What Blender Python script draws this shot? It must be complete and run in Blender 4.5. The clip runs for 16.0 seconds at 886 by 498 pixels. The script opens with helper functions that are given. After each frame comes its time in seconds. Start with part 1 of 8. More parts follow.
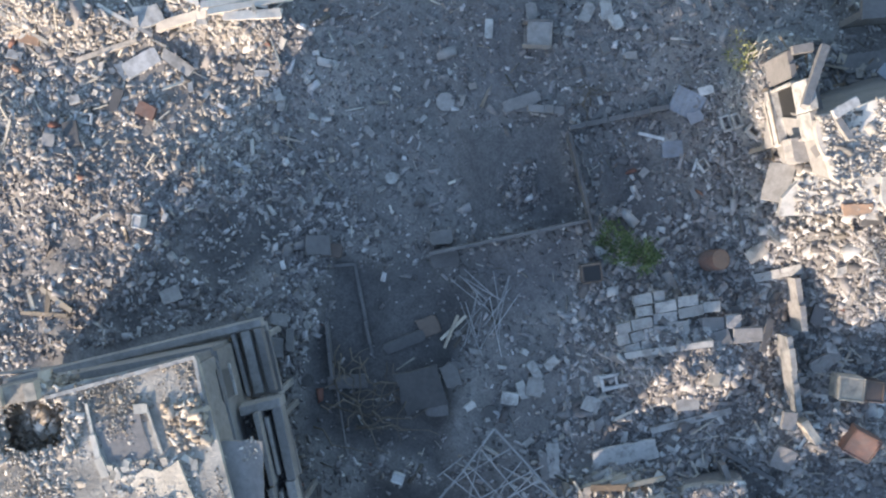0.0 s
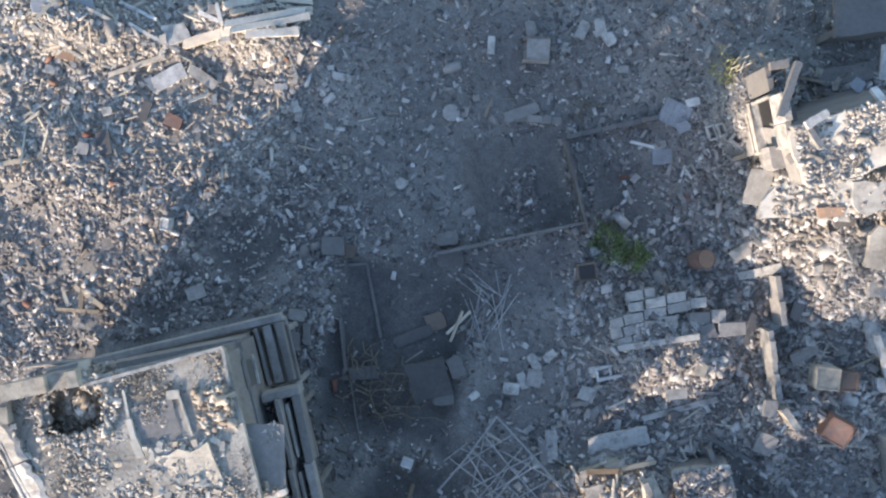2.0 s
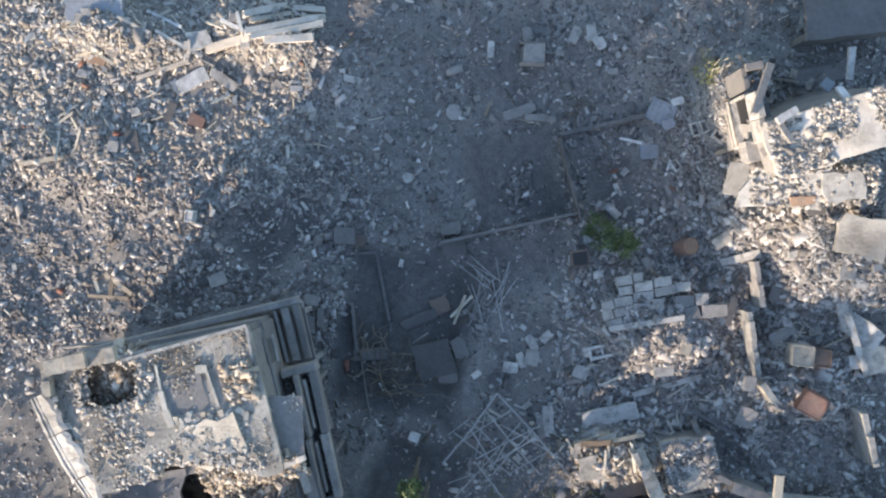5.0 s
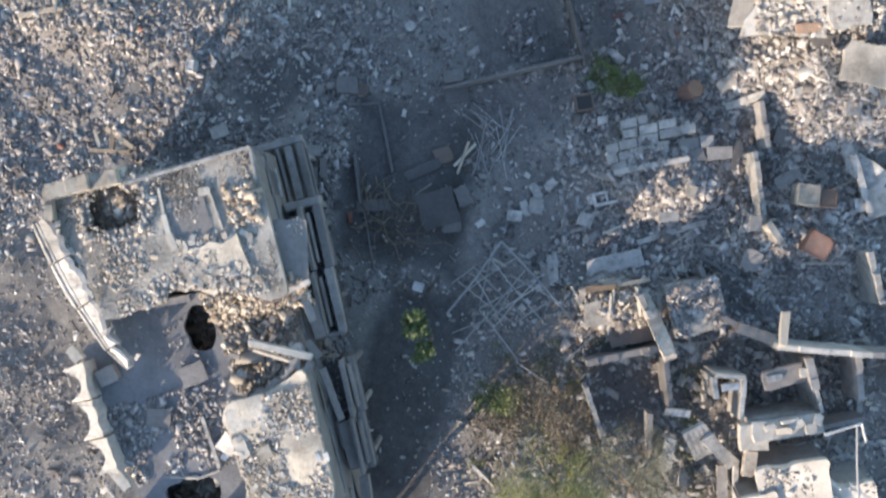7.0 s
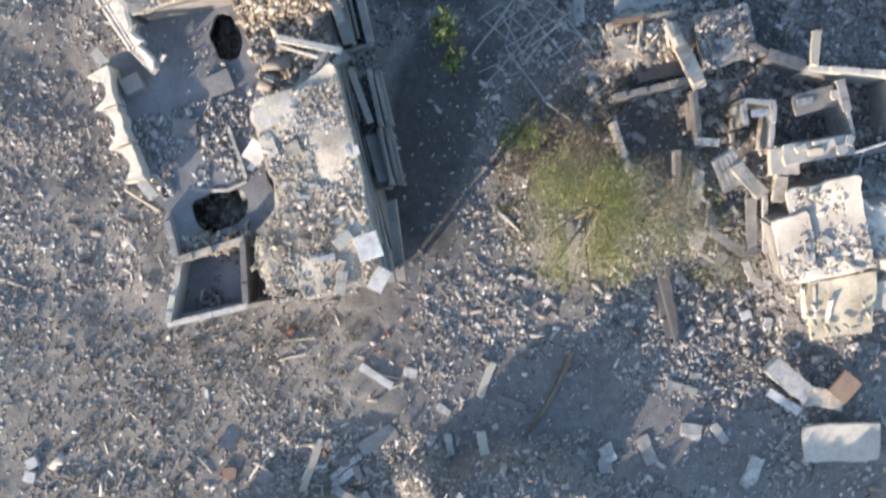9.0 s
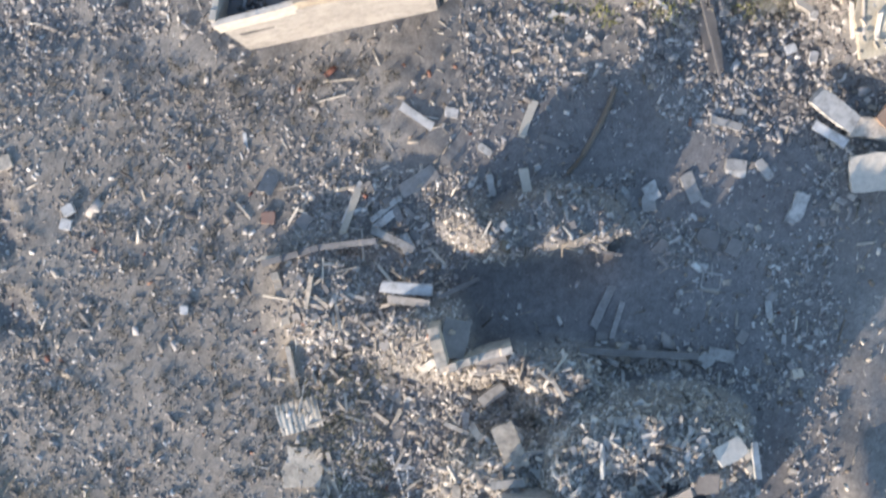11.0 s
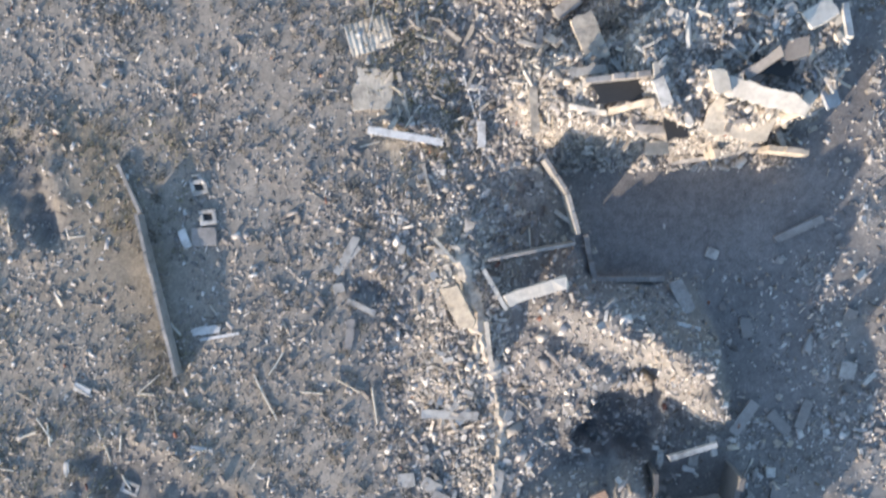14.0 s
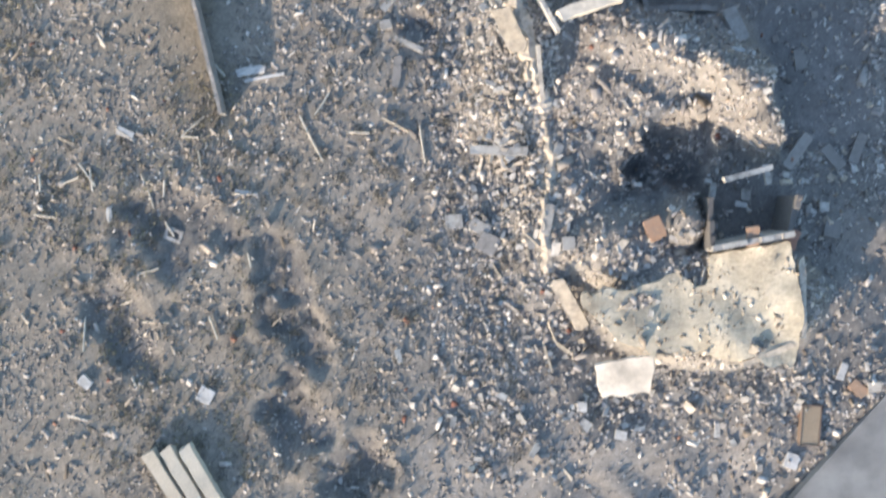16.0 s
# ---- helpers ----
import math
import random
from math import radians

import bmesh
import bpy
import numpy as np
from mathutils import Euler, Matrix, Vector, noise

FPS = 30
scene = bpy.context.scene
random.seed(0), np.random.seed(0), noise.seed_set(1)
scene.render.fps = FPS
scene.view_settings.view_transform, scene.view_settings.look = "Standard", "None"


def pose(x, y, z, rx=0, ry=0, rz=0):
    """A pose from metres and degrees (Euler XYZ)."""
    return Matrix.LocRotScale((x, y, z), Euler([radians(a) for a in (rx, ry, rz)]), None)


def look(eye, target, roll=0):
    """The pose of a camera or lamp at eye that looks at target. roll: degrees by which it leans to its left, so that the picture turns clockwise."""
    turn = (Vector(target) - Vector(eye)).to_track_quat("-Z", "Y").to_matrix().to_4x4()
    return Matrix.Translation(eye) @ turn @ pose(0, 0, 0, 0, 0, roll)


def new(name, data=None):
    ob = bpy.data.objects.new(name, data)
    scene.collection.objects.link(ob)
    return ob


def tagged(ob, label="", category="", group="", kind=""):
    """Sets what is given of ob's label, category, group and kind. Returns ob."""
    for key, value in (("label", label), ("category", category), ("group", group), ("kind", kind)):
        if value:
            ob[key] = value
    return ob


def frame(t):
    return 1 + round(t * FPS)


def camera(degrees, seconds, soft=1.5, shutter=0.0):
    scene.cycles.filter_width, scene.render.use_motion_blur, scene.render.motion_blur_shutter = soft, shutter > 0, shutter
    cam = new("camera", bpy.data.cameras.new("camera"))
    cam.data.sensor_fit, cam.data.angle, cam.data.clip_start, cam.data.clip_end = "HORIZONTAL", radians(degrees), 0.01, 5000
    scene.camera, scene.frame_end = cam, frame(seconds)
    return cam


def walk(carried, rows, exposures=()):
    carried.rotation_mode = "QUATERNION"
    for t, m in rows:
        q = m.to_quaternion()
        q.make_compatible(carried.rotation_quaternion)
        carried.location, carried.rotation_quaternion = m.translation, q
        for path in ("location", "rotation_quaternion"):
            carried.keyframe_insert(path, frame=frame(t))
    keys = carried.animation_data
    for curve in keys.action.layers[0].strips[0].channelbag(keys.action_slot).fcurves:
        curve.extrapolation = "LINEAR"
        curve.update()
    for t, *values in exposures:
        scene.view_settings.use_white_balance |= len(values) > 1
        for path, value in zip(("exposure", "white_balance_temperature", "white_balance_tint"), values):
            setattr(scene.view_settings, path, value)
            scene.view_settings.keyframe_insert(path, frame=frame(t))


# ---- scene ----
import collections
cam = camera(53.6, 16.0, soft=2.2, shutter=0.5)
METRES, EYE, TILT, LEAN, TURN = 70.0, 36.5, -92.6, 2.8, 0.0
ROWS = [
    (0.0, 0.0, 0.0, 0.0, 0.0, 0.0, -0.0),
    (0.5, -0.0009, -0.0097, -0.0005, 0.03, 0.05, 0.01),
    (1.0, -0.0015, -0.0198, -0.0011, 0.07, 0.14, 0.02),
    (1.5, -0.0012, -0.0295, -0.0019, 0.18, 0.26, 0.04),
    (2.0, -0.0015, -0.0396, -0.0031, 0.23, 0.35, 0.03),
    (2.5, -0.0019, -0.0492, -0.0036, 0.27, 0.38, 0.06),
    (3.0, -0.0019, -0.0593, -0.0046, 0.33, 0.45, 0.1),
    (5.5, -0.003, -0.0846, -0.0224, 0.33, 0.7, 0.3),
    (6.0, -0.0038, -0.0833, -0.0463, 0.26, 0.52, 0.39),
    (6.5, -0.0054, -0.0818, -0.0763, 0.2, 0.45, 0.45),
    (7.0, -0.0079, -0.0797, -0.1149, 0.16, 0.36, 0.53),
    (7.5, -0.0121, -0.078, -0.1546, 0.04, 0.3, 0.57),
    (8.0, -0.0171, -0.0762, -0.1995, 0.01, 0.2, 0.62),
    (8.5, -0.0226, -0.0747, -0.2413, -0.02, 0.12, 0.63),
    (9.0, -0.03, -0.0726, -0.2891, -0.11, 0.08, 0.7),
    (9.5, -0.0371, -0.0711, -0.3312, -0.16, -0.1, 0.72),
    (12.0, -0.078, -0.0615, -0.5612, -0.07, 0.35, 0.93),
    (12.5, -0.0866, -0.0597, -0.6024, -0.08, 0.15, 0.92),
    (13.0, -0.0963, -0.0575, -0.6501, -0.04, 0.17, 0.93),
    (13.5, -0.1054, -0.0558, -0.6883, -0.05, 0.04, 1.01),
    (14.0, -0.1147, -0.0539, -0.7339, 0.02, -0.09, 1.04),
    (14.5, -0.1233, -0.052, -0.7749, -0.0, -0.13, 1.03),
    (15.0, -0.133, -0.0501, -0.8211, 0.03, -0.35, 1.05),
    (15.5, -0.1421, -0.0483, -0.867, -0.01, -0.08, 1.08),
    (16.0, -0.1513, -0.0466, -0.914, 0.07, -0.37, 1.07),
]
walk(cam, [(t, pose(0, 0, EYE, TILT, LEAN, TURN) @ pose(METRES * x, METRES * y, METRES * z, 90 + pitch, roll, yaw)) for t, x, y, z, yaw, pitch, roll in ROWS],
     [(0, 1.27, 7280, 13), (3, 1.2, 7380, 13), (6, 1.19, 7460, 12), (9, 1.2, 7430, 12), (12, 1.12, 7030, 12), (14, 1.23, 7240, 12), (16, 1.28, 7640, 11)])
SUN_STRENGTH, SKY_STRENGTH = 3.72, 0.2
# ---------------------------------------------------------------- world, sun, exposure
SUN_UP = 13.2                                  # degrees above the horizon
SHADOW = Vector((0.63, 0.777, 0)).normalized()   # the way that shadows fall on the ground
world = bpy.data.worlds.new("world")
scene.world = world
world.use_nodes = True
wn, wl = world.node_tree.nodes, world.node_tree.links
sky = wn.new("ShaderNodeTexSky")
sky.sky_type, sky.sun_disc = "NISHITA", False
sky.sun_elevation = radians(SUN_UP)
sky.sun_rotation = math.atan2(-SHADOW.x, -SHADOW.y)
sky.air_density, sky.dust_density, sky.ozone_density = 1.0, 0.8, 3.0
wn["Background"].inputs["Strength"].default_value = SKY_STRENGTH
wl.new(sky.outputs[0], wn["Background"].inputs["Color"])
sun = new("sun", bpy.data.lights.new("sun", "SUN"))
sun.data.energy, sun.data.angle, sun.data.color = SUN_STRENGTH, radians(0.6), (1.0, 0.89, 0.79)
sun.matrix_world = look((0, 0, 60), Vector((0, 0, 60)) + SHADOW * math.cos(radians(SUN_UP)) + Vector((0, 0, -math.sin(radians(SUN_UP)))))

# ---------------------------------------------------------------- materials
MATS = {}


def surface(name, stops, rough=0.9, grain=6.0, relief=0.4, per="object", spread=0.25, metal=0.0, blotch=0.6, dirt=0.0):
    """A weathered surface: a ramp of colours picked by random value, mottled by two scales of noise, with fine relief."""
    m = bpy.data.materials.new(name)
    m.use_nodes = True
    n, l = m.node_tree.nodes, m.node_tree.links
    b = n["Principled BSDF"]
    b.inputs["Roughness"].default_value, b.inputs["Metallic"].default_value = rough, metal
    co = n.new("ShaderNodeNewGeometry")
    fine, wide = n.new("ShaderNodeTexNoise"), n.new("ShaderNodeTexNoise")
    fine.inputs["Scale"].default_value, fine.inputs["Detail"].default_value, fine.inputs["Roughness"].default_value = grain, 5, 0.7
    wide.inputs["Scale"].default_value, wide.inputs["Detail"].default_value = blotch, 4
    l.new(co.outputs["Position"], fine.inputs["Vector"])
    l.new(co.outputs["Position"], wide.inputs["Vector"])
    ramp = n.new("ShaderNodeValToRGB")
    els = ramp.color_ramp.elements
    while len(els) < len(stops):
        els.new(0.5)
    for e, (p, c) in zip(els, stops):
        e.position, e.color = p, (*c, 1)
    pick = n.new("ShaderNodeMath")
    pick.operation = "MULTIPLY_ADD"
    if per == "island":
        l.new(co.outputs["Random Per Island"], pick.inputs[0])
    elif per == "object":
        oi = n.new("ShaderNodeObjectInfo")
        l.new(oi.outputs["Random"], pick.inputs[0])
    else:
        l.new(wide.outputs[0], pick.inputs[0])
    pick.inputs[1].default_value, pick.inputs[2].default_value = 1.0, 0.0
    l.new(pick.outputs[0], ramp.inputs[0])
    tone = n.new("ShaderNodeMapRange")
    tone.inputs["From Min"].default_value, tone.inputs["From Max"].default_value = 0.3, 0.7
    tone.inputs["To Min"].default_value, tone.inputs["To Max"].default_value = 1 - spread, 1 + spread
    mixn = n.new("ShaderNodeMath")
    mixn.operation = "ADD"
    half = n.new("ShaderNodeMath")
    half.operation = "MULTIPLY"
    half.inputs[1].default_value = 0.5
    l.new(fine.outputs[0], mixn.inputs[0])
    l.new(wide.outputs[0], mixn.inputs[1])
    l.new(mixn.outputs[0], half.inputs[0])
    l.new(half.outputs[0], tone.inputs[0])
    mul = n.new("ShaderNodeVectorMath")
    mul.operation = "SCALE"
    l.new(tone.outputs[0], mul.inputs["Scale"])
    l.new(mul.outputs[0], b.inputs["Base Color"])
    if dirt:
        stain, cover, mix = n.new("ShaderNodeTexNoise"), n.new("ShaderNodeMapRange"), n.new("ShaderNodeMixRGB")
        stain.inputs["Scale"].default_value, stain.inputs["Detail"].default_value, stain.inputs["Roughness"].default_value = 1.9, 7, 0.72
        l.new(co.outputs["Position"], stain.inputs["Vector"])
        cover.inputs["From Min"].default_value, cover.inputs["From Max"].default_value = 0.46, 0.62
        cover.inputs["To Min"].default_value, cover.inputs["To Max"].default_value = 0.0, dirt
        l.new(stain.outputs[0], cover.inputs[0])
        l.new(cover.outputs[0], mix.inputs[0])
        l.new(ramp.outputs[0], mix.inputs[1])
        mix.inputs[2].default_value = (.17, .16, .148, 1)
        l.new(mix.outputs[0], mul.inputs[0])
    else:
        l.new(ramp.outputs[0], mul.inputs[0])
    bump = n.new("ShaderNodeBump")
    bump.inputs["Strength"].default_value, bump.inputs["Distance"].default_value = relief, 0.05
    l.new(fine.outputs[0], bump.inputs["Height"])
    l.new(bump.outputs[0], b.inputs["Normal"])
    MATS[name] = m
    return m


surface("rubble_pale", [(0, (.13, .12, .113)), (.3, (.23, .212, .20)), (.6, (.33, .307, .29)), (.85, (.45, .425, .402)), (1, (.64, .62, .58))], per="island", grain=14)
surface("rubble_light", [(0, (.20, .178, .155)), (.35, (.33, .298, .262)), (.75, (.46, .42, .372)), (1, (.62, .58, .53))], per="island", grain=14)
surface("plaster_pale", [(0, (.46, .42, .36)), (1, (.59, .545, .485))], relief=0.7, spread=0.25, grain=4, dirt=0.25)
surface("rubble_grey", [(0, (.095, .088, .086)), (.4, (.19, .174, .167)), (.75, (.27, .248, .238)), (.93, (.39, .364, .35)), (1, (.62, .59, .57))], per="island", grain=14)
surface("rubble_road", [(0, (.15, .14, .13)), (.5, (.262, .236, .211)), (.85, (.345, .313, .282)), (1, (.6, .565, .525))], per="island", grain=14)
surface("rubble_warm", [(0, (.14, .11, .08)), (.4, (.30, .25, .20)), (.75, (.44, .38, .31)), (1, (.66, .61, .53))], per="island", grain=14)
surface("sticks", [(0, (.10, .085, .07)), (.5, (.30, .27, .23)), (1, (.58, .54, .48))], per="island", grain=14)
surface("rust_bits", [(0, (.14, .06, .045)), (.6, (.24, .11, .08)), (1, (.33, .19, .13))], per="island", grain=14)
surface("concrete", [(0, (.186, .174, .167)), (.5, (.253, .237, .225)), (1, (.34, .319, .30))], relief=0.6, spread=0.3, grain=5, dirt=0.5)
surface("concrete_pale", [(0, (.32, .305, .285)), (.6, (.41, .395, .37)), (1, (.52, .50, .47))], relief=0.5, spread=0.25, grain=4, dirt=0.7)
surface("plaster_warm", [(0, (.40, .345, .275)), (.6, (.48, .415, .34)), (1, (.56, .495, .42))], relief=0.8, spread=0.3, grain=3, blotch=0.9, dirt=0.65)
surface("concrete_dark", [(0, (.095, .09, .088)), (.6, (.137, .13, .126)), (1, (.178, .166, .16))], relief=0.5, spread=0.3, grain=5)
surface("white_board", [(0, (.48, .47, .455)), (1, (.64, .63, .61))], relief=0.2, spread=0.15, rough=0.6, dirt=0.5)
surface("roof_dust", [(.25, (.35, .31, .26)), (.5, (.49, .435, .36)), (.75, (.62, .55, .455))], per="place", relief=0.9, spread=0.35, grain=7, blotch=0.8)
surface("roof_grey", [(.25, (.25, .225, .195)), (.5, (.34, .31, .27)), (.75, (.45, .41, .355))], per="place", relief=0.9, spread=0.35, grain=7, blotch=0.8)
surface("rubble_roof", [(0, (.12, .10, .08)), (.4, (.24, .21, .175)), (.75, (.35, .315, .27)), (1, (.58, .54, .48))], per="island", grain=14)
surface("plate_dust", [(.3, (.44, .393, .338)), (.5, (.58, .52, .448)), (.68, (.69, .63, .55))], per="place", relief=0.6, spread=0.22, grain=5, blotch=0.55)
surface("plate_worn", [(.25, (.36, .315, .245)), (.5, (.48, .42, .325)), (.75, (.58, .51, .40))], per="place", relief=0.8, spread=0.35, grain=6, blotch=0.8, dirt=0.2)
surface("weed_dark", [(0, (.09, .085, .07)), (.6, (.14, .13, .108)), (1, (.20, .185, .155))], per="island", relief=0.1, rough=0.9)
surface("timber", [(0, (.16, .12, .085)), (.5, (.30, .235, .17)), (1, (.44, .36, .27))], relief=0.5, grain=9)
surface("timber_pale", [(0, (.42, .37, .30)), (1, (.58, .53, .45))], relief=0.4, grain=9)
surface("rust", [(0, (.16, .09, .07)), (.6, (.23, .13, .10)), (1, (.30, .18, .14))], rough=0.8, relief=0.5, dirt=0.4)
# dusty floor grey, with the dark bluish tone of shade put in
surface("floor_dust_shaded", [(.3, (.17, .172, .178)), (.7, (.235, .237, .242))], per="place", relief=0.5, spread=0.3, grain=6)
surface("orange_paint", [(0, (.30, .18, .12)), (1, (.38, .245, .165))], rough=0.7, relief=0.3, dirt=0.5)
surface("brown_paint", [(0, (.11, .082, .07)), (1, (.18, .135, .108))], rough=0.7, relief=0.3)
surface("steel_rod", [(0, (.30, .30, .30)), (1, (.48, .47, .46))], rough=0.55, metal=0.3, relief=0.2)
surface("blue_sheet", [(0, (.23, .25, .28)), (1, (.35, .37, .40))], rough=0.6, relief=0.3, dirt=0.4)
# black of a box lid; elsewhere it paints shade in gaps and openings
surface("black_lid_and_shade", [(0, (.012, .012, .013)), (1, (.03, .03, .03))], rough=0.6, relief=0.1)
surface("bark", [(0, (.10, .08, .06)), (1, (.22, .18, .14))], relief=0.8, grain=18)
surface("leaf_green", [(0, (.045, .07, .025)), (.6, (.085, .125, .04)), (1, (.14, .18, .07))], per="island", relief=0.1, rough=0.7)
surface("leaf_olive", [(0, (.14, .145, .045)), (.6, (.24, .24, .085)), (1, (.36, .35, .15))], per="island", relief=0.1, rough=0.8)
surface("leaf_dull", [(0, (.12, .115, .07)), (.6, (.20, .19, .12)), (1, (.30, .28, .19))], per="island", relief=0.1, rough=0.8)
surface("brush_dry", [(0, (.10, .08, .06)), (.6, (.20, .165, .12)), (1, (.33, .28, .21))], per="island", relief=0.1, rough=0.9)
surface("grass_dry", [(0, (.13, .115, .065)), (.6, (.20, .18, .11)), (1, (.30, .27, .18))], per="island", relief=0.1, rough=0.9)
surface("asphalt_worn", [(.3, (.20, .20, .20)), (.7, (.28, .278, .27))], per="place", relief=0.3, grain=20)


def ground_material():
    m = bpy.data.materials.new("ground_dust")
    m.use_nodes = True
    n, l = m.node_tree.nodes, m.node_tree.links
    b = n["Principled BSDF"]
    b.inputs["Roughness"].default_value = 0.95
    geo, att = n.new("ShaderNodeNewGeometry"), n.new("ShaderNodeVertexColor")
    att.layer_name = "soil"
    out = []
    for scale, detail in ((0.35, 6), (2.6, 6), (11.0, 6)):
        t = n.new("ShaderNodeTexNoise")
        t.inputs["Scale"].default_value, t.inputs["Detail"].default_value, t.inputs["Roughness"].default_value = scale, detail, 0.65
        l.new(geo.outputs["Position"], t.inputs["Vector"])
        out.append(t.outputs[0])
    peb = n.new("ShaderNodeTexVoronoi")
    peb.inputs["Scale"].default_value = 7.5
    l.new(geo.outputs["Position"], peb.inputs["Vector"])
    total = None
    for sock, lo, hi in ((out[0], 0.82, 1.18), (out[1], 0.75, 1.25), (out[2], 0.68, 1.32)):
        r = n.new("ShaderNodeMapRange")
        for key, v in (("From Min", 0.3), ("From Max", 0.7), ("To Min", lo), ("To Max", hi)):
            r.inputs[key].default_value = v
        l.new(sock, r.inputs[0])
        if total is None:
            total = r.outputs[0]
        else:
            k = n.new("ShaderNodeMath")
            k.operation = "MULTIPLY"
            l.new(total, k.inputs[0])
            l.new(r.outputs[0], k.inputs[1])
            total = k.outputs[0]
    mul = n.new("ShaderNodeVectorMath")
    mul.operation = "SCALE"
    l.new(att.outputs["Color"], mul.inputs[0])
    l.new(total, mul.inputs["Scale"])
    l.new(mul.outputs[0], b.inputs["Base Color"])
    add = n.new("ShaderNodeMath")
    add.operation = "SUBTRACT"
    l.new(out[2], add.inputs[0])
    soft = n.new("ShaderNodeMath")
    soft.operation = "MULTIPLY"
    soft.inputs[1].default_value = 0.25
    l.new(peb.outputs["Distance"], soft.inputs[0])
    l.new(soft.outputs[0], add.inputs[1])
    bump = n.new("ShaderNodeBump")
    bump.inputs["Strength"].default_value, bump.inputs["Distance"].default_value = 0.5, 0.06
    l.new(add.outputs[0], bump.inputs["Height"])
    l.new(bump.outputs[0], b.inputs["Normal"])
    MATS["ground"] = m


ground_material()

# ---------------------------------------------------------------- the lie of the land
RNG = np.random.default_rng(7)
LATTICE = RNG.random((256, 256))


def smooth_noise(x, y, scale):
    x, y = np.asarray(x, float) * scale + 90.3, np.asarray(y, float) * scale + 131.7
    i, j = np.floor(x).astype(int), np.floor(y).astype(int)
    u, v = x - i, y - j
    u, v = u * u * (3 - 2 * u), v * v * (3 - 2 * v)
    a, b = LATTICE[i % 256, j % 256], LATTICE[(i + 1) % 256, j % 256]
    c, d = LATTICE[i % 256, (j + 1) % 256], LATTICE[(i + 1) % 256, (j + 1) % 256]
    return (a * (1 - u) + b * u) * (1 - v) + (c * (1 - u) + d * u) * v


def local(x, y, cx, cy, turn):
    a = radians(turn)
    dx, dy = np.asarray(x, float) - cx, np.asarray(y, float) - cy
    return dx * math.cos(a) + dy * math.sin(a), -dx * math.sin(a) + dy * math.cos(a)


# heaps of rubble: x, y, half length, half width, turn, height, steepness; burnt hollows: x, y, half length, half width, turn, depth
HEAPS = []
HEAPS.append((1.45, 0.75, 0.8, 0.9, 0, 0.3, 1.25))
HEAPS.append((11.6, 4.7, 1.6, 2.0, 0, 2.0, 1.4))
HEAPS.append((0.4, -68.8, 4.6, 2.6, 0, 1.85, 3.0))
HEAPS.append((8.03, -5.71, 3.1, 2.32, 0, 1.2, 1.25))
HEAPS.append((14.26, 0.65, 2.8, 1.78, 0, 2.3, 1.25))
HEAPS.append((16.68, -0.23, 5.93, 4.79, 0, 3.0, 1.1))
HEAPS.append((13.6, -9.4, 4.0, 2.8, 0, 0.8, 1.25))
HEAPS.append((11.14, -4.71, 1.56, 1.56, 0, 0.5, 1.25))
HEAPS.append((6.04, -12.23, 2.84, 1.81, 0, 1.25, 1.25))
HEAPS.append((-17.47, 8.37, 4.15, 1.55, -10, 0.9, 1.25))
HEAPS.append((-10.82, 8.28, 2.85, 1.55, -10, 0.9, 1.25))
HEAPS.append((-19.83, 2.63, 3.38, 2.6, 0, 0.5, 1.25))
HEAPS.append((4.21, -19.86, 4.9, 3.54, 0, 0.6, 1.25))
HEAPS.append((14.42, -21.97, 2.96, 4.03, 0, 1.6, 1.25))
HEAPS.append((-4.76, -38.84, 4.28, 2.14, 0, 2.7, 1.25))
HEAPS.append((-1.4, -33.4, 4.1, 1.75, 0, 1.9, 2.2))
HEAPS.append((3.47, -44.8, 4.86, 3.3, 5, 4.2, 3.0))
HEAPS.append((-1.66, -45.8, 4.01, 2.55, 0, 2.8, 2.0))
HEAPS.append((-11.83, -36.63, 3.01, 3.01, 0, 0.8, 1.25))
HEAPS.append((-0.42, -40.64, 2.27, 1.33, 0, 2.9, 1.25))
HEAPS.append((14.47, -48.95, 1.64, 5.2, 0, 0.8, 1.25))
HEAPS.append((-0.36, -41.69, 2.02, 1.48, 0, 2.4, 1.25))
HEAPS.append((-1.28, -57.14, 6.05, 3.0, -25, 2.1, 0.9))
HEAPS.append((1.9, -58.6, 2.4, 2.1, -25, 3.1, 1.1))
HEAPS.append((0.5, -57.7, 2.0, 1.5, -25, 3.0, 1.0))
HEAPS.append((3.0, -60.5, 1.9, 1.4, -25, 2.8, 1.2))
HEAPS.append((-1.0, -65.0, 1.3, 1.5, 0, 2.2, 1.3))
HEAPS.append((-3.7, -66.05, 3.8, 2.31, 0, 1.9, 1.25))
HEAPS.append((-2.78, -59.28, 5.47, 3.56, -25, 1.2, 1.0))
HEAPS.append((-8.43, -56.47, 2.59, 5.46, -15, 1.4, 1.25))
HEAPS.append((-6.34, -63.91, 2.75, 5.49, -10, 0.9, 1.25))
HOLLOWS = []
HOLLOWS.append((-31.4, -48.4, 1.73, 2.09, 0, 0.33))
HOLLOWS.append((-30.09, -51.66, 1.39, 1.39, 0, 0.3))
HOLLOWS.append((-26.02, -64.81, 2.2, 2.23, 0, 0.36))
HOLLOWS.append((-20.5, -67.0, 1.2, 2.3, 30, 0.3))
HOLLOWS.append((-19.6, -74.3, 1.9, 1.8, 0, 0.36))
HOLLOWS.append((-1.6, -61.6, 1.8, 2.2, 0, 1.7))
HOLLOWS.append((-13.4, -54.96, 0.84, 0.61, 0, 0.21))
HOLLOWS.append((-19.6, -70.6, 1.3, 2.4, 32, 0.36))
HOLLOWS.append((-17.2, -77.0, 1.7, 1.6, 0, 0.33))
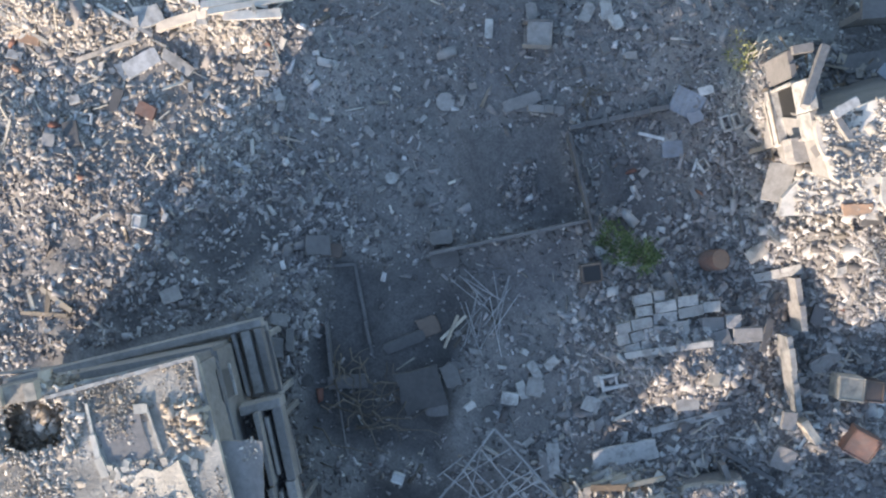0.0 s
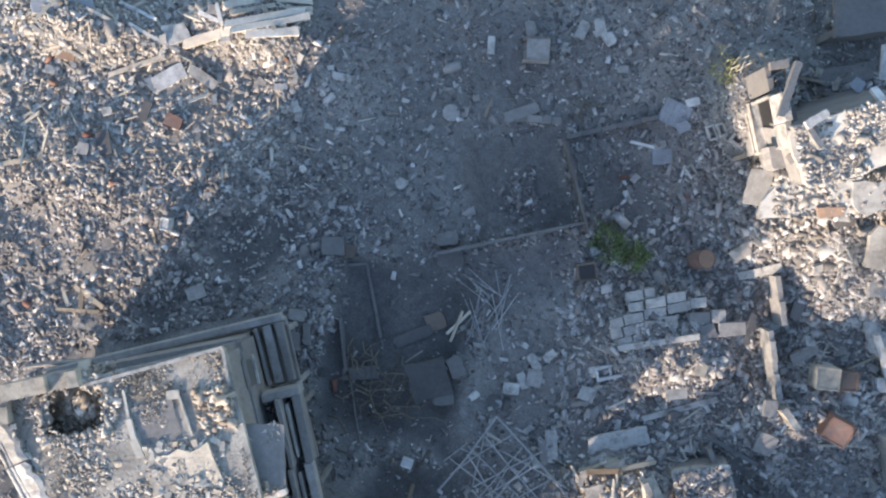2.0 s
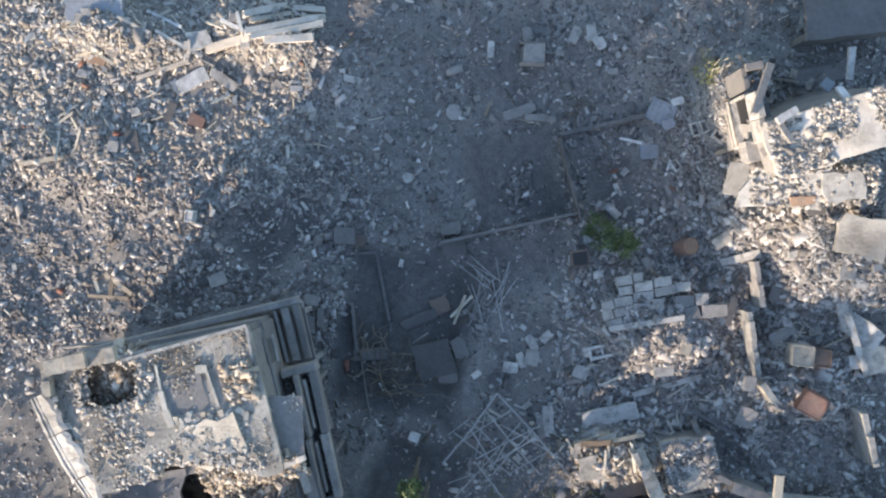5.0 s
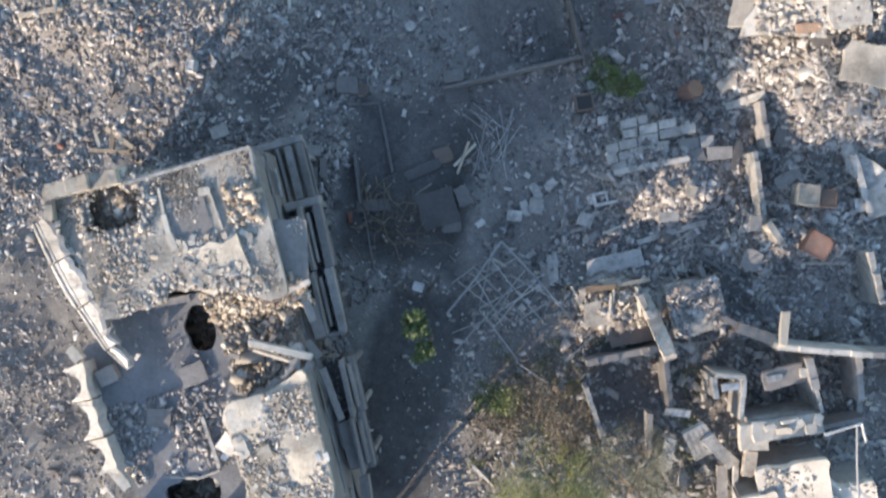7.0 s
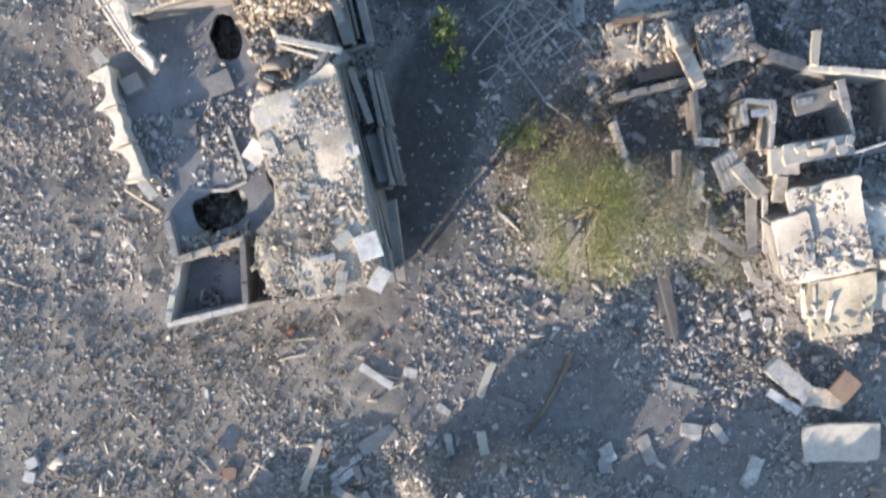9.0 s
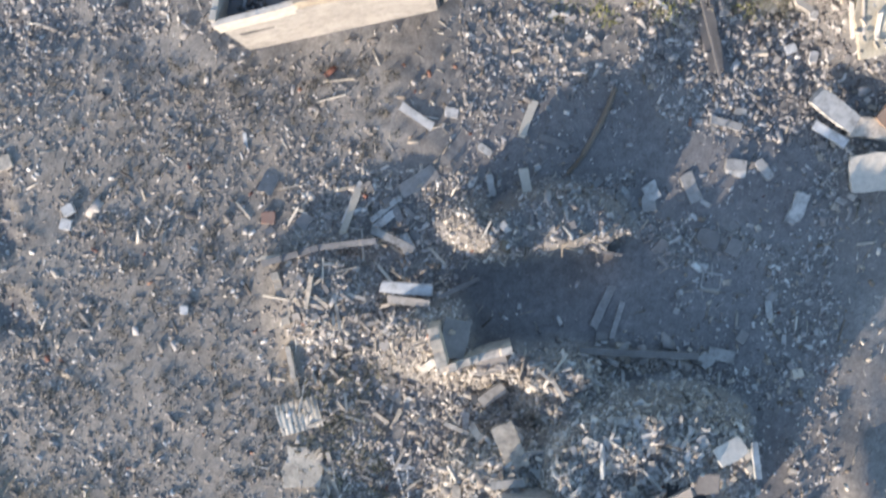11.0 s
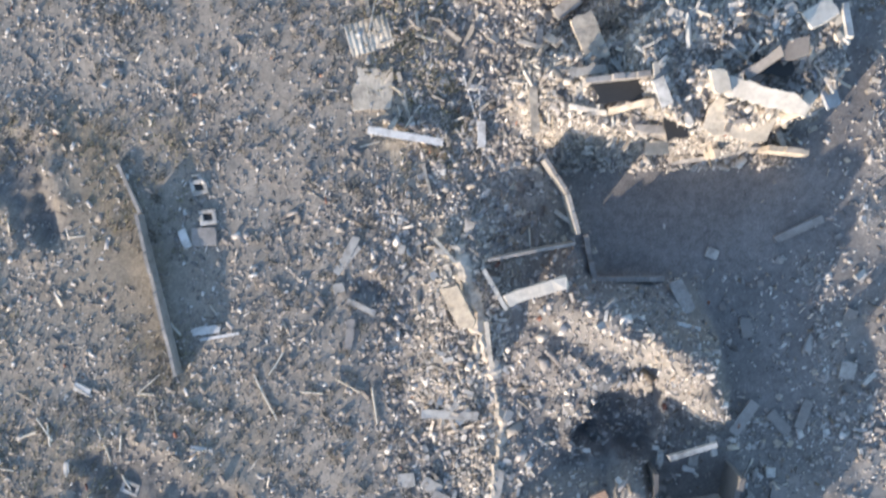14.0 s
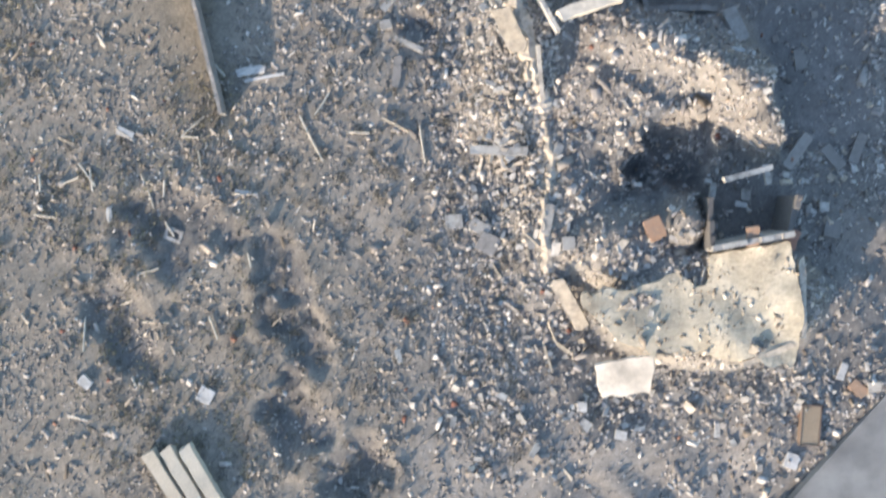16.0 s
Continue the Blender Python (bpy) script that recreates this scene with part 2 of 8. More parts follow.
HOLLOWS.append((-28.8, -69.7, 1.3, 2.5, 25, 0.33))
HOLLOWS.append((-16.65, -77.64, 1.26, 1.4, 0, 0.3))
HOLLOWS.append((-23.05, -65.25, 0.84, 0.84, 0, 0.21))
HOLLOWS.append((-28.42, -32.32, 1.33, 2.77, 0, 0.36))
HOLLOWS.append((-27.89, -37.67, 1.11, 1.39, 0, 0.27))
HOLLOWS.append((-29.7, -51.1, 0.69, 1.94, 0, 0.3))
# swept floors and yards, level and nearly bare: x, y, half length, half width, turn, share of rubble left, height, tone
# (lowered to paint shade)
YARDS_AND_SHADE = []
YARDS_AND_SHADE.append((1.35, 1.35, 2.2, 2.25, 8, 0.04, 0, 0.1))
YARDS_AND_SHADE.append((-4.41, -6.43, 3.16, 3.95, -10, 0.15, -0.2, 0.075))
YARDS_AND_SHADE.append((5.8, 0.7, 1.26, 1.83, 8, 0.3, 0, 0.1))
YARDS_AND_SHADE.append((1.67, -2.68, 2.1, 1.31, 8, 0.25, 0.0, 0.125))
YARDS_AND_SHADE.append((-5.76, -4.85, 0.92, 2.38, -10, 0.12, -0.35, 0.08))
YARDS_AND_SHADE.append((-3.34, -4.83, 1.05, 2.9, -8, 0.2, -0.2, 0.09))
YARDS_AND_SHADE.append((0.88, 6.67, 1.57, 2.36, 0, 0.35, 0.0, 0.125))
# two patches of ground painted darker for the shade north of the house
YARDS_AND_SHADE.append((-10.23, -1.11, 2.36, 1.57, 35, 0.5, 0, 0.085))
YARDS_AND_SHADE.append((-14.31, -3.78, 1.83, 1.05, 30, 0.5, 0, 0.085))
YARDS_AND_SHADE.append((-1.79, -29.63, 3.03, 1.93, 25, 0.25, -0.1, 0.14))
YARDS_AND_SHADE.append((2.62, -29.08, 1.93, 2.2, 0, 0.15, -0.1, 0.14))
YARDS_AND_SHADE.append((7.52, -31.59, 4.4, 2.2, -10, 0.2, -0.1, 0.14))
# alley floor, its low tone painting the house's shade
YARDS_AND_SHADE.append((-4.36, -16.56, 2.2, 5.22, -15, 0.1, -0.1, 0.075))
YARDS_AND_SHADE.append((-0.2, -36.96, 4.84, 2.21, 8, 0.05, -0.1, 0.13))
YARDS_AND_SHADE.append((5.84, -38.03, 3.59, 2.76, 8, 0.4, 0.0, 0.15))
YARDS_AND_SHADE.append((2.8, -52.02, 5.94, 2.07, 3, 0.12, 0.0, 0.14))
# dark strip: the heap's shade put into the soil colour
YARDS_AND_SHADE.append((9.31, -47.9, 1.1, 5.52, -3, 0.3, 0.0, 0.125))
YARDS_AND_SHADE.append((1.33, -51.95, 3.61, 2.64, 0, 0.12, -0.1, 0.13))
YARDS_AND_SHADE.append((5.37, -56.69, 2.5, 4.72, 10, 0.25, -0.1, 0.14))
YARDS_AND_SHADE.append((6.99, -50.42, 1.94, 3.33, 0, 0.25, -0.1, 0.14))
YARDS_AND_SHADE.append((6.3, -16.5, 1.5, 1.5, -15, 0.2, -0.5, 0.11))
YARDS_AND_SHADE.append((9.2, -16.3, 0.8, 1.2, 0, 0.3, -0.3, 0.12))
YARDS_AND_SHADE.append((13.1, -16.2, 1.2, 0.7, 8, 0.3, 0.0, 0.14))
YARDS_AND_SHADE.append((14.9, -11.6, 1.9, 1.9, 0, 0.4, 0.2, 0.17))
YARDS_AND_SHADE.append((10.7, -11.9, 1.5, 1.1, 10, 0.3, 0.0, 0.13))
YARDS_AND_SHADE.append((2.67, -64.6, 2.07, 1.52, 0, 0.2, 0.2, 0.125))
# bands of other soil: ends, half width, colour, strength
BANDS = []
BANDS.append((-13.56, -39.88, -13.22, -43.43, 0.94, (0.4, 0.33, 0.25), 0.9))
BANDS.append((-12.9, -43.43, -12.0, -48.11, 1.15, (0.38, 0.315, 0.24), 0.9))
BANDS.append((-12.0, -48.11, -10.35, -52.02, 0.95, (0.36, 0.305, 0.24), 0.7))
BANDS.append((-10.35, -52.02, -8.08, -57.63, 0.66, (0.42, 0.355, 0.28), 0.7))
BANDS.append((-8.08, -57.63, -7.08, -64.97, 0.61, (0.42, 0.36, 0.29), 0.6))
BANDS.append((-26.89, -47.52, -24.27, -58.88, 1.52, (0.21, 0.175, 0.13), 0.8))
BANDS.append((-28.16, -46.93, -26.78, -56.29, 1.38, (0.23, 0.195, 0.15), 0.6))
BANDS.append((-30.3, -49.7, -25.71, -58.58, 1.94, (0.25, 0.21, 0.165), 0.5))


def blob(u, v, steep=1.25):
    k = np.clip((1 - np.sqrt(u * u + v * v)) * steep, 0, 1)
    return k * k * (3 - 2 * k)


def inside(x, y, yard, soft=0.45):
    cx, cy, a, b, turn, *_ = yard
    u, v = local(x, y, cx, cy, turn)
    d = np.maximum(np.abs(u) - a, np.abs(v) - b) + 0.6 * (smooth_noise(x, y, 0.6) - 0.5) + 0.3 * (smooth_noise(x, y, 1.7) - 0.5)
    return np.clip(0.5 - d / (2 * soft), 0, 1)


def mound(x, y):
    """Height of the highest heap at a place."""
    z = 0.0 * np.asarray(x, float)
    for cx, cy, a, b, turn, h, steep in HEAPS:
        u, v = local(x, y, cx, cy, turn)
        z = np.maximum(z, h * blob(u / (1.3 * a), v / (1.3 * b), steep))
    return z


def crater(x, y):
    """Depth of the burnt hollows at a place, with the low rim thrown up round each."""
    z, burnt = 0.0 * np.asarray(x, float), 0.0 * np.asarray(x, float)
    for cx, cy, a, b, turn, depth in HOLLOWS:
        u, v = local(x, y, cx, cy, turn)
        r = np.sqrt((u / a) ** 2 + (v / b) ** 2) + 0.9 * (smooth_noise(x, y, 0.7) - 0.5) + 0.5 * (smooth_noise(x, y, 2.0) - 0.5)
        z = z - depth * np.clip(1.15 - r, 0, 1) ** 0.7 * (r < 1.15) + 0.25 * depth * np.exp(-((r - 1.25) / 0.2) ** 2)
        burnt = np.maximum(burnt, np.clip((1.25 - r) * 2.5, 0, 1))
    return z, burnt


def settled(x, y):
    """One over the ruined ground, fading to nothing on the flat land round it."""
    x, y = np.asarray(x, float), np.asarray(y, float)
    d = np.maximum(np.maximum(-40 - x, x - 30), np.maximum(-90 - y, y - 20))
    return np.clip(1 - d / 8, 0, 1)


def hgt(x, y):
    """Height of the ground at a place."""
    near = settled(x, y)
    calm = 1 - 0.6 * np.clip((-8 - np.asarray(x, float)) / 4, 0, 1) * np.clip((-25 - np.asarray(y, float)) / 4, 0, 1)
    z = calm * (0.55 * (smooth_noise(x, y, 0.16) - 0.5) + 0.28 * (smooth_noise(x, y, 0.55) - 0.5) + 0.12 * (smooth_noise(x, y, 1.9) - 0.5))
    z = z + crater(x, y)[0] + mound(x, y) * (0.86 + 0.28 * smooth_noise(x, y, 0.8))
    for yard in YARDS_AND_SHADE:
        w = inside(x, y, yard)
        z = z * (1 - w) + w * (yard[6] + 0.05 * smooth_noise(x, y, 1.3))
    return z * near


def dusty_south(x, y):
    """How far a place lies on the smooth dust south of the ruin."""
    return 0.9 * np.clip((-74.5 - y) / 2, 0, 1) * np.clip((7 - x) / 3, 0, 1) * np.clip((x + 16) / 4, 0, 1)


def soil(x, y):
    """Base colour of the ground: grey dust, brown earth, pale mortar, and yards darkened for shade."""
    g = np.array([.188, .176, .165])[None] * np.ones((len(x), 1))
    brown = np.clip((-20.5 - x + 0.24 * (-47 - y)) / 3.0, 0, 1) * np.clip((-44 - y) / 5, 0, 1)
    brown = np.maximum(brown, 0.8 * np.clip(1 - np.hypot((x + 14) / 2.2, (y + 46) / 5.5), 0, 1))
    patch = 0.5 + (smooth_noise(x, y, 0.3) - 0.5) * settled(x, y)
    brown = np.clip(brown * (0.55 + 0.9 * patch), 0, 1)[:, None]
    road = (np.clip((-9 - x) / 6, 0, 1) * np.clip((-24 - y) / 4, 0, 1))[:, None]
    g = g * (1 - road) + road * np.array([.247, .221, .192])
    pale = (settled(x, y) * np.clip((smooth_noise(x, y, 0.23) - 0.55) * 4, 0, 1))[:, None] * (1 - road)
    g = g * (1 - 0.35 * pale) + 0.35 * pale * np.array([.36, .335, .30])
    g = g * (1 - brown) + brown * np.array([.24, .212, .178])
    for x0, y0, x1, y1, half, tint, k in BANDS:
        dx, dy = x1 - x0, y1 - y0
        f = np.clip(((x - x0) * dx + (y - y0) * dy) / (dx * dx + dy * dy), 0, 1)
        d = np.hypot(x - x0 - f * dx, y - y0 - f * dy) / half + 0.9 * (smooth_noise(x, y, 0.9) - 0.5)
        w = (k * np.clip(1.6 * (1.2 - d), 0, 1))[:, None]
        g = g * (1 - w) + w * np.array(tint)
    heap = (np.clip((-8.5 - x) / 3, 0, 1) * np.clip((y + 8) / 4, 0, 1) * settled(x, y))[:, None]
    g = g * (1 - heap) + heap * np.array([.25, .228, .206])
    g = g * (1 - dusty_south(x, y)[:, None]) + dusty_south(x, y)[:, None] * np.array([.275, .25, .225])
    burnt = (0.8 * crater(x, y)[1] * (0.35 + 0.75 * smooth_noise(x, y, 3.1)))[:, None]
    g = g * (1 - burnt) + burnt * np.array([.105, .105, .11])
    # floor tones, with shade mixed into the colour
    for yard in YARDS_AND_SHADE:
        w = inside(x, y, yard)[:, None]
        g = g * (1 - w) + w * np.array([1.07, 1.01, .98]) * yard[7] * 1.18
    return g


def bare_band(x, y):
    """How far a place lies on a trodden band of bare soil."""
    best = 0.0 * np.asarray(x, float)
    for x0, y0, x1, y1, half, tint, k in BANDS:
        dx, dy = x1 - x0, y1 - y0
        f = np.clip(((x - x0) * dx + (y - y0) * dy) / (dx * dx + dy * dy), 0, 1)
        best = np.maximum(best, k * np.clip(1.6 * (1.1 - np.hypot(x - x0 - f * dx, y - y0 - f * dy) / half), 0, 1))
    return best


def axis_marks(lo, hi, step):
    far = np.array([2500, 1400, 800, 450, 250, 140, 80, 45, 25, 12, 5])
    return np.concatenate([lo - far, np.arange(lo, hi, step), hi + far[::-1]])


def link_mesh(name, verts, faces, material, parent=None):
    me = bpy.data.meshes.new(name)
    verts, faces = np.asarray(verts, np.float32), np.asarray(faces, np.int32)
    me.vertices.add(len(verts))
    me.vertices.foreach_set("co", verts.ravel())
    k = faces.shape[1]
    me.loops.add(faces.size)
    me.loops.foreach_set("vertex_index", faces.ravel())
    me.polygons.add(len(faces))
    me.polygons.foreach_set("loop_start", np.arange(len(faces), dtype=np.int32) * k)
    me.update(calc_edges=True)
    me.materials.append(MATS[material])
    ob = new(name, me)
    if parent is not None:
        ob.parent = parent
    return ob


def build_ground():
    xs, ys = axis_marks(-42, 32, 0.3), axis_marks(-92, 22, 0.3)
    gx, gy = np.meshgrid(xs, ys)
    x, y = gx.ravel(), gy.ravel()
    z = hgt(x, y)
    w, h = len(xs), len(ys)
    a = (np.arange(h - 1)[:, None] * w + np.arange(w - 1)[None]).ravel()
    ob = link_mesh("ground", np.c_[x, y, z], np.c_[a, a + 1, a + w + 1, a + w], "ground")
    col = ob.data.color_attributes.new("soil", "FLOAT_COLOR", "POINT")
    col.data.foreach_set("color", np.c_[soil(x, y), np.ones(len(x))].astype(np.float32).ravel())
    ob.data.polygons.foreach_set("use_smooth", np.ones(len(ob.data.polygons), bool))
    return tagged(ob, "dusty grey ground strewn with crushed concrete", "ground", kind="structure")


ground = build_ground()

# ---------------------------------------------------------------- loose rubble
CUBE = np.array([(-1, -1, -1), (1, -1, -1), (1, 1, -1), (-1, 1, -1), (-1, -1, 1), (1, -1, 1), (1, 1, 1), (-1, 1, 1)], float) / 2
CUBE_FACES = np.array([(0, 3, 2, 1), (4, 5, 6, 7), (0, 1, 5, 4), (1, 2, 6, 5), (2, 3, 7, 6), (3, 0, 4, 7)])


def turn_matrices(rx, ry, rz):
    cx, sx, cy, sy, cz, sz = np.cos(rx), np.sin(rx), np.cos(ry), np.sin(ry), np.cos(rz), np.sin(rz)
    m = np.empty((len(rx), 3, 3))
    m[:, 0, 0], m[:, 0, 1], m[:, 0, 2] = cz * cy, cz * sy * sx - sz * cx, cz * sy * cx + sz * sx
    m[:, 1, 0], m[:, 1, 1], m[:, 1, 2] = sz * cy, sz * sy * sx + cz * cx, sz * sy * cx - cz * sx
    m[:, 2, 0], m[:, 2, 1], m[:, 2, 2] = -sy, cy * sx, cy * cx
    return m


def lumps(centres, sizes, tip, jag, rng):
    """Vertices and faces of many broken lumps, one irregular block each."""
    n = len(centres)
    v = CUBE[None] + rng.uniform(-jag, jag, (n, 8, 3)) * 0.5
    v = v * sizes[:, None, :]
    r = turn_matrices(rng.normal(0, tip, n), rng.normal(0, tip, n), rng.uniform(0, 2 * np.pi, n))
    v = np.einsum("nij,nkj->nki", r, v) + centres[:, None, :]
    f = CUBE_FACES[None] + (np.arange(n) * 8)[:, None, None]
    return v.reshape(-1, 3), f.reshape(-1, 4)


def strewn(name, label, material, place, height, count, mean, spread=0.5, flat=0.55, tip=0.4, jag=0.3, largest=0.9, seed=1, long=1.0, parent=None):
    """Broken pieces over a stretch of the plan. place(rng, count) gives x, y of those to lay; height(x, y) what they lie on."""
    rng = np.random.default_rng(seed)
    x, y = place(rng, count)
    s = np.minimum(mean * np.exp(rng.normal(0, spread, len(x))), largest)
    size = np.c_[s * rng.uniform(0.8, 2.1, len(x)) * long, s * rng.uniform(0.45, 1.0, len(x)) / (long ** 0.8), s * rng.uniform(0.35, 1.0, len(x)) * flat / (long ** 0.8)]
    z = height(x, y) + size[:, 2] * 0.22
    v, f = lumps(np.c_[x, y, z], size, tip, jag, rng)
    ob = link_mesh(name, v, f, material, parent)
    return tagged(ob, label, "rubble", kind="stuff") if parent is None else tagged(ob, label, kind="stuff")

# ---------------------------------------------------------------- makers of parts and things
DICE = random.Random(11)


def part(name, bm, material, parent, label=""):
    """Links a bmesh as one mesh under a thing."""
    me = bpy.data.meshes.new(name)
    bm.to_mesh(me)
    bm.free()
    me.materials.append(MATS[material])
    ob = new(name, me)
    ob.parent = parent
    if label:
        ob["label"] = label
    return ob


def single(name, bm, material, m, label, category, group=""):
    """Links a bmesh as a thing of one mesh."""
    me = bpy.data.meshes.new(name)
    bm.to_mesh(me)
    bm.free()
    me.materials.append(MATS[material])
    ob = new(name, me)
    ob.matrix_world = m
    return tagged(ob, label, category, group, "thing")


def root(name, m, label, category, group=""):
    ob = new(name)
    ob.matrix_world = m
    return tagged(ob, label, category, group, "thing")


def low(x, y):
    return float(hgt(np.array([x]), np.array([y]))[0])


def bearing(x, y, L, W, turn):
    """Height at which a plate of this size comes to rest."""
    c, s = math.cos(radians(turn)), math.sin(radians(turn))
    u, v = np.array([0, .4, -.4, .4, -.4]) * L, np.array([0, .4, .4, -.4, -.4]) * W
    z = hgt(x + u * c - v * s, y + u * s + v * c)
    return float(0.5 * z.max() + 0.5 * z.mean())


def prism(bm, outline, z0, z1):
    """A plate with the given outline between two heights."""
    a = [bm.verts.new((x, y, z0)) for x, y in outline]
    b = [bm.verts.new((x, y, z1)) for x, y in outline]
    n = len(a)
    bm.faces.new(a[::-1])
    bm.faces.new(b)
    for i in range(n):
        bm.faces.new((a[i], a[(i + 1) % n], b[(i + 1) % n], b[i]))
    return b


def ragged(L, W, jag, step=0.45):
    """Outline of a rectangle with broken edges."""
    pts = []
    corners = [(-L / 2, -W / 2), (L / 2, -W / 2), (L / 2, W / 2), (-L / 2, W / 2)]
    for k in range(4):
        (x0, y0), (x1, y1) = corners[k], corners[(k + 1) % 4]
        n = max(1, int(math.hypot(x1 - x0, y1 - y0) / step))
        for i in range(n):
            f = i / n
            pts.append(((x0 + (x1 - x0) * f) * (1 - DICE.random() * jag), (y0 + (y1 - y0) * f) * (1 - DICE.random() * jag)))
    return pts


def box_bm(bm, x0, y0, z0, x1, y1, z1, jag=0.0):
    v = [bm.verts.new((x + DICE.uniform(-jag, jag), y + DICE.uniform(-jag, jag), z + DICE.uniform(-jag, jag)))
         for x, y, z in ((x0, y0, z0), (x1, y0, z0), (x1, y1, z0), (x0, y1, z0), (x0, y0, z1), (x1, y0, z1), (x1, y1, z1), (x0, y1, z1))]
    for f in ((0, 3, 2, 1), (4, 5, 6, 7), (0, 1, 5, 4), (1, 2, 6, 5), (2, 3, 7, 6), (3, 0, 4, 7)):
        bm.faces.new([v[i] for i in f])
    return v


def boxed(x0, y0, z0, x1, y1, z1, jag=0.0, bevel=0.02):
    bm = bmesh.new()
    box_bm(bm, x0, y0, z0, x1, y1, z1, jag)
    if bevel:
        bmesh.ops.bevel(bm, geom=bm.edges[:], offset=bevel, segments=1, affect="EDGES")
    return bm


def slab(x, y, L, W, turn, T=0.15, mat="concrete", label="broken grey concrete slab lying on the rubble", jag=0.16, tx=0.0, ty=0.0, lift=0.0, name="concrete_slab", category="slab", z=None):
    """A broken plate, tipped by tx and ty degrees."""
    bm = bmesh.new()
    prism(bm, ragged(L, W, jag, max(0.12, min(L, W) / 3.5)), -T / 2, T / 2)
    bmesh.ops.bevel(bm, geom=[e for e in bm.edges if abs(e.verts[0].co.z - e.verts[1].co.z) < 1e-5], offset=min(0.03, T / 4), segments=1, affect="EDGES")
    rise = abs(math.sin(radians(tx))) * W * 0.35 + abs(math.sin(radians(ty))) * L * 0.35
    at = bearing(x, y, L, W, turn) + T * 0.35 + rise + lift if z is None else z
    return single(name, bm, mat, pose(x, y, at, tx, ty, turn), label, category)


def beam(x0, y0, x1, y1, W, T=0.15, mat="concrete", label="grey concrete beam lying across the rubble", a=0.0, b=0.0, name="concrete_beam", category="beam", jag=0.12, ends=None):
    """A long member from end to end; a and b lift its ends."""
    L = math.hypot(x1 - x0, y1 - y0)
    za, zb = low(x0, y0) + a + T * 0.4, low(x1, y1) + b + T * 0.4
    f = np.linspace(0.05, 0.95, 9)
    up = max(0.0, float((hgt(x0 + (x1 - x0) * f, y0 + (y1 - y0) * f) - (za + (zb - za) * f)).max()) + T * 0.3)
    za, zb = ends or (za + up, zb + up)
    bm = bmesh.new()
    n = max(2, int(L / 0.5))
    rings = []
    for i in range(n + 1):
        s = L * (i / n - 0.5)
        e = jag * W * (1.6 if i in (0, n) else 0.5)
        rings.append([bm.verts.new((s + DICE.uniform(-e, e), cy * W / 2 + DICE.uniform(-e, e) * 0.5, cz * T / 2 + DICE.uniform(-e, e) * 0.3)) for cy, cz in ((-1, -1), (1, -1), (1, 1), (-1, 1))])
    for p, q in zip(rings, rings[1:]):
        for k in range(4):
            bm.faces.new((p[k], p[(k + 1) % 4], q[(k + 1) % 4], q[k]))
    bm.faces.new(rings[0][::-1])
    bm.faces.new(rings[-1])
    bmesh.ops.recalc_face_normals(bm, faces=bm.faces[:])
    m = pose((x0 + x1) / 2, (y0 + y1) / 2, (za + zb) / 2, 0, -math.degrees(math.atan2(zb - za, L)), math.degrees(math.atan2(y1 - y0, x1 - x0)))
    return single(name, bm, mat, m, label, category)


def wall_bm(L, T, H, ragged_top, seed, foot=0.5, step=0.45, gaps=()):
    """A wall along x, L long, broken off in courses of block; gaps: stretches (from, to, height) where it is broken down."""
    rng = random.Random(seed)
    bm = bmesh.new()
    marks, s = [], 0.0
    drift = 0.0
    while s < L - 0.05:
        run = min(L - s, rng.uniform(0.8, 2.6) * step * (1.0 if ragged_top > 0.02 else 4.0))
        if L - s - run < 0.12:
            run = L - s
        drift = 0.5 * drift + rng.uniform(-1, 1) * ragged_top
        h = max(0.1, H + drift - ragged_top * 0.5)
        for g0, g1, gh in gaps:
            if g0 * L <= s + run / 2 <= g1 * L:
                h = min(h, gh + rng.uniform(0, ragged_top))
        marks += [(s, h), (s + run - 0.03, h + rng.uniform(-.02, .02))]
        s += run
    marks[-1] = (L, marks[-1][1])
    j, prev, side = T * 0.03, None, 0.0
    for s, h in marks:
        side = 0.6 * side + rng.uniform(-j, j)
        c = [bm.verts.new((s - L / 2, k * T / 2 + side * (1 if z > 0 else 0.3), z)) for k, z in ((-1, -foot), (1, -foot), (1, h), (-1, h))]
        if prev:
            for k in range(4):
                bm.faces.new((prev[k], prev[(k + 1) % 4], c[(k + 1) % 4], c[k]))
        else:
            bm.faces.new(c[::-1])
        prev = c
    bm.faces.new(prev)
    bmesh.ops.recalc_face_normals(bm, faces=bm.faces[:])
    return bm


def wall(x0, y0, x1, y1, T=0.22, H=1.0, mat="concrete", label="broken remnant of a rendered block wall", rag=0.25, gaps=(), z=None):
    L = math.hypot(x1 - x0, y1 - y0)
    bm = wall_bm(L, T, H, rag, int(abs(x0 * 71 + y0 * 13) * 10) % 9973, foot=0.6, gaps=gaps)
    zz = min(low(x0, y0), low(x1, y1), low((x0 + x1) / 2, (y0 + y1) / 2)) if z is None else z
    return single("ruined_wall", bm, mat, pose((x0 + x1) / 2, (y0 + y1) / 2, zz, 0, 0, math.degrees(math.atan2(y1 - y0, x1 - x0))), label, "wall")


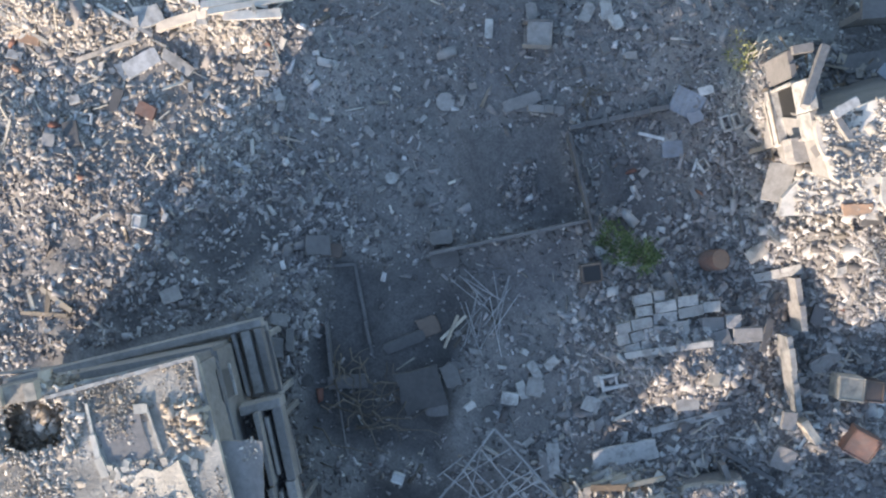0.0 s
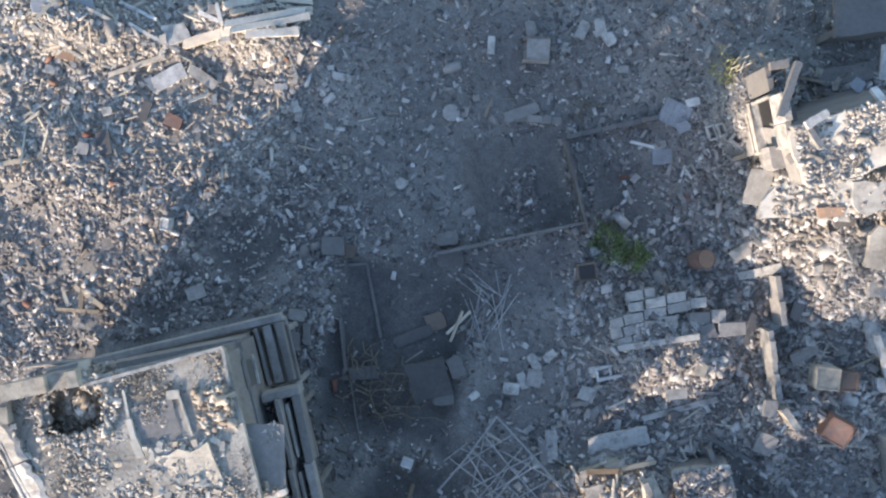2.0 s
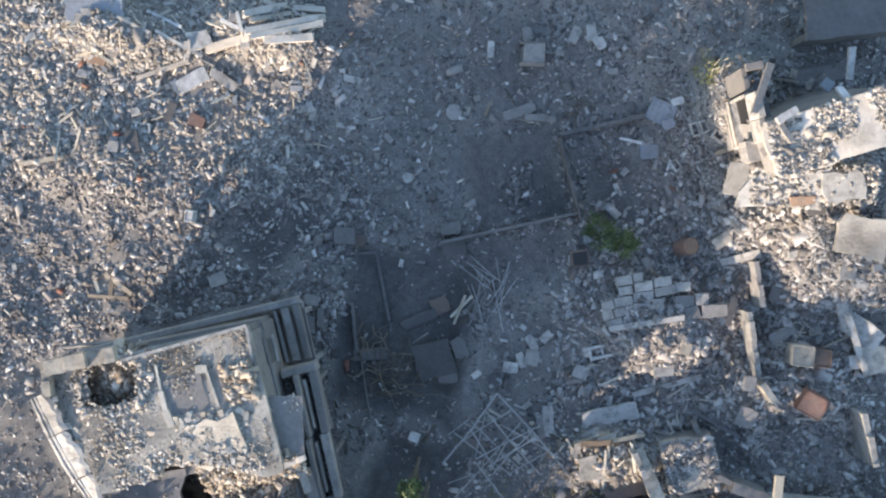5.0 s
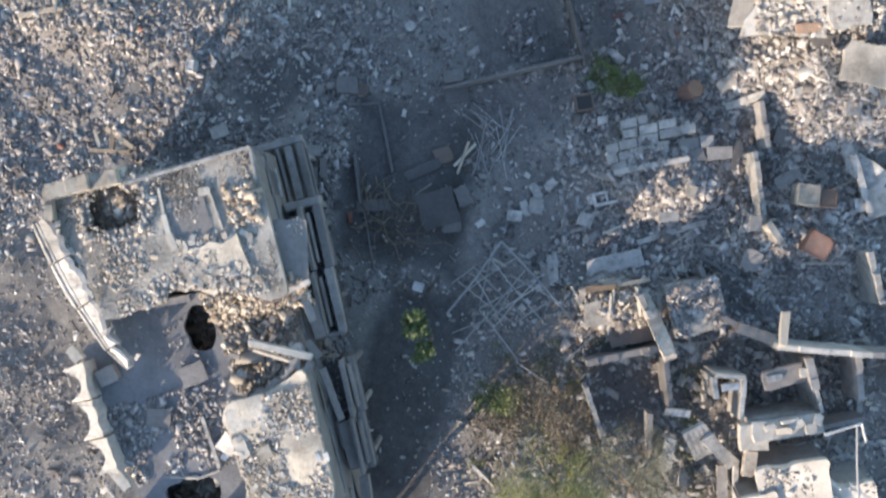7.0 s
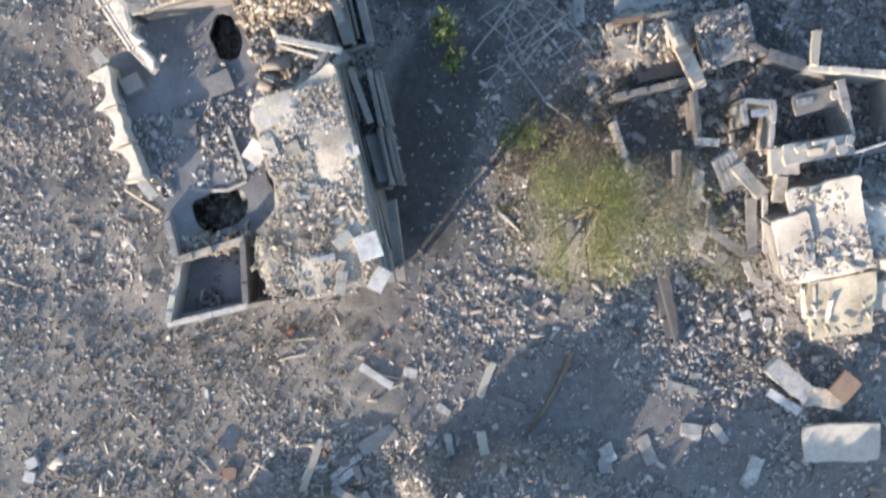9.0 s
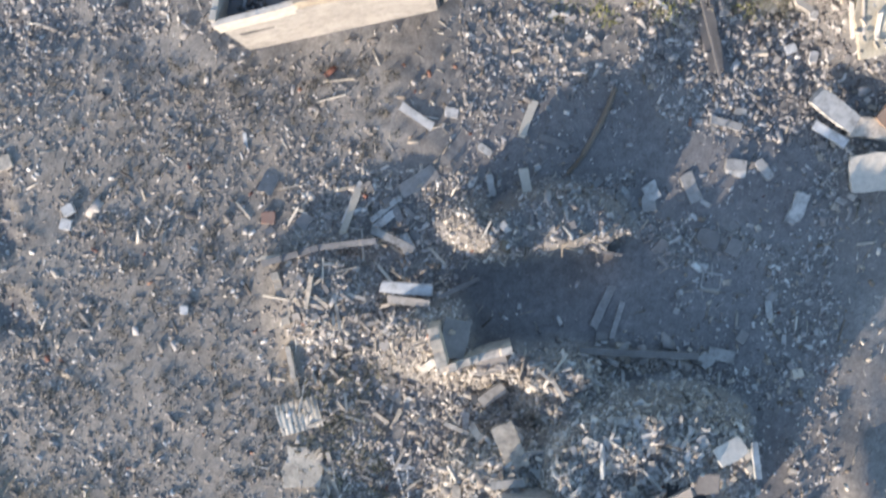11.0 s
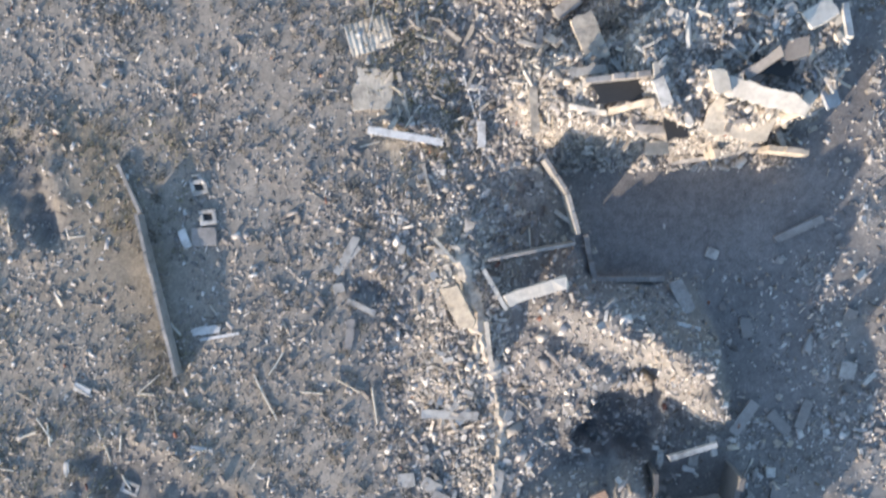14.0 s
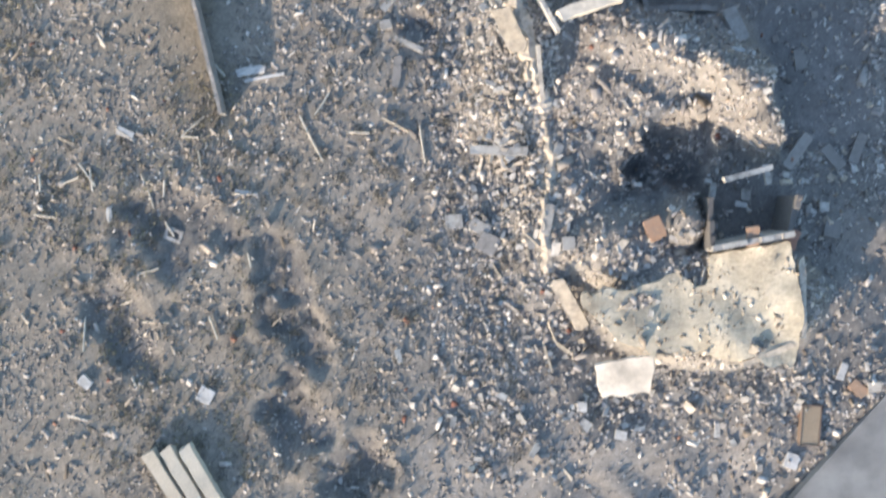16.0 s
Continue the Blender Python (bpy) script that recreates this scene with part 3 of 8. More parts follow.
def tube(bm, p, q, r0, r1=None, sides=6):
    p, q = Vector(p), Vector(q)
    r1 = r0 if r1 is None else r1
    d = (q - p).normalized()
    u = d.orthogonal().normalized()
    w = d.cross(u)
    rings = [[bm.verts.new(c + (u * math.cos(2 * math.pi * k / sides) + w * math.sin(2 * math.pi * k / sides)) * r) for k in range(sides)] for c, r in ((p, r0), (q, r1))]
    for k in range(sides):
        bm.faces.new((rings[0][k], rings[0][(k + 1) % sides], rings[1][(k + 1) % sides], rings[1][k]))
    bm.faces.new(rings[0][::-1])
    bm.faces.new(rings[1])


def rods(x, y, spread, n, length, turn, fan, label, mat="steel_rod", r=0.025, seed=1, rise=0.5, name="rod_tangle", piece="rod"):
    """A tangle of bent rods, each a part of its own."""
    rng = random.Random(seed)
    z = low(x, y)
    top = root(name, pose(x, y, z), label, "rods")
    for i in range(n):
        a = radians(turn + rng.gauss(0, fan))
        cx, cy = rng.uniform(-spread, spread), rng.uniform(-spread, spread)
        L = length * rng.uniform(0.5, 1.1)
        dx, dy = math.cos(a) * L / 2, math.sin(a) * L / 2
        ground_at = lambda px, py: low(x + px, y + py) - z
        ends = ((cx - dx, cy - dy, rng.uniform(0.0, rise) * 0.5), (cx + dx, cy + dy, rng.uniform(0.0, rise)))
        sway, n_seg = (0.16, 5) if piece in ("branch", "stalk") else (0.03, 2)
        line = []
        for k in range(n_seg + 1):
            f = k / n_seg
            px, py = (ends[0][j] + (ends[1][j] - ends[0][j]) * f + (rng.uniform(-sway, sway) * L * 0.5 if 0 < k < n_seg else 0) for j in (0, 1))
            line.append((px, py, ground_at(px, py) + ends[0][2] + (ends[1][2] - ends[0][2]) * f + (rng.uniform(0.02, rise) * 0.5 if 0 < k < n_seg else 0)))
        bm = bmesh.new()
        for k in range(n_seg):
            thin = 1 - 0.7 * k / n_seg if piece == "branch" else 1.0
            tube(bm, line[k], line[k + 1], r * thin, r * (1 - 0.7 * (k + 1) / n_seg) if piece == "branch" else r)
        part(piece, bm, mat, top)
    return top


def strut(x0, y0, x1, y1, r=0.05, mat="steel_rod", label="long pale metal pole resting on the debris", a=0.1, b=0.1, name="metal_pole", category="pole", ends=None):
    bm = bmesh.new()
    cx, cy = (x0 + x1) / 2, (y0 + y1) / 2
    z = low(cx, cy)
    za, zb = ends or (low(x0, y0) + a, low(x1, y1) + b)
    p, q = Vector((x0 - cx, y0 - cy, za - z)), Vector((x1 - cx, y1 - cy, zb - z))
    mid = (p + q) / 2 + Vector((DICE.uniform(-.02, .02), DICE.uniform(-.02, .02), 0)) * (q - p).length
    tube(bm, p, mid, r, sides=8)
    tube(bm, mid, q, r, sides=8)
    return single(name, bm, mat, pose(cx, cy, z), label, category)


def crate(x, y, L, W, H, turn, mat, label, tx=0.0, ty=0.0, lift=0.0, name="tank_box", lid="concrete", category="box", open_side=False):
    """A hollow box with a recessed lid, or with one side gaping."""
    rise = abs(math.sin(radians(tx))) * W * 0.4 + abs(math.sin(radians(ty))) * L * 0.4
    top = root(name, pose(x, y, low(x, y) + rise + lift - 0.04, tx, ty, turn), label, category)
    t = 0.07
    part("side_panel", boxed(-L / 2, -W / 2, 0, L / 2, -W / 2 + t, H, 0.01), mat, top)
    part("side_panel", boxed(-L / 2, W / 2 - t, 0, L / 2, W / 2, H, 0.01), mat, top)
    part("end_panel", boxed(L / 2 - t, -W / 2 + t, 0, L / 2, W / 2 - t, H, 0.01), mat, top)
    if not open_side:
        part("end_panel", boxed(-L / 2, -W / 2 + t, 0, -L / 2 + t, W / 2 - t, H, 0.01), mat, top)
    part("base", boxed(-L / 2 + t, -W / 2 + t, 0, L / 2 - t, W / 2 - t, t, 0.0), mat, top)
    part("lid", boxed(-L / 2 + (0.18 if open_side else t), -W / 2 + t, H - 0.1, L / 2 - t, W / 2 - t, H - 0.03, 0.008), lid, top)
    return top


def opening_frame(x, y, L, W, bar, turn, mat="concrete_pale", label="pale concrete window surround lying loose", T=0.25, tx=0.0, ty=0.0, lift=0.0, mullions=0):
    """A rectangular frame with a hole through it."""
    rise = abs(math.sin(radians(tx))) * W * 0.4 + abs(math.sin(radians(ty))) * L * 0.4
    top = root("window_surround", pose(x, y, low(x, y) + rise + lift, tx, ty, turn), label, "window frame")
    part("rail", boxed(-L / 2, -W / 2, 0, L / 2, -W / 2 + bar, T, 0.015), mat, top)
    part("rail", boxed(-L / 2, W / 2 - bar, 0, L / 2, W / 2, T, 0.015), mat, top)
    part("stile", boxed(-L / 2, -W / 2 + bar, 0, -L / 2 + bar, W / 2 - bar, T, 0.015), mat, top)
    part("stile", boxed(L / 2 - bar, -W / 2 + bar, 0, L / 2, W / 2 - bar, T, 0.015), mat, top)
    for i in range(mullions):
        s = -L / 2 + L * (i + 1) / (mullions + 1)
        part("mullion", boxed(s - bar / 3, -W / 2 + bar, 0.02, s + bar / 3, W / 2 - bar, T - 0.03, 0.01), mat, top)
    return top


def drum(x, y, r, H, mat, label, turn=0.0, tip=0.0, lift=0.0, cap="white_board"):
    """A drum or round tank with rims and a lid, standing or lying."""
    top = root("water_drum", pose(x, y, low(x, y) + lift + (r * 0.9 if tip > 45 else -0.03), 0, tip, turn), label, "tank")
    bm = bmesh.new()
    prof = [(0, r * .96), (.03, r), (.32, r * .97), (.35, r * 1.01), (.38, r * .97), (.64, r * .97), (.67, r * 1.01), (.7, r * .97), (.96, r), (1, r * .95)]
    rings = [[bm.verts.new((math.cos(2 * math.pi * k / 20) * q, math.sin(2 * math.pi * k / 20) * q, h * H)) for k in range(20)] for h, q in prof]
    for p, q in zip(rings, rings[1:]):
        for k in range(20):
            bm.faces.new((p[k], p[(k + 1) % 20], q[(k + 1) % 20], q[k]))
    bm.faces.new(rings[0][::-1])
    part("barrel", bm, mat, top)
    bm = bmesh.new()
    prism(bm, [(math.cos(2 * math.pi * k / 20) * r * .95, math.sin(2 * math.pi * k / 20) * r * .95) for k in range(20)], H - 0.06, H - 0.02)
    part("lid", bm, cap, top)
    return top


def disc(x, y, r, mat="concrete_pale", label="round pale concrete cover lying on the rubble", T=0.12, ribs=0, lift=0.0):
    top = root("round_cover", pose(x, y, low(x, y) + lift, DICE.uniform(-4, 4), DICE.uniform(-4, 4), 20), label, "cover")
    bm = bmesh.new()
    b = prism(bm, [(math.cos(2 * math.pi * k / 22) * r * DICE.uniform(.94, 1.03), math.sin(2 * math.pi * k / 22) * r * DICE.uniform(.94, 1.03)) for k in range(22)], -0.1, T)
    part("plate", bm, mat, top)
    for i in range(ribs):
        s = (i + 0.5) / ribs * 2 - 1
        w = math.sqrt(max(0.05, 1 - s * s)) * r * 0.9
        part("rib", boxed(s * r - 0.03, -w, T - 0.01, s * r + 0.03, w, T + 0.05, 0.0, 0.01), mat, top)
    return top


def block_stack(x, y, turn, rows, label, bl=1.15, bw=0.62, bt=0.28, mat="concrete_pale"):
    """Courses of toppled blocks, each a part of its own."""
    top = root("block_stack", pose(x, y, bearing(x + 1.2, y - .8, 4, 3, turn) - .05, 0, 0, turn), label, "blocks")
    meshes = []
    for k in range(5):
        bm = boxed(-0.5, -0.5, -0.5, 0.5, 0.5, 0.5, 0.05, 0.03)
        me = bpy.data.meshes.new("block")
        bm.to_mesh(me)
        bm.free()
        me.materials.append(MATS[mat])
        meshes.append(me)
    v = 0.0
    for r, (n, off) in enumerate(rows):
        u = off
        for i in range(n):
            L = bl * DICE.uniform(0.55, 1.25)
            ob = new("block", DICE.choice(meshes))
            ob.parent = top
            ob.matrix_basis = pose(u + L / 2, v, bt * (0.75 - 0.05 * r) + DICE.uniform(-.05, .08), DICE.uniform(-7, 7), DICE.uniform(-6, 6), DICE.uniform(-9, 9)) @ Matrix.Diagonal((L * .95, bw * DICE.uniform(.85, .98), bt, 1))
            u += L
        v -= bw
    return top


def sheet(x, y, L, W, turn, mat, label, waves=9, tx=0.0, ty=0.0, lift=0.05):
    """A corrugated roofing sheet."""
    bm = bmesh.new()
    n = waves * 4
    rows = []
    for z in (0.0, 0.02):
        for j in range(4):
            rows.append([bm.verts.new((L * (i / n - .5), W * (j / 3 - .5), z + 0.014 * math.sin(2 * math.pi * i / 4) + 0.04 * math.sin(i * .21 + j))) for i in range(n + 1)])
    for base in (0, 4):
        for j in range(3):
            for i in range(n):
                q = (rows[base + j][i], rows[base + j][i + 1], rows[base + j + 1][i + 1], rows[base + j + 1][i])
                bm.faces.new(q if base else q[::-1])
    for i in range(n):
        bm.faces.new((rows[0][i], rows[0][i + 1], rows[4][i + 1], rows[4][i]))
        bm.faces.new((rows[3][i + 1], rows[3][i], rows[7][i], rows[7][i + 1]))
    for i in (0, n):
        for j in range(3):
            bm.faces.new((rows[j][i], rows[j + 1][i], rows[j + 5][i], rows[j + 4][i]))
    rise = abs(math.sin(radians(tx))) * W * 0.4 + abs(math.sin(radians(ty))) * L * 0.4
    return single("roof_sheet", bm, mat, pose(x, y, low(x, y) + rise + lift, tx, ty, turn), label, "roof sheet")


def leaf_cloud(n, place, size, rng):
    """Many small folded leaves."""
    c = np.array([place(rng) for _ in range(n)])
    a = rng.uniform(0, 2 * np.pi, n)
    r = turn_matrices(rng.normal(0, .6, n), rng.normal(0, .6, n), a)
    s = size * rng.uniform(.6, 1.4, n)
    shape = np.array([(-.5, 0, 0), (0, -.28, .1), (.5, 0, 0), (0, .28, .1)])
    v = np.einsum("nij,nkj->nki", r, shape[None] * s[:, None, None]) + c[:, None]
    f = (np.arange(n) * 4)[:, None] + np.arange(4)[None]
    f = np.concatenate([f[:, [0, 1, 2]], f[:, [0, 2, 3]]])
    return v.reshape(-1, 3), f


def tree(x, y, H, R, leaves, n, label, seed=1, size=0.16, low_crown=0.3, limbs=9, name="tree", squash=1.0, core=.3):
    """Tapered trunk, limbs with twigs, and a ragged crown of single leaves round the twigs."""
    rng = np.random.default_rng(seed)
    top = root(name, pose(x, y, low(x, y)), label, "tree" if H > 2 else "bush")
    trunk = bmesh.new()
    at, ends = Vector((0, 0, -0.2)), []
    spine = [at]
    for k in range(4):
        at = at + Vector((rng.uniform(-.12, .12) * R, rng.uniform(-.12, .12) * R, H * 0.2))
        spine.append(at)
    for k in range(4):
        tube(trunk, spine[k], spine[k + 1], H * .014 * (1 - .18 * k), H * .014 * (1 - .18 * (k + 1)), 7)
    part("trunk", trunk, "bark", top)
    for k in range(limbs):
        a = 2 * math.pi * (k + rng.uniform(-.3, .3)) / limbs
        s = spine[1 + k % 4]
        reach = R * rng.uniform(.5, 1.0)
        e = Vector((math.cos(a) * reach, math.sin(a) * reach * squash, H * rng.uniform(low_crown + .15, 1.0)))
        mid = s.lerp(e, .5) + Vector((0, 0, -.06 * H))
        limb = bmesh.new()
        tube(limb, s, mid, H * .007, H * .005, 5)
        tube(limb, mid, e, H * .005, H * .0015, 5)
        for i in range(6):
            f = rng.uniform(.3, 1.0)
            b = mid.lerp(e, f)
            tip = b + Vector((rng.uniform(-.3, .3) * R, rng.uniform(-.3, .3) * R, rng.uniform(-.05, .14) * H))
            tube(limb, b, tip, H * .003, H * .001, 4)
            ends += [b, tip, b.lerp(tip, .5)]
        part("limb", limb, "bark", top)
    hubs = np.array([tuple(e) for e in ends])
    weight = rng.random(len(hubs)) ** 5
    weight /= weight.sum()

    heart = [np.array((.1 * R, -.05 * R, .8 * H)) + rng.normal(0, .3 * R, 3) * (1, squash, .3) for _ in range(7)]

    def place(r):
        if r.random() < core:
            c = heart[r.integers(len(heart))]
            return c + r.normal(0, .15 * R, 3) * (1, squash, .4)
        h = hubs[r.choice(len(hubs), p=weight)]
        return h + r.normal(0, .15 * R, 3) * (1, 1, .6)
    v, f = leaf_cloud(n, place, size, rng)
    link_mesh("crown", v, f, leaves, top)
    return top


def deck(name, u0, v0, u1, v1, z, T, holes, mat, rag=0.35, label="", seed=3, sag=0.0, step=0.3, owner=None, cut=None):
    """A floor or roof plate with a ragged rim and ragged holes; holes: (u, v, half width, half depth); cut: where it ends."""
    rng = np.random.default_rng(seed)
    nu, nv = int((u1 - u0) / step), int((v1 - v0) / step)
    us, vs = np.linspace(u0, u1, nu + 1), np.linspace(v0, v1, nv + 1)
    wob = lambda a, b: smooth_noise(a * 1.0 + seed, b, 1.1) - .5
    keep = np.zeros((nu, nv), bool)
    for i in range(nu):
        for j in range(nv):
            a, b = (us[i] + us[i + 1]) / 2, (vs[j] + vs[j + 1]) / 2
            e = min(a - u0, u1 - a, b - v0, v1 - b)
            ok = e > rag * (wob(a, b) + .25) and (cut is None or cut(a, b))
            for hu, hv, hw, hd in holes:
                d = max(abs(a - hu) / hw, abs(b - hv) / hd) * .5 + math.hypot((a - hu) / hw, (b - hv) / hd) * .5
                ok = ok and d > 1 + 0.5 * wob(a * 1.7, b * 1.7)
            keep[i, j] = ok
    bm = bmesh.new()
    jit = rng.uniform(-.35, .35, (nu + 1, nv + 1, 2)) * step * .7
    jit[0, :, 0] = jit[-1, :, 0] = 0
    jit[:, 0, 1] = jit[:, -1, 1] = 0
    zz = z + sag * (smooth_noise(us[:, None] * np.ones(nv + 1), vs[None] * np.ones((nu + 1, 1)), .45) - .5)
    at = {(i, j): Vector((us[i] + jit[i, j, 0], vs[j] + jit[i, j, 1])) for i in range(nu + 1) for j in range(nv + 1)}
    rim, on = collections.defaultdict(list), lambda i, j: 0 <= i < nu and 0 <= j < nv and keep[i, j]
    for i in range(nu + 1):
        for j in range(nv + 1):
            for p, same in (((i + 1, j), on(i, j) == on(i, j - 1)), ((i, j + 1), on(i, j) == on(i - 1, j))):
                if not same and p in at:
                    rim[i, j].append(p)
                    rim[p].append((i, j))
    for _ in range(3):                          # the broken rim runs on without steps
        moved = {k: at[k] * .4 + sum((at[p] for p in n), Vector((0, 0))) * (.6 / len(n)) for k, n in rim.items()}
        at.update(moved)
    top, bot = {}, {}

    def vert(store, i, j, dz):
        if (i, j) not in store:
            store[i, j] = bm.verts.new((*at[i, j], zz[i, j] + dz))
        return store[i, j]
    for i in range(nu):
        for j in range(nv):
            if not keep[i, j]:
                continue
            c = ((i, j), (i + 1, j), (i + 1, j + 1), (i, j + 1))
            bm.faces.new([vert(top, *k, 0) for k in c])
            bm.faces.new([vert(bot, *k, -T) for k in c[::-1]])
            for (di, dj), (p, q) in (((0, -1), (0, 1)), ((1, 0), (1, 2)), ((0, 1), (2, 3)), ((-1, 0), (3, 0))):
                a, b = i + di, j + dj
                if not (0 <= a < nu and 0 <= b < nv) or not keep[a, b]:
                    bm.faces.new((vert(bot, *c[p], -T), vert(bot, *c[q], -T), vert(top, *c[q], 0), vert(top, *c[p], 0)))
    return part(name, bm, mat, owner, label)




def floor_plate(x, y, L, W, turn, top, mat, label, rag=0.6, holes=(), seed=1, sag=0.25, lumps_on=0, lump_mat="rubble_warm", lump=0.14, T=0.3, name="floor_plate", skirt="concrete", tx=0.0, ty=0.0, cut=None):
    """A plate left on its stumps of wall, with debris on it; cut: a free outline, lying on rubble instead of walls."""
    base = low(x, y)
    ob = root(name, pose(x, y, top, tx, ty, turn) @ pose(0, 0, -top), label, "floor plate")
    deck("plate", -L / 2, -W / 2, L / 2, W / 2, top, T, holes, mat, rag, seed=seed, sag=sag, step=max(.12, L / 70), owner=ob, cut=cut)
    for k, (u0, v0, u1, v1) in enumerate(((-L * .44, -W * .42, L * .44, -W * .42), (L * .44, -W * .4, L * .44, W * .42), (L * .42, W * .42, -L * .44, W * .42), (-L * .44, W * .4, -L * .44, -W * .4)) if cut is None else ()):
        n = math.hypot(u1 - u0, v1 - v0)
        w = part("wall_piece", wall_bm(n, .22, top - T - .05, 0, seed * 10 + k, foot=1.5), skirt, ob)
        w.matrix_basis = pose((u0 + u1) / 2, (v0 + v1) / 2, 0, 0, 0, math.degrees(math.atan2(v1 - v0, u1 - u0)))
    if lumps_on:
        def place(rng, n):
            u, v = rng.uniform(-L * .46, L * .46, n), rng.uniform(-W * .46, W * .46, n)
            keep = smooth_noise(u * 1.1 + seed, v, .8) > rng.uniform(.25, .8, n)
            if cut:
                keep &= np.array([cut(a, b) for a, b in zip(u, v)], bool)
            return u[keep], v[keep]
        strewn("debris", "broken plaster and lumps lying on it", lump_mat, place, lambda u, v: top + sag * (smooth_noise(u, v, .45) - .5), lumps_on, lump, seed=seed + 70, largest=.5, flat=.38, parent=ob)
    return ob


def fragments(name, label, x0, y0, x1, y1, n, mean, mat, seed, piece="slab_fragment", T=0.1, tip=12, long=1.0, slant=0.0, base=0.0):
    """A scatter of broken slab pieces, each a part; they share a few meshes."""
    rng = np.random.default_rng(seed)
    cx, cy = (x0 + x1) / 2, (y0 + y1) / 2
    top = root(name, pose(cx, cy, 0), label, "debris")
    shapes = []
    for k in range(6):
        bm = bmesh.new()
        prism(bm, ragged(1, 1, .28, .34), -.5, .5)
        me = bpy.data.meshes.new(piece)
        bm.to_mesh(me)
        bm.free()
        me.materials.append(MATS[mat])
        shapes.append(me)
    for k in range(n):
        y = rng.uniform(y0, y1)
        x = rng.uniform(x0, x1) + slant * (y - cy)
        if any(yard[5] < .3 and inside(np.array([x]), np.array([y]), yard)[0] > .4 for yard in YARDS_AND_SHADE) or abs(local(x, y, HX, HY, HTURN)[0]) < 6.4 and abs(local(x, y, HX, HY, HTURN)[1]) < 10.2:
            continue
        s = mean * math.exp(rng.normal(0, .4))
        L, W = s * rng.uniform(.9, 1.7) * long, s * rng.uniform(.5, 1.0) / long
        ob = new(piece, shapes[k % 6])
        ob.parent = top
        ob.matrix_basis = pose(x - cx, y - cy, low(x, y) + base + .05 + .08 * s, rng.normal(0, tip), rng.normal(0, tip), rng.uniform(0, 360)) @ Matrix.Diagonal((L, W, T * rng.uniform(.7, 1.6), 1))
    return top


def road_strip(x, y, L, W, turn):
    """A paved lane with kerbs, laid just over the ground."""
    n = 40
    c, s = math.cos(radians(turn)), math.sin(radians(turn))
    bm = bmesh.new()
    rows = []
    for i in range(n + 1):
        u = L * (i / n - .5)
        row = []
        for v, dz in ((-W / 2, -.3), (-W / 2, .22), (-W / 2 + .15, .22), (-W / 2 + .16, .1), (W / 2 - .16, .1), (W / 2 - .15, .22), (W / 2, .22), (W / 2, -.3)):
            px, py = x + u * c - v * s, y + u * s + v * c
            row.append(bm.verts.new((px, py, .25 + dz)))
        rows.append(row)
    for a, b in zip(rows, rows[1:]):
        for k in range(7):
            bm.faces.new((a[k], a[k + 1], b[k + 1], b[k]))
    bmesh.ops.recalc_face_normals(bm, faces=bm.faces[:])
    ob = single("road", bm, "asphalt_worn", Matrix(), "pale worn paved lane with low kerbs", "road")
    return tagged(ob, kind="structure")

def plaster_crest(line, W, H, mat, label, seed, step=0.16):
    """A low ragged ridge of broken plaster that follows a line over the rubble."""
    rng = np.random.default_rng(seed)
    pts = [Vector((x, y, 0)) for x, y in line]
    bm, rows = bmesh.new(), []
    cx, cy = pts[0].x, pts[0].y
    for a, b in zip(pts, pts[1:]):
        n = max(2, int((b - a).length / step))
        side = Vector((a.y - b.y, b.x - a.x, 0)).normalized()
        for k in range(n):
            m = a.lerp(b, k / n) + side * rng.normal(0, .05)
            w = W * (.45 + 1.1 * float(smooth_noise(m.x, m.y, 1.6))) * rng.uniform(.7, 1.2)
            ground, h = low(m.x, m.y), H * rng.uniform(.75, 1.0)
            row = [m + side * (w * u) + Vector((-cx, -cy, ground - .15 + (h + .15) * f)) for u, f in ((-.6, 0), (-.5, .75), (-.15, 1.0), (.2, .8), (.45, .5), (.6, 0))]
            rows.append([bm.verts.new(p) for p in row])
    for p, q in zip(rows, rows[1:]):
        for k in range(5):
            bm.faces.new((p[k], p[k + 1], q[k + 1], q[k]))
    bm.faces.new(rows[0][::-1])
    bm.faces.new(rows[-1])
    bmesh.ops.recalc_face_normals(bm, faces=bm.faces)
    return single("fallen_wall", bm, mat, pose(cx, cy, 0), label, "wall")


# ---------------------------------------------------------------- the ruined two-storey house
HX, HY, HTURN = -12.2, -14.6, 13.6
ROOF, FLOOR = 7.5, 5.65            # roof plates, and the open terrace between them
house = root("ruined_house", pose(HX, HY, 0, 0, 0, HTURN), "bombed two-storey concrete house, roof half fallen in", "house")


def house_wall(u0, v0, u1, v1, z0, z1, T=0.3, rag=0.3, gaps=(), mat="concrete", name="wall_piece", label="", owner=None):
    L = math.hypot(u1 - u0, v1 - v0)
    bm = wall_bm(L, T, z1 - z0, rag, int(abs(u0 * 31 + v0 * 17 + z0) * 10) % 9973, foot=0.0, gaps=gaps)
    ob = part(name, bm, mat, owner or house, label)
    ob.matrix_basis = pose((u0 + u1) / 2, (v0 + v1) / 2, z0, 0, 0, math.degrees(math.atan2(v1 - v0, u1 - u0)))
    return ob


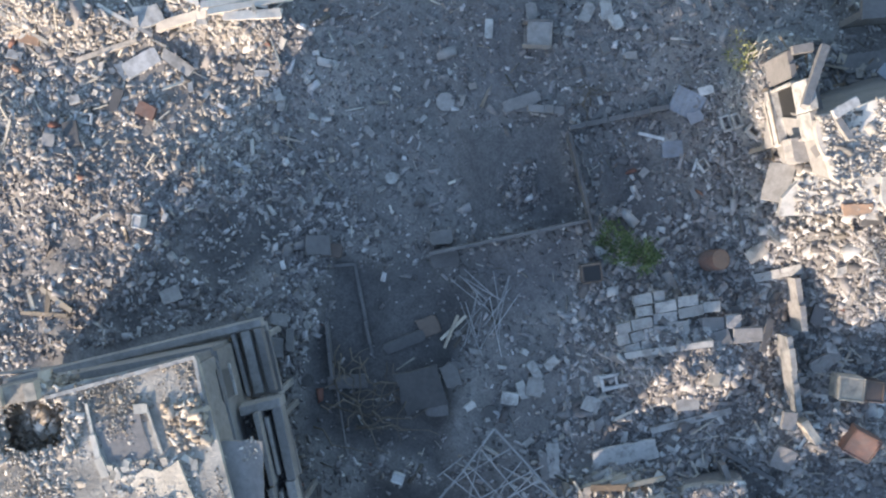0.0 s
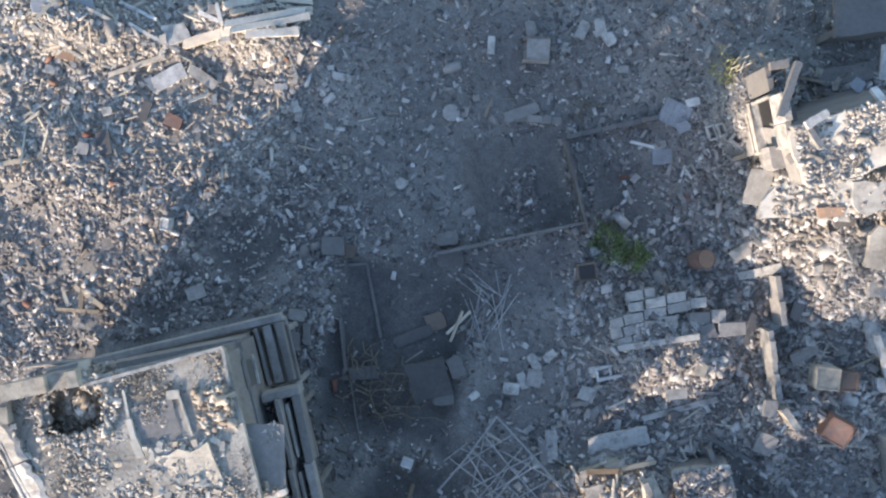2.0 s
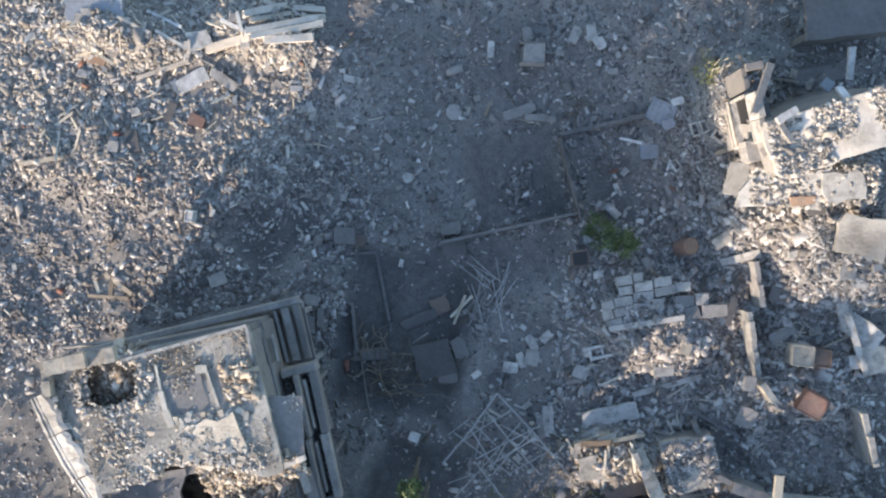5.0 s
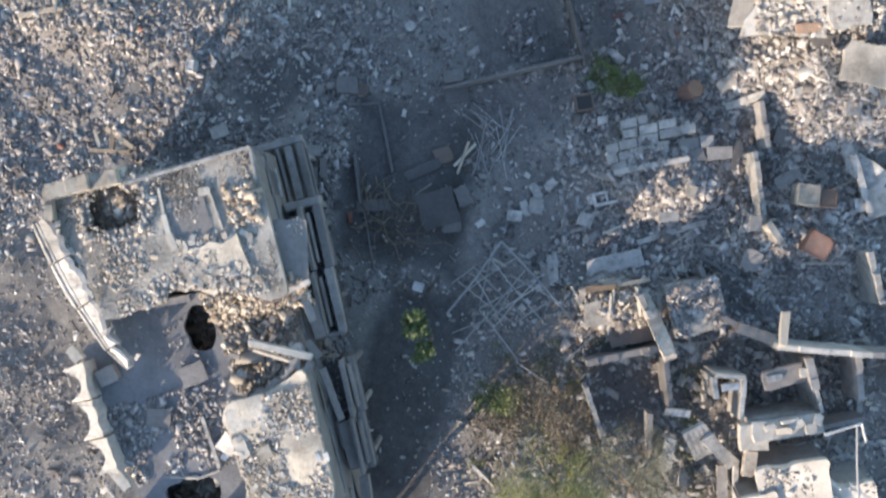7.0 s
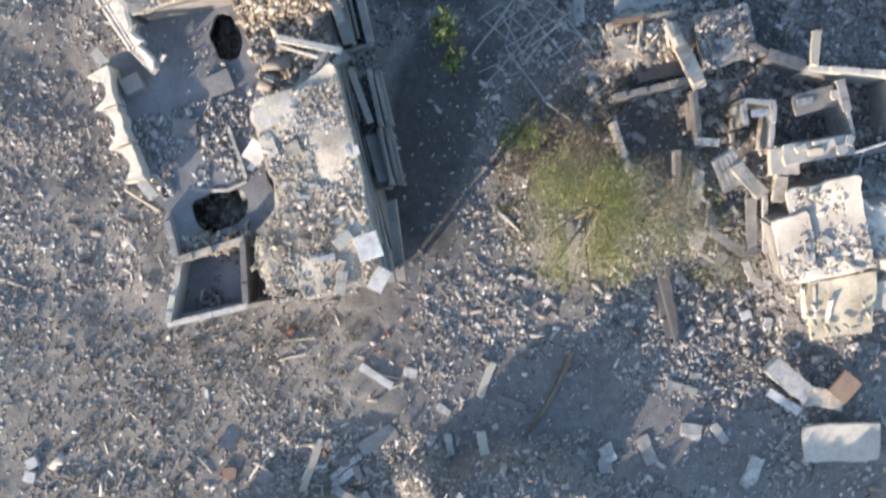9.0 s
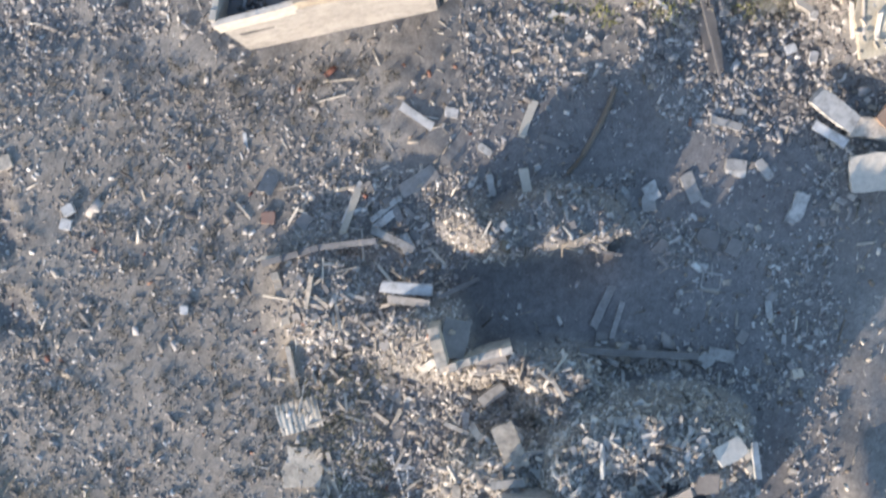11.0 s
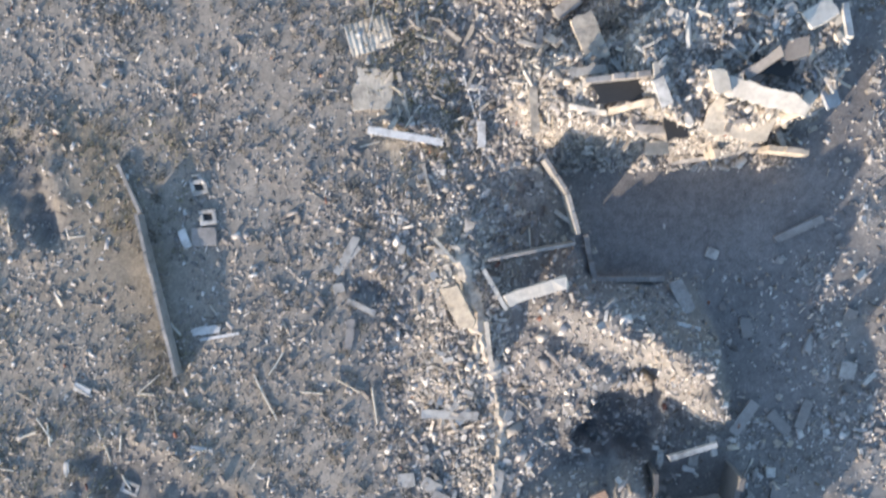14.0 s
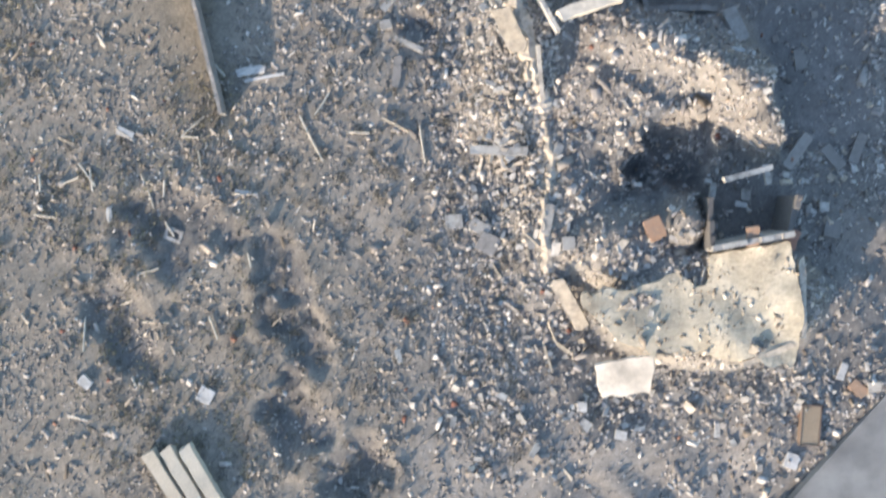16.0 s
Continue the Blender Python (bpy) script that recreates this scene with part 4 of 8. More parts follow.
def house_box(u0, v0, z0, u1, v1, z1, mat="concrete", name="slab_piece", label="", jag=0.03, tx=0.0, ty=0.0, turn=0.0, owner=None):
    bm = boxed(-(u1 - u0) / 2, -(v1 - v0) / 2, -(z1 - z0) / 2, (u1 - u0) / 2, (v1 - v0) / 2, (z1 - z0) / 2, jag, 0.03)
    ob = part(name, bm, mat, owner or house, label)
    m = pose((u0 + u1) / 2, (v0 + v1) / 2, (z0 + z1) / 2, tx, ty, turn)
    ob.matrix_basis = owner.matrix_basis.inverted() @ m if owner else m
    return ob


def house_slab(u, v, z, L, W, turn, T=0.12, mat="concrete", name="fallen_slab", label="", jag=0.15, tx=0.0, ty=0.0):
    """A broken plate lying on the house."""
    bm = bmesh.new()
    prism(bm, ragged(L, W, jag, max(.12, min(L, W) / 4)), -T / 2, T / 2)
    ob = part(name, bm, mat, house, label)
    ob.matrix_basis = pose(u, v, z, tx, ty, turn)
    return ob


def band(line, mat, name="parapet", label="", section=((-.5, -.6), (-.5, -.27), (-.42, -.18), (-.36, -.17), (-.33, -.23), (-.22, -.16), (-.2, -.1), (-.15, -.08), (-.12, -.1), (.3, .08), (.5, .06), (.5, -.4)), rag=.06, step=.22, owner=None):
    """A coping lofted along a line of (u, v, z, width), with a moulded outer side and a broken inner edge."""
    rng = random.Random(int(abs(line[0][0] * 57 + line[0][1] * 23) * 10))
    bm, prev = bmesh.new(), None
    for (u0, v0, z0, w0), (u1, v1, z1, w1) in zip(line, line[1:]):
        n = max(2, int(math.hypot(u1 - u0, v1 - v0) / step))
        side = Vector((v1 - v0, u0 - u1, 0)).normalized() * -1
        for i in range(n + 1):
            f = i / n
            c, w = Vector((u0 + (u1 - u0) * f, v0 + (v1 - v0) * f, z0 + (z1 - z0) * f)), w0 + (w1 - w0) * f
            bite = rng.uniform(-rag, rag) * 2.2
            ring = [bm.verts.new(c + side * (s * w + (bite if s > .2 else rng.uniform(-rag, rag) * .2)) + Vector((0, 0, h + rng.uniform(-.012, .012)))) for s, h in section]
            if prev:
                for k in range(len(section)):
                    q = (k + 1) % len(section)
                    bm.faces.new((prev[k], prev[q], ring[q], ring[k]))
            else:
                bm.faces.new(ring)
            prev = ring
    bm.faces.new(prev[::-1])
    bmesh.ops.recalc_face_normals(bm, faces=bm.faces[:])
    return part(name, bm, mat, owner or house, label)


def west(v):
    """The outer face of the west wall."""
    return -4.75 + (8.0 - v) * .22 if v > 2.6 else -5.3 if v > -2.6 else -5.3 + (-2.6 - v) * .5 if v > -4.4 else -4.3 if v > -6.5 else -4.3 + (v + 6.5) * .46


def east(v):
    """The outer face of the east wall."""
    return 4.62 + .012 * (v - 8.8) if v > -4.5 else 4.46 + .07 * (v + 4.5)


# lower storeys: outer walls, the dark floor inside, and the terrace over it
for u0, v0, u1, v1 in ((-4.3, 9.0, 4.5, 8.65), (4.5, 8.65, 4.35, -4.5), (4.35, -4.5, 4.0, -9.45), (4.0, -9.45, -5.35, -8.95), (-5.35, -8.95, -4.25, -6.5), (-4.15, -6.5, -4.2, -4.4), (-4.2, -4.4, -5.15, -2.6), (-5.15, -2.6, -5.15, 2.4), (-5.15, 2.4, -3.5, 2.5), (-3.4, 2.6, -4.6, 8.0)):
    house_wall(u0, v0, u1, v1, 0, FLOOR - .24, rag=0)
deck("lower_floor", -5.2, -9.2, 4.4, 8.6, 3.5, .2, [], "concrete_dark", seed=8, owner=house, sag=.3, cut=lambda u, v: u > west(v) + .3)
deck("floor_slab", -5.5, -6.6, 4.8, 8.6, FLOOR, .22, [(.03, 2.15, .55, 1.0), (-1.95, -4.9, 1.15, .9), (.62, -3.9, .3, 1.6)], "floor_dust_shaded", seed=5, sag=.12, step=.15, owner=house, cut=lambda u, v: west(v) + .1 < u < east(v))
deck("floor_slab", -5.4, -9.2, -1.3, -6.5, 4.8, .2, [], "floor_dust_shaded", seed=6, sag=.1, step=.2, owner=house, cut=lambda u, v: u > west(v) + .2)
# upper walls that still carry the roof plates
house_wall(-3.9, 8.95, -.8, 8.95, FLOOR, ROOF - .25, rag=0)
house_wall(-.8, 8.5, 4.5, 8.6, FLOOR, ROOF - .25, rag=0)
house_wall(4.45, 8.5, 4.35, 3.0, FLOOR, ROOF - .3, rag=0)
house_wall(-2.9, 3.7, 3.6, 3.3, FLOOR, ROOF - .35, rag=.12)
house_wall(-4.3, 8.2, -3.3, 3.4, FLOOR, ROOF - .35, T=.4, rag=0)
house_wall(4.3, -.5, 4.3, -4.5, FLOOR, ROOF - .3, rag=0)
house_wall(4.3, -4.5, 3.95, -9.3, FLOOR, ROOF - .3, rag=0)
house_wall(1.15, -1.4, 1.0, -5.6, FLOOR, ROOF - .5, rag=.1)
house_wall(.9, -9.2, 3.9, -9.4, FLOOR - .2, ROOF - .35, rag=.1, gaps=[(.3, .7, .7)])
# the roofless corner room
house_wall(-5.3, -9.0, -4.2, -6.6, 4.8, 6.2, T=.26, rag=.08, mat="plaster_pale", gaps=[(.45, 1.0, 1.15)])
house_wall(-5.4, -9.1, -1.8, -9.15, 4.8, 6.1, T=.24, rag=.04, mat="plaster_pale")
house_wall(-1.8, -9.15, .5, -9.3, 4.8, 6.5, T=.2, rag=.1, mat="plaster_warm")
house_wall(-4.2, -6.55, -1.2, -6.4, 4.8, 6.25, T=.3, rag=.25, mat="plaster_warm")
house_wall(-1.25, -6.5, -1.75, -9.0, 4.8, 6.45, T=.25, rag=.15)
house_wall(-4.25, -6.4, -4.2, -4.6, FLOOR, 6.4, T=.3, rag=.25)
# the moulded west parapet, cracked into lengths and sliding down towards the terrace
for line in (((-4.5, 8.0, 7.72, 1.0), (-4.2, 6.3, 7.58, 1.15)), ((-4.19, 6.24, 7.57, 1.15), (-3.97, 5.1, 7.42, 1.2), (-3.8, 4.3, 7.34, 1.05)), ((-3.78, 4.22, 7.32, 1.0), (-3.45, 3.0, 7.2, .9), (-3.3, 2.3, 7.1, .75)), ((-3.28, 2.22, 7.08, .65), (-2.95, 1.25, 6.75, .35))):
    band(line, "concrete_pale", label="pale moulded roof parapet, cracked across")
for k in range(16):
    f = DICE.random()
    house_slab(-4.0 + 1.15 * f + DICE.uniform(-.25, .45), 7.9 - 6.3 * f, 7.72 - 1.0 * f + DICE.uniform(0, .06), DICE.uniform(.18, .45), DICE.uniform(.12, .3), DICE.uniform(0, 180), .08, "plaster_pale", jag=.3, tx=DICE.uniform(-15, 15), ty=DICE.uniform(-15, 15))


def scallop(outer, inner, H, bow):
    """A length of wall crest, its outer side bitten out in a bow; outer and inner are the ends of its two sides."""
    bm = bmesh.new()
    (a0, b0), (a1, b1) = outer
    out = [(a0 + (a1 - a0) * k / 12 + bow * math.sin(math.pi * min(1, max(0, (k - .6) / 10.8))) ** .55 + DICE.uniform(-.02, .02), b0 + (b1 - b0) * k / 12) for k in range(13)]
    (c0, d0), (c1, d1) = inner
    inn = [(c0 + (c1 - c0) * k / 7 + DICE.uniform(-.06, .06), d0 + (d1 - d0) * k / 7) for k in range(8)]
    prism(bm, out[::-1] + inn, -H, 0)
    bmesh.ops.recalc_face_normals(bm, faces=bm.faces[:])
    for v in bm.verts:
        if v.co.z > -.01:
            v.co.z += DICE.uniform(-.03, .03) + .3 * (v.co.x + 5.1)
    return bm


for outer, inner, z, bow in ((((-5.9, 1.78), (-5.88, .38)), ((-4.75, 1.95), (-4.85, .36)), 6.66, .78), (((-5.68, .3), (-5.78, -1.34)), ((-4.86, .28), (-4.74, -1.32)), 6.55, .5),
                             (((-5.62, -1.42), (-5.55, -2.85)), ((-4.7, -1.4), (-4.5, -2.95)), 6.42, .55)):
    crest = part("wall_crest", scallop(outer, inner, z - FLOOR + .2, bow), "plaster_pale", house, "pale scalloped crest of the west wall")
    crest.matrix_basis = pose(0, 0, z)
house_slab(-4.6, -3.35, 6.25, .5, 1.0, 22, .35, "plaster_pale", "wall_crest", "pale tip of the scalloped wall", .2)
house_slab(-5.0, 2.35, 6.62, .5, .75, 25, .35, "plaster_pale", "wall_crest", "pale stub of the scalloped wall", .2)
house_slab(-4.2, 1.1, FLOOR + .28, .85, .75, 12, .5, "concrete", label="grey block of fallen wall on the terrace", jag=.1, ty=6)
# roof plates
ROOF_HOLE = (-1.42, 7.72, 1.3, 1.0)


def north_edge(u, v):
    sway = .5 * (float(smooth_noise(u * 1.0, v, .9)) - .5) + .25 * (float(smooth_noise(u * 1.0, v, 2.6)) - .5)
    brink = 3.5 if u < -.3 else 3.85 if u < .6 else 3.85 - .38 * (u - .6)
    return u > west(v) + .75 and v > brink + sway and (v < 8.78 or u < -.8)


def south_edge(u, v):
    sway = .5 * (float(smooth_noise(u * 1.0, v, .9)) - .5) + .25 * (float(smooth_noise(u * 1.0, v, 2.6)) - .5)
    brink = -1.05 if u < 2.8 else -1.05 + .4 * (u - 2.8)
    side = .78 if v > -5.3 else .78 - 1.4 * min(1, (-5.3 - v) / 1.2)
    return v < brink + .3 * sway and side + sway < u < east(v)


north_roof = deck("roof_slab", -4.7, 2.6, 4.65, 9.3, ROOF, .24, [ROOF_HOLE], "roof_grey", seed=2, sag=.16, step=.15, owner=house, rag=.1, cut=north_edge)
south_roof = deck("roof_slab", -1.3, -9.5, 4.9, 0, 7.3, .24, [(.0, -9.3, .9, .5)], "roof_dust", seed=4, sag=.3, step=.15, owner=house, cut=south_edge)
# raised corner, rims and upstands of the northern plate
house_wall(-3.85, 9.05, -.85, 8.95, ROOF - .1, ROOF + .45, T=.62, rag=.14, mat="plaster_warm", name="parapet", label="crumbling raised corner of the roof", owner=north_roof)
house_wall(-3.85, 9.0, -4.0, 7.9, ROOF - .1, ROOF + .3, T=.35, rag=.12, mat="plaster_warm", name="parapet", owner=north_roof)
house_wall(-.8, 8.6, 4.6, 8.78, ROOF, ROOF + .09, T=.13, rag=.02, mat="concrete_pale", name="parapet", owner=north_roof)
house_wall(4.58, 8.7, 4.5, 7.3, ROOF, ROOF + .1, T=.12, rag=.03, mat="concrete_pale", name="parapet", owner=north_roof)
house_wall(4.5, 7.2, 4.42, 5.9, ROOF, ROOF + .06, T=.1, rag=.03, mat="concrete", name="parapet", owner=north_roof)
for a, b, c, d, t, h in ((.55, 8.1, .5, 7.0, .1, .08), (.5, 7.0, .5, 6.2, .2, .16), (.5, 6.2, .62, 5.5, .3, .18), (2.55, 7.5, 2.62, 6.6, .08, .1), (2.62, 6.6, 2.68, 5.85, .1, .1)):
    house_wall(a, b, c, d, ROOF, ROOF + h, T=t, rag=.04, mat="plaster_pale", name="upstand", owner=north_roof)
house_slab(2.35, 7.5, ROOF + .09, .5, .35, -10, .06, "plaster_pale", label="flat white coping stone on the roof", jag=.12)
house_slab(1.5, 6.6, ROOF + .03, 1.7, 1.7, 4, .05, "concrete", label="grey screed left on the roof", jag=.12)
house_slab(3.6, 7.0, ROOF + .04, .8, .5, -20, .07, "brown_paint", label="brown stained patch of roof screed", jag=.3)
house_slab(1.35, 4.75, ROOF + .05, 1.5, 1.5, 10, .08, "plaster_warm", label="smooth cream screed on the roof", jag=.14, tx=-3)
house_slab(4.95, 4.25, 7.12, 1.62, 2.85, -12, .12, "concrete", label="smooth grey slab over the balcony", jag=.06, tx=2, ty=3)
house_wall(4.4, 2.75, 5.5, 2.95, 6.95, 7.2, T=.22, rag=.06, mat="plaster_pale", name="upstand")
house_slab(4.0, 2.8, 6.9, 1.5, .7, 8, .15, "brown_paint", label="dark brown underside of the broken roof", tx=25, jag=.25)
# beams and the curled edge where the southern plate broke off
house_box(2.3, .4, 7.05, 5.0, .66, 7.27, "plaster_pale", "fallen_beam", "pale beam across the broken roof", turn=-26.5, ty=0)
house_box(2.35, .22, 6.95, 4.25, .36, 7.1, "plaster_pale", "fallen_beam", "pale beam across the broken roof", turn=-31)
house_box(4.1, -.5, 6.9, 4.25, .1, 7.1, "plaster_pale", "fallen_beam", "short pale post in the broken roof", turn=-10)
CURL = ((-.5, -.35), (-.5, .0), (-.2, .07), (.2, .07), (.5, 0), (.5, -.35))
band(((.6, -1.1, 6.95, .3), (1.8, -1.12, 7.05, .36), (2.8, -1.02, 7.1, .4), (3.4, -.72, 7.15, .34)), "concrete", "slab_edge", "grey curled edge of the broken roof", CURL, owner=house)
band(((3.45, -.7, 7.16, .3), (3.95, -.25, 7.2, .28), (4.3, .12, 7.2, .22)), "concrete", "slab_edge", "grey curled edge of the broken roof", CURL, owner=house)
band(((3.4, -1.05, 7.2, .25), (4.2, -.62, 7.22, .3), (4.75, -.35, 7.2, .25)), "concrete", "slab_edge", "grey curled edge of the broken roof", CURL, owner=house)
house_slab(1.25, -1.85, 7.27, 1.1, 1.0, 5, .1, "plaster_pale", label="bright plastered corner of the southern roof", jag=.22, ty=-3)
house_slab(1.05, -3.0, 7.2, .6, 1.2, 8, .1, "plaster_pale", label="bright plastered edge of the southern roof", jag=.3, ty=-4)
house_slab(2.0, -3.4, 7.36, .7, .6, 8, .1, "plaster_warm", label="cream plaster patch on the southern roof", jag=.3)
# north ledge and its corner balcony
house_box(-4.4, 8.98, 3.3, 6.0, 9.3, 3.7, "concrete", "balcony_parapet", jag=.04)
house_box(-4.3, 8.75, 2.9, 6.0, 9.1, 3.1, "concrete", "balcony_slab", jag=.03)
house_box(-5.4, 9.25, 2.7, -1.2, 9.4, 3.3, "concrete", "balcony_parapet", jag=.05, turn=-7)
for u, w, z in ((4.72, .16, 3.66), (5.08, .36, 3.7), (5.62, .3, 3.72)):
    house_box(u, 6.5, z - .4, u + w, 8.96, z, "concrete", "balcony_beam", jag=.03)
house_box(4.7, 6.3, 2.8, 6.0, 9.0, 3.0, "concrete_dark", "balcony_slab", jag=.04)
# east balconies: floor, wall-side kerb, inner and outer parapet, in three lengths
for v1, v0, inner_z, outer_z, mid, out in ((6.1, .45, 5.3, 4.9, 5.3, 6.25), (-.7, -5.7, 5.5, 4.7, 5.42, 6.0)):
    for k in range(2):
        a, b = v1 + (v0 - v1) * k / 2, v1 + (v0 - v1) * (k + 1) / 2 + .02
        drift = -.16 * k
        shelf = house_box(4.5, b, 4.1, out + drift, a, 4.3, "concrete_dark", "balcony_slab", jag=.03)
        house_box(mid + drift, b, 4.304, mid + drift + .2, a, inner_z, "concrete", "balcony_parapet", jag=.03, turn=-1.4, owner=shelf)
        house_box(out + drift - .36, b, 4.304, out + drift, a, outer_z, "concrete", "balcony_parapet", jag=.03, turn=-1.4, owner=shelf)
        house_box(mid + drift + .26, b + .3, 4.304, mid + drift + .4, a - .3, inner_z - .35, "concrete", "balcony_rail", jag=.02, turn=-1.4, owner=shelf)
house_box(4.75, 6.05, 4.3, 6.35, 6.4, 5.0, "concrete", "balcony_parapet", "grey end wall of the balcony", jag=.04)
house_box(4.5, .35, 4.3, 6.0, .5, 4.8, "concrete", "balcony_parapet", "grey end wall of the balcony", jag=.04)
for u, v, L, W, turn, z in ((5.05, -1.9, .3, 2.4, 6, 6.25), (4.95, 2.2, .34, 1.9, 4, 6.2), (4.7, .1, .35, .9, 25, 6.0), (5.0, 1.3, .5, 1.7, 3, 5.6), (5.0, -4.4, .6, 2.1, 2, 5.0)):
    house_slab(u, v, z, L, W, turn, .14, "concrete", label="grey strip of roof edge hanging down", jag=.05, ty=18)
for u0, v0, u1, v1, z, w in ((4.3, -6.3, 4.22, -9.8, 4.6, .36), (4.95, -6.2, 4.5, -9.9, 3.5, .45)):
    L = math.hypot(u1 - u0, v1 - v0)
    house_slab((u0 + u1) / 2, (v0 + v1) / 2, z, L, w, math.degrees(math.atan2(v1 - v0, u1 - u0)), .3, "concrete", "balcony_parapet", "grey parapet fallen outwards", .05, tx=8)
for v in (8.5, 6.2, 5.3, 1.8, -1.2, -3.2, -5.5, -9.2):
    house_box(east(v) + .25, v - .12, 0.0, east(v) + .45, v + .12, 2.9 if v > 6 else 4.1, "concrete", "column", jag=.02)
    house_box(east(v) + .95, v - .12, 0.0, east(v) + 1.15, v + .12, 2.8 if v > 6 else 4.09, "concrete", "column", jag=.02)
for v in (7.4, 3.6, -2.0, -4.0, -7.8):
    for z in (1.0, 4.6):
        u = east(v)
        # wall is uncut; a flush dark panel paints the opening's shade
        hole = house_box(u + .005, v - .55, z, u + .03, v + .55, z + 1.2, "concrete_dark", "window", "dark panel for the shade of an empty window", jag=.0)
        house_box(u, v - .62, z - .08, u + .14, v + .62, z, "concrete_pale", "window_sill", jag=.01, owner=hole)
        house_box(u, v - .62, z + 1.2, u + .08, v + .62, z + 1.3, "concrete", "lintel", jag=.01, owner=hole)
# fallen pieces on the terrace and round its holes
house_slab(.15, -2.95, 5.98, 1.0, .85, 40, .08, "white_board", label="white tilted panel on the terrace", jag=.08, tx=14, ty=-14)
house_slab(-.05, -3.35, 5.8, .8, .3, 40, .08, "white_board", label="white board under the tilted panel", jag=.1)
house_slab(-.7, .25, FLOOR + .08, 1.25, .95, 8, .12, "concrete", label="pale grey slab on the terrace", jag=.2)
house_slab(-2.6, -1.2, FLOOR + .1, 1.1, .9, -15, .14, "concrete", jag=.15, tx=3)
house_slab(-.6, -4.2, 5.5, .9, 1.3, -8, .15, "plaster_warm", label="fallen cream slab at the hole's edge", tx=14, jag=.2)
house_slab(-.15, -5.6, 5.5, .35, 1.3, -8, .2, "plaster_warm", label="cream stub of partition at the hole's edge", jag=.15)
band(((-3.0, -3.75, 5.7, .14), (-2.2, -4.0, 5.65, .16), (-1.5, -4.15, 5.7, .16), (-.6, -4.0, 5.75, .14)), "concrete_pale", "slab_edge", "pale lip of the broken floor", CURL)
house_wall(-.75, -1.6, -.55, -3.9, FLOOR, FLOOR + .3, T=.14, rag=.08, mat="concrete_pale")
house_slab(1.9, -6.2, 7.05, 1.4, 1.0, 20, .12, "concrete", label="sunken grey slab in the southern roof", jag=.25, tx=-8)
house_slab(.2, -6.3, 6.75, 1.2, .9, 25, .12, "concrete", label="grey slab broken down at the roof's edge", jag=.2, tx=12)
for k in range(46):
    u, v = DICE.uniform(1.0, 4.4), DICE.uniform(-9.2, -1.2)
    house_slab(u, v, 7.33 + .05 * (u - 2.6) + .04 * (v + 4) * 0, DICE.uniform(.2, .5), DICE.uniform(.15, .32), DICE.uniform(0, 180), .09, DICE.choice(("plaster_pale", "plaster_warm", "concrete_pale")), "fragment", jag=.28, tx=DICE.uniform(-9, 9), ty=DICE.uniform(-9, 9))
for k in range(40):
    house_slab(DICE.uniform(.8, 3.8), DICE.uniform(3.5, 5.8), ROOF + .1, DICE.uniform(.18, .45), DICE.uniform(.12, .28), DICE.uniform(0, 180), .09, DICE.choice(("plaster_pale", "plaster_warm", "plaster_warm")), "fragment", jag=.28, tx=DICE.uniform(-9, 9), ty=DICE.uniform(-9, 9))
for k in range(16):
    house_slab(DICE.uniform(1.2, 4.2), DICE.uniform(-.6, 2.6), FLOOR + .3 + DICE.uniform(0, .3), DICE.uniform(.2, .6), DICE.uniform(.12, .3), DICE.uniform(0, 180), .1, DICE.choice(("concrete", "concrete_pale", "brown_paint")), "fragment", jag=.28, tx=DICE.uniform(-20, 20), ty=DICE.uniform(-20, 20))


def on_house(u0, v0, u1, v1, bare=.05, within=None):
    def place(rng, n):
        u, v = rng.uniform(u0, u1, n), rng.uniform(v0, v1, n)
        hole = np.zeros(n, bool)
        for hu, hv, ru, rv in (ROOF_HOLE, (-1.95, -4.9, 1.2, .95), (.03, 2.15, .6, 1.1)):
            hole |= np.hypot((u - hu) / ru, (v - hv) / rv) < 1.1
        keep = (smooth_noise(u * 1.3 + 4, v, 1.0) > rng.uniform(bare, .8, n)) & ~hole & (u > np.array([west(k) + .35 for k in v]))
        if within:
            keep &= np.array([within(a, b) for a, b in zip(u, v)], bool)
        return u[keep], v[keep]
    return place


level = lambda z: (lambda u, v: z + 0.10 * smooth_noise(u, v, 1.2) + 0 * u)
slope = lambda u, v: 7.28 + .085 * (u - 2.6) + .1 * smooth_noise(u, v, 1.2)
house_slab(2.35, 4.45, ROOF + .05, 2.9, 2.3, 4, .1, "roof_dust", label="pale dusty patch of broken screed on the roof", jag=.34, tx=5, ty=-4)
strewn("roof_rubble", "brown grit and lumps over the roof", "rubble_roof", on_house(-4.0, 3.0, 4.5, 8.9, .3, north_edge), level(ROOF), 5000, .045, seed=31, flat=.3, tip=.2, largest=.3, parent=north_roof)
strewn("roof_rubble", "pale lumps between the hole and the warm heap", "rubble_light", on_house(-2.4, 3.4, .6, 7.0, .15, north_edge), level(ROOF), 2000, .06, seed=30, flat=.35, tip=.25, largest=.3, parent=north_roof)
strewn("roof_rubble", "warm plaster lumps heaped on the roof", "rubble_light", on_house(.6, 3.0, 3.9, 5.9, 0, north_edge), level(ROOF), 2200, .065, seed=32, flat=.35, tip=.25, largest=.35, parent=north_roof)
strewn("roof_rubble", "dark debris about the brown patch", "rubble_warm", on_house(3.0, 5.8, 4.4, 7.4, .2), level(ROOF), 500, .11, seed=50, largest=.35, parent=north_roof)
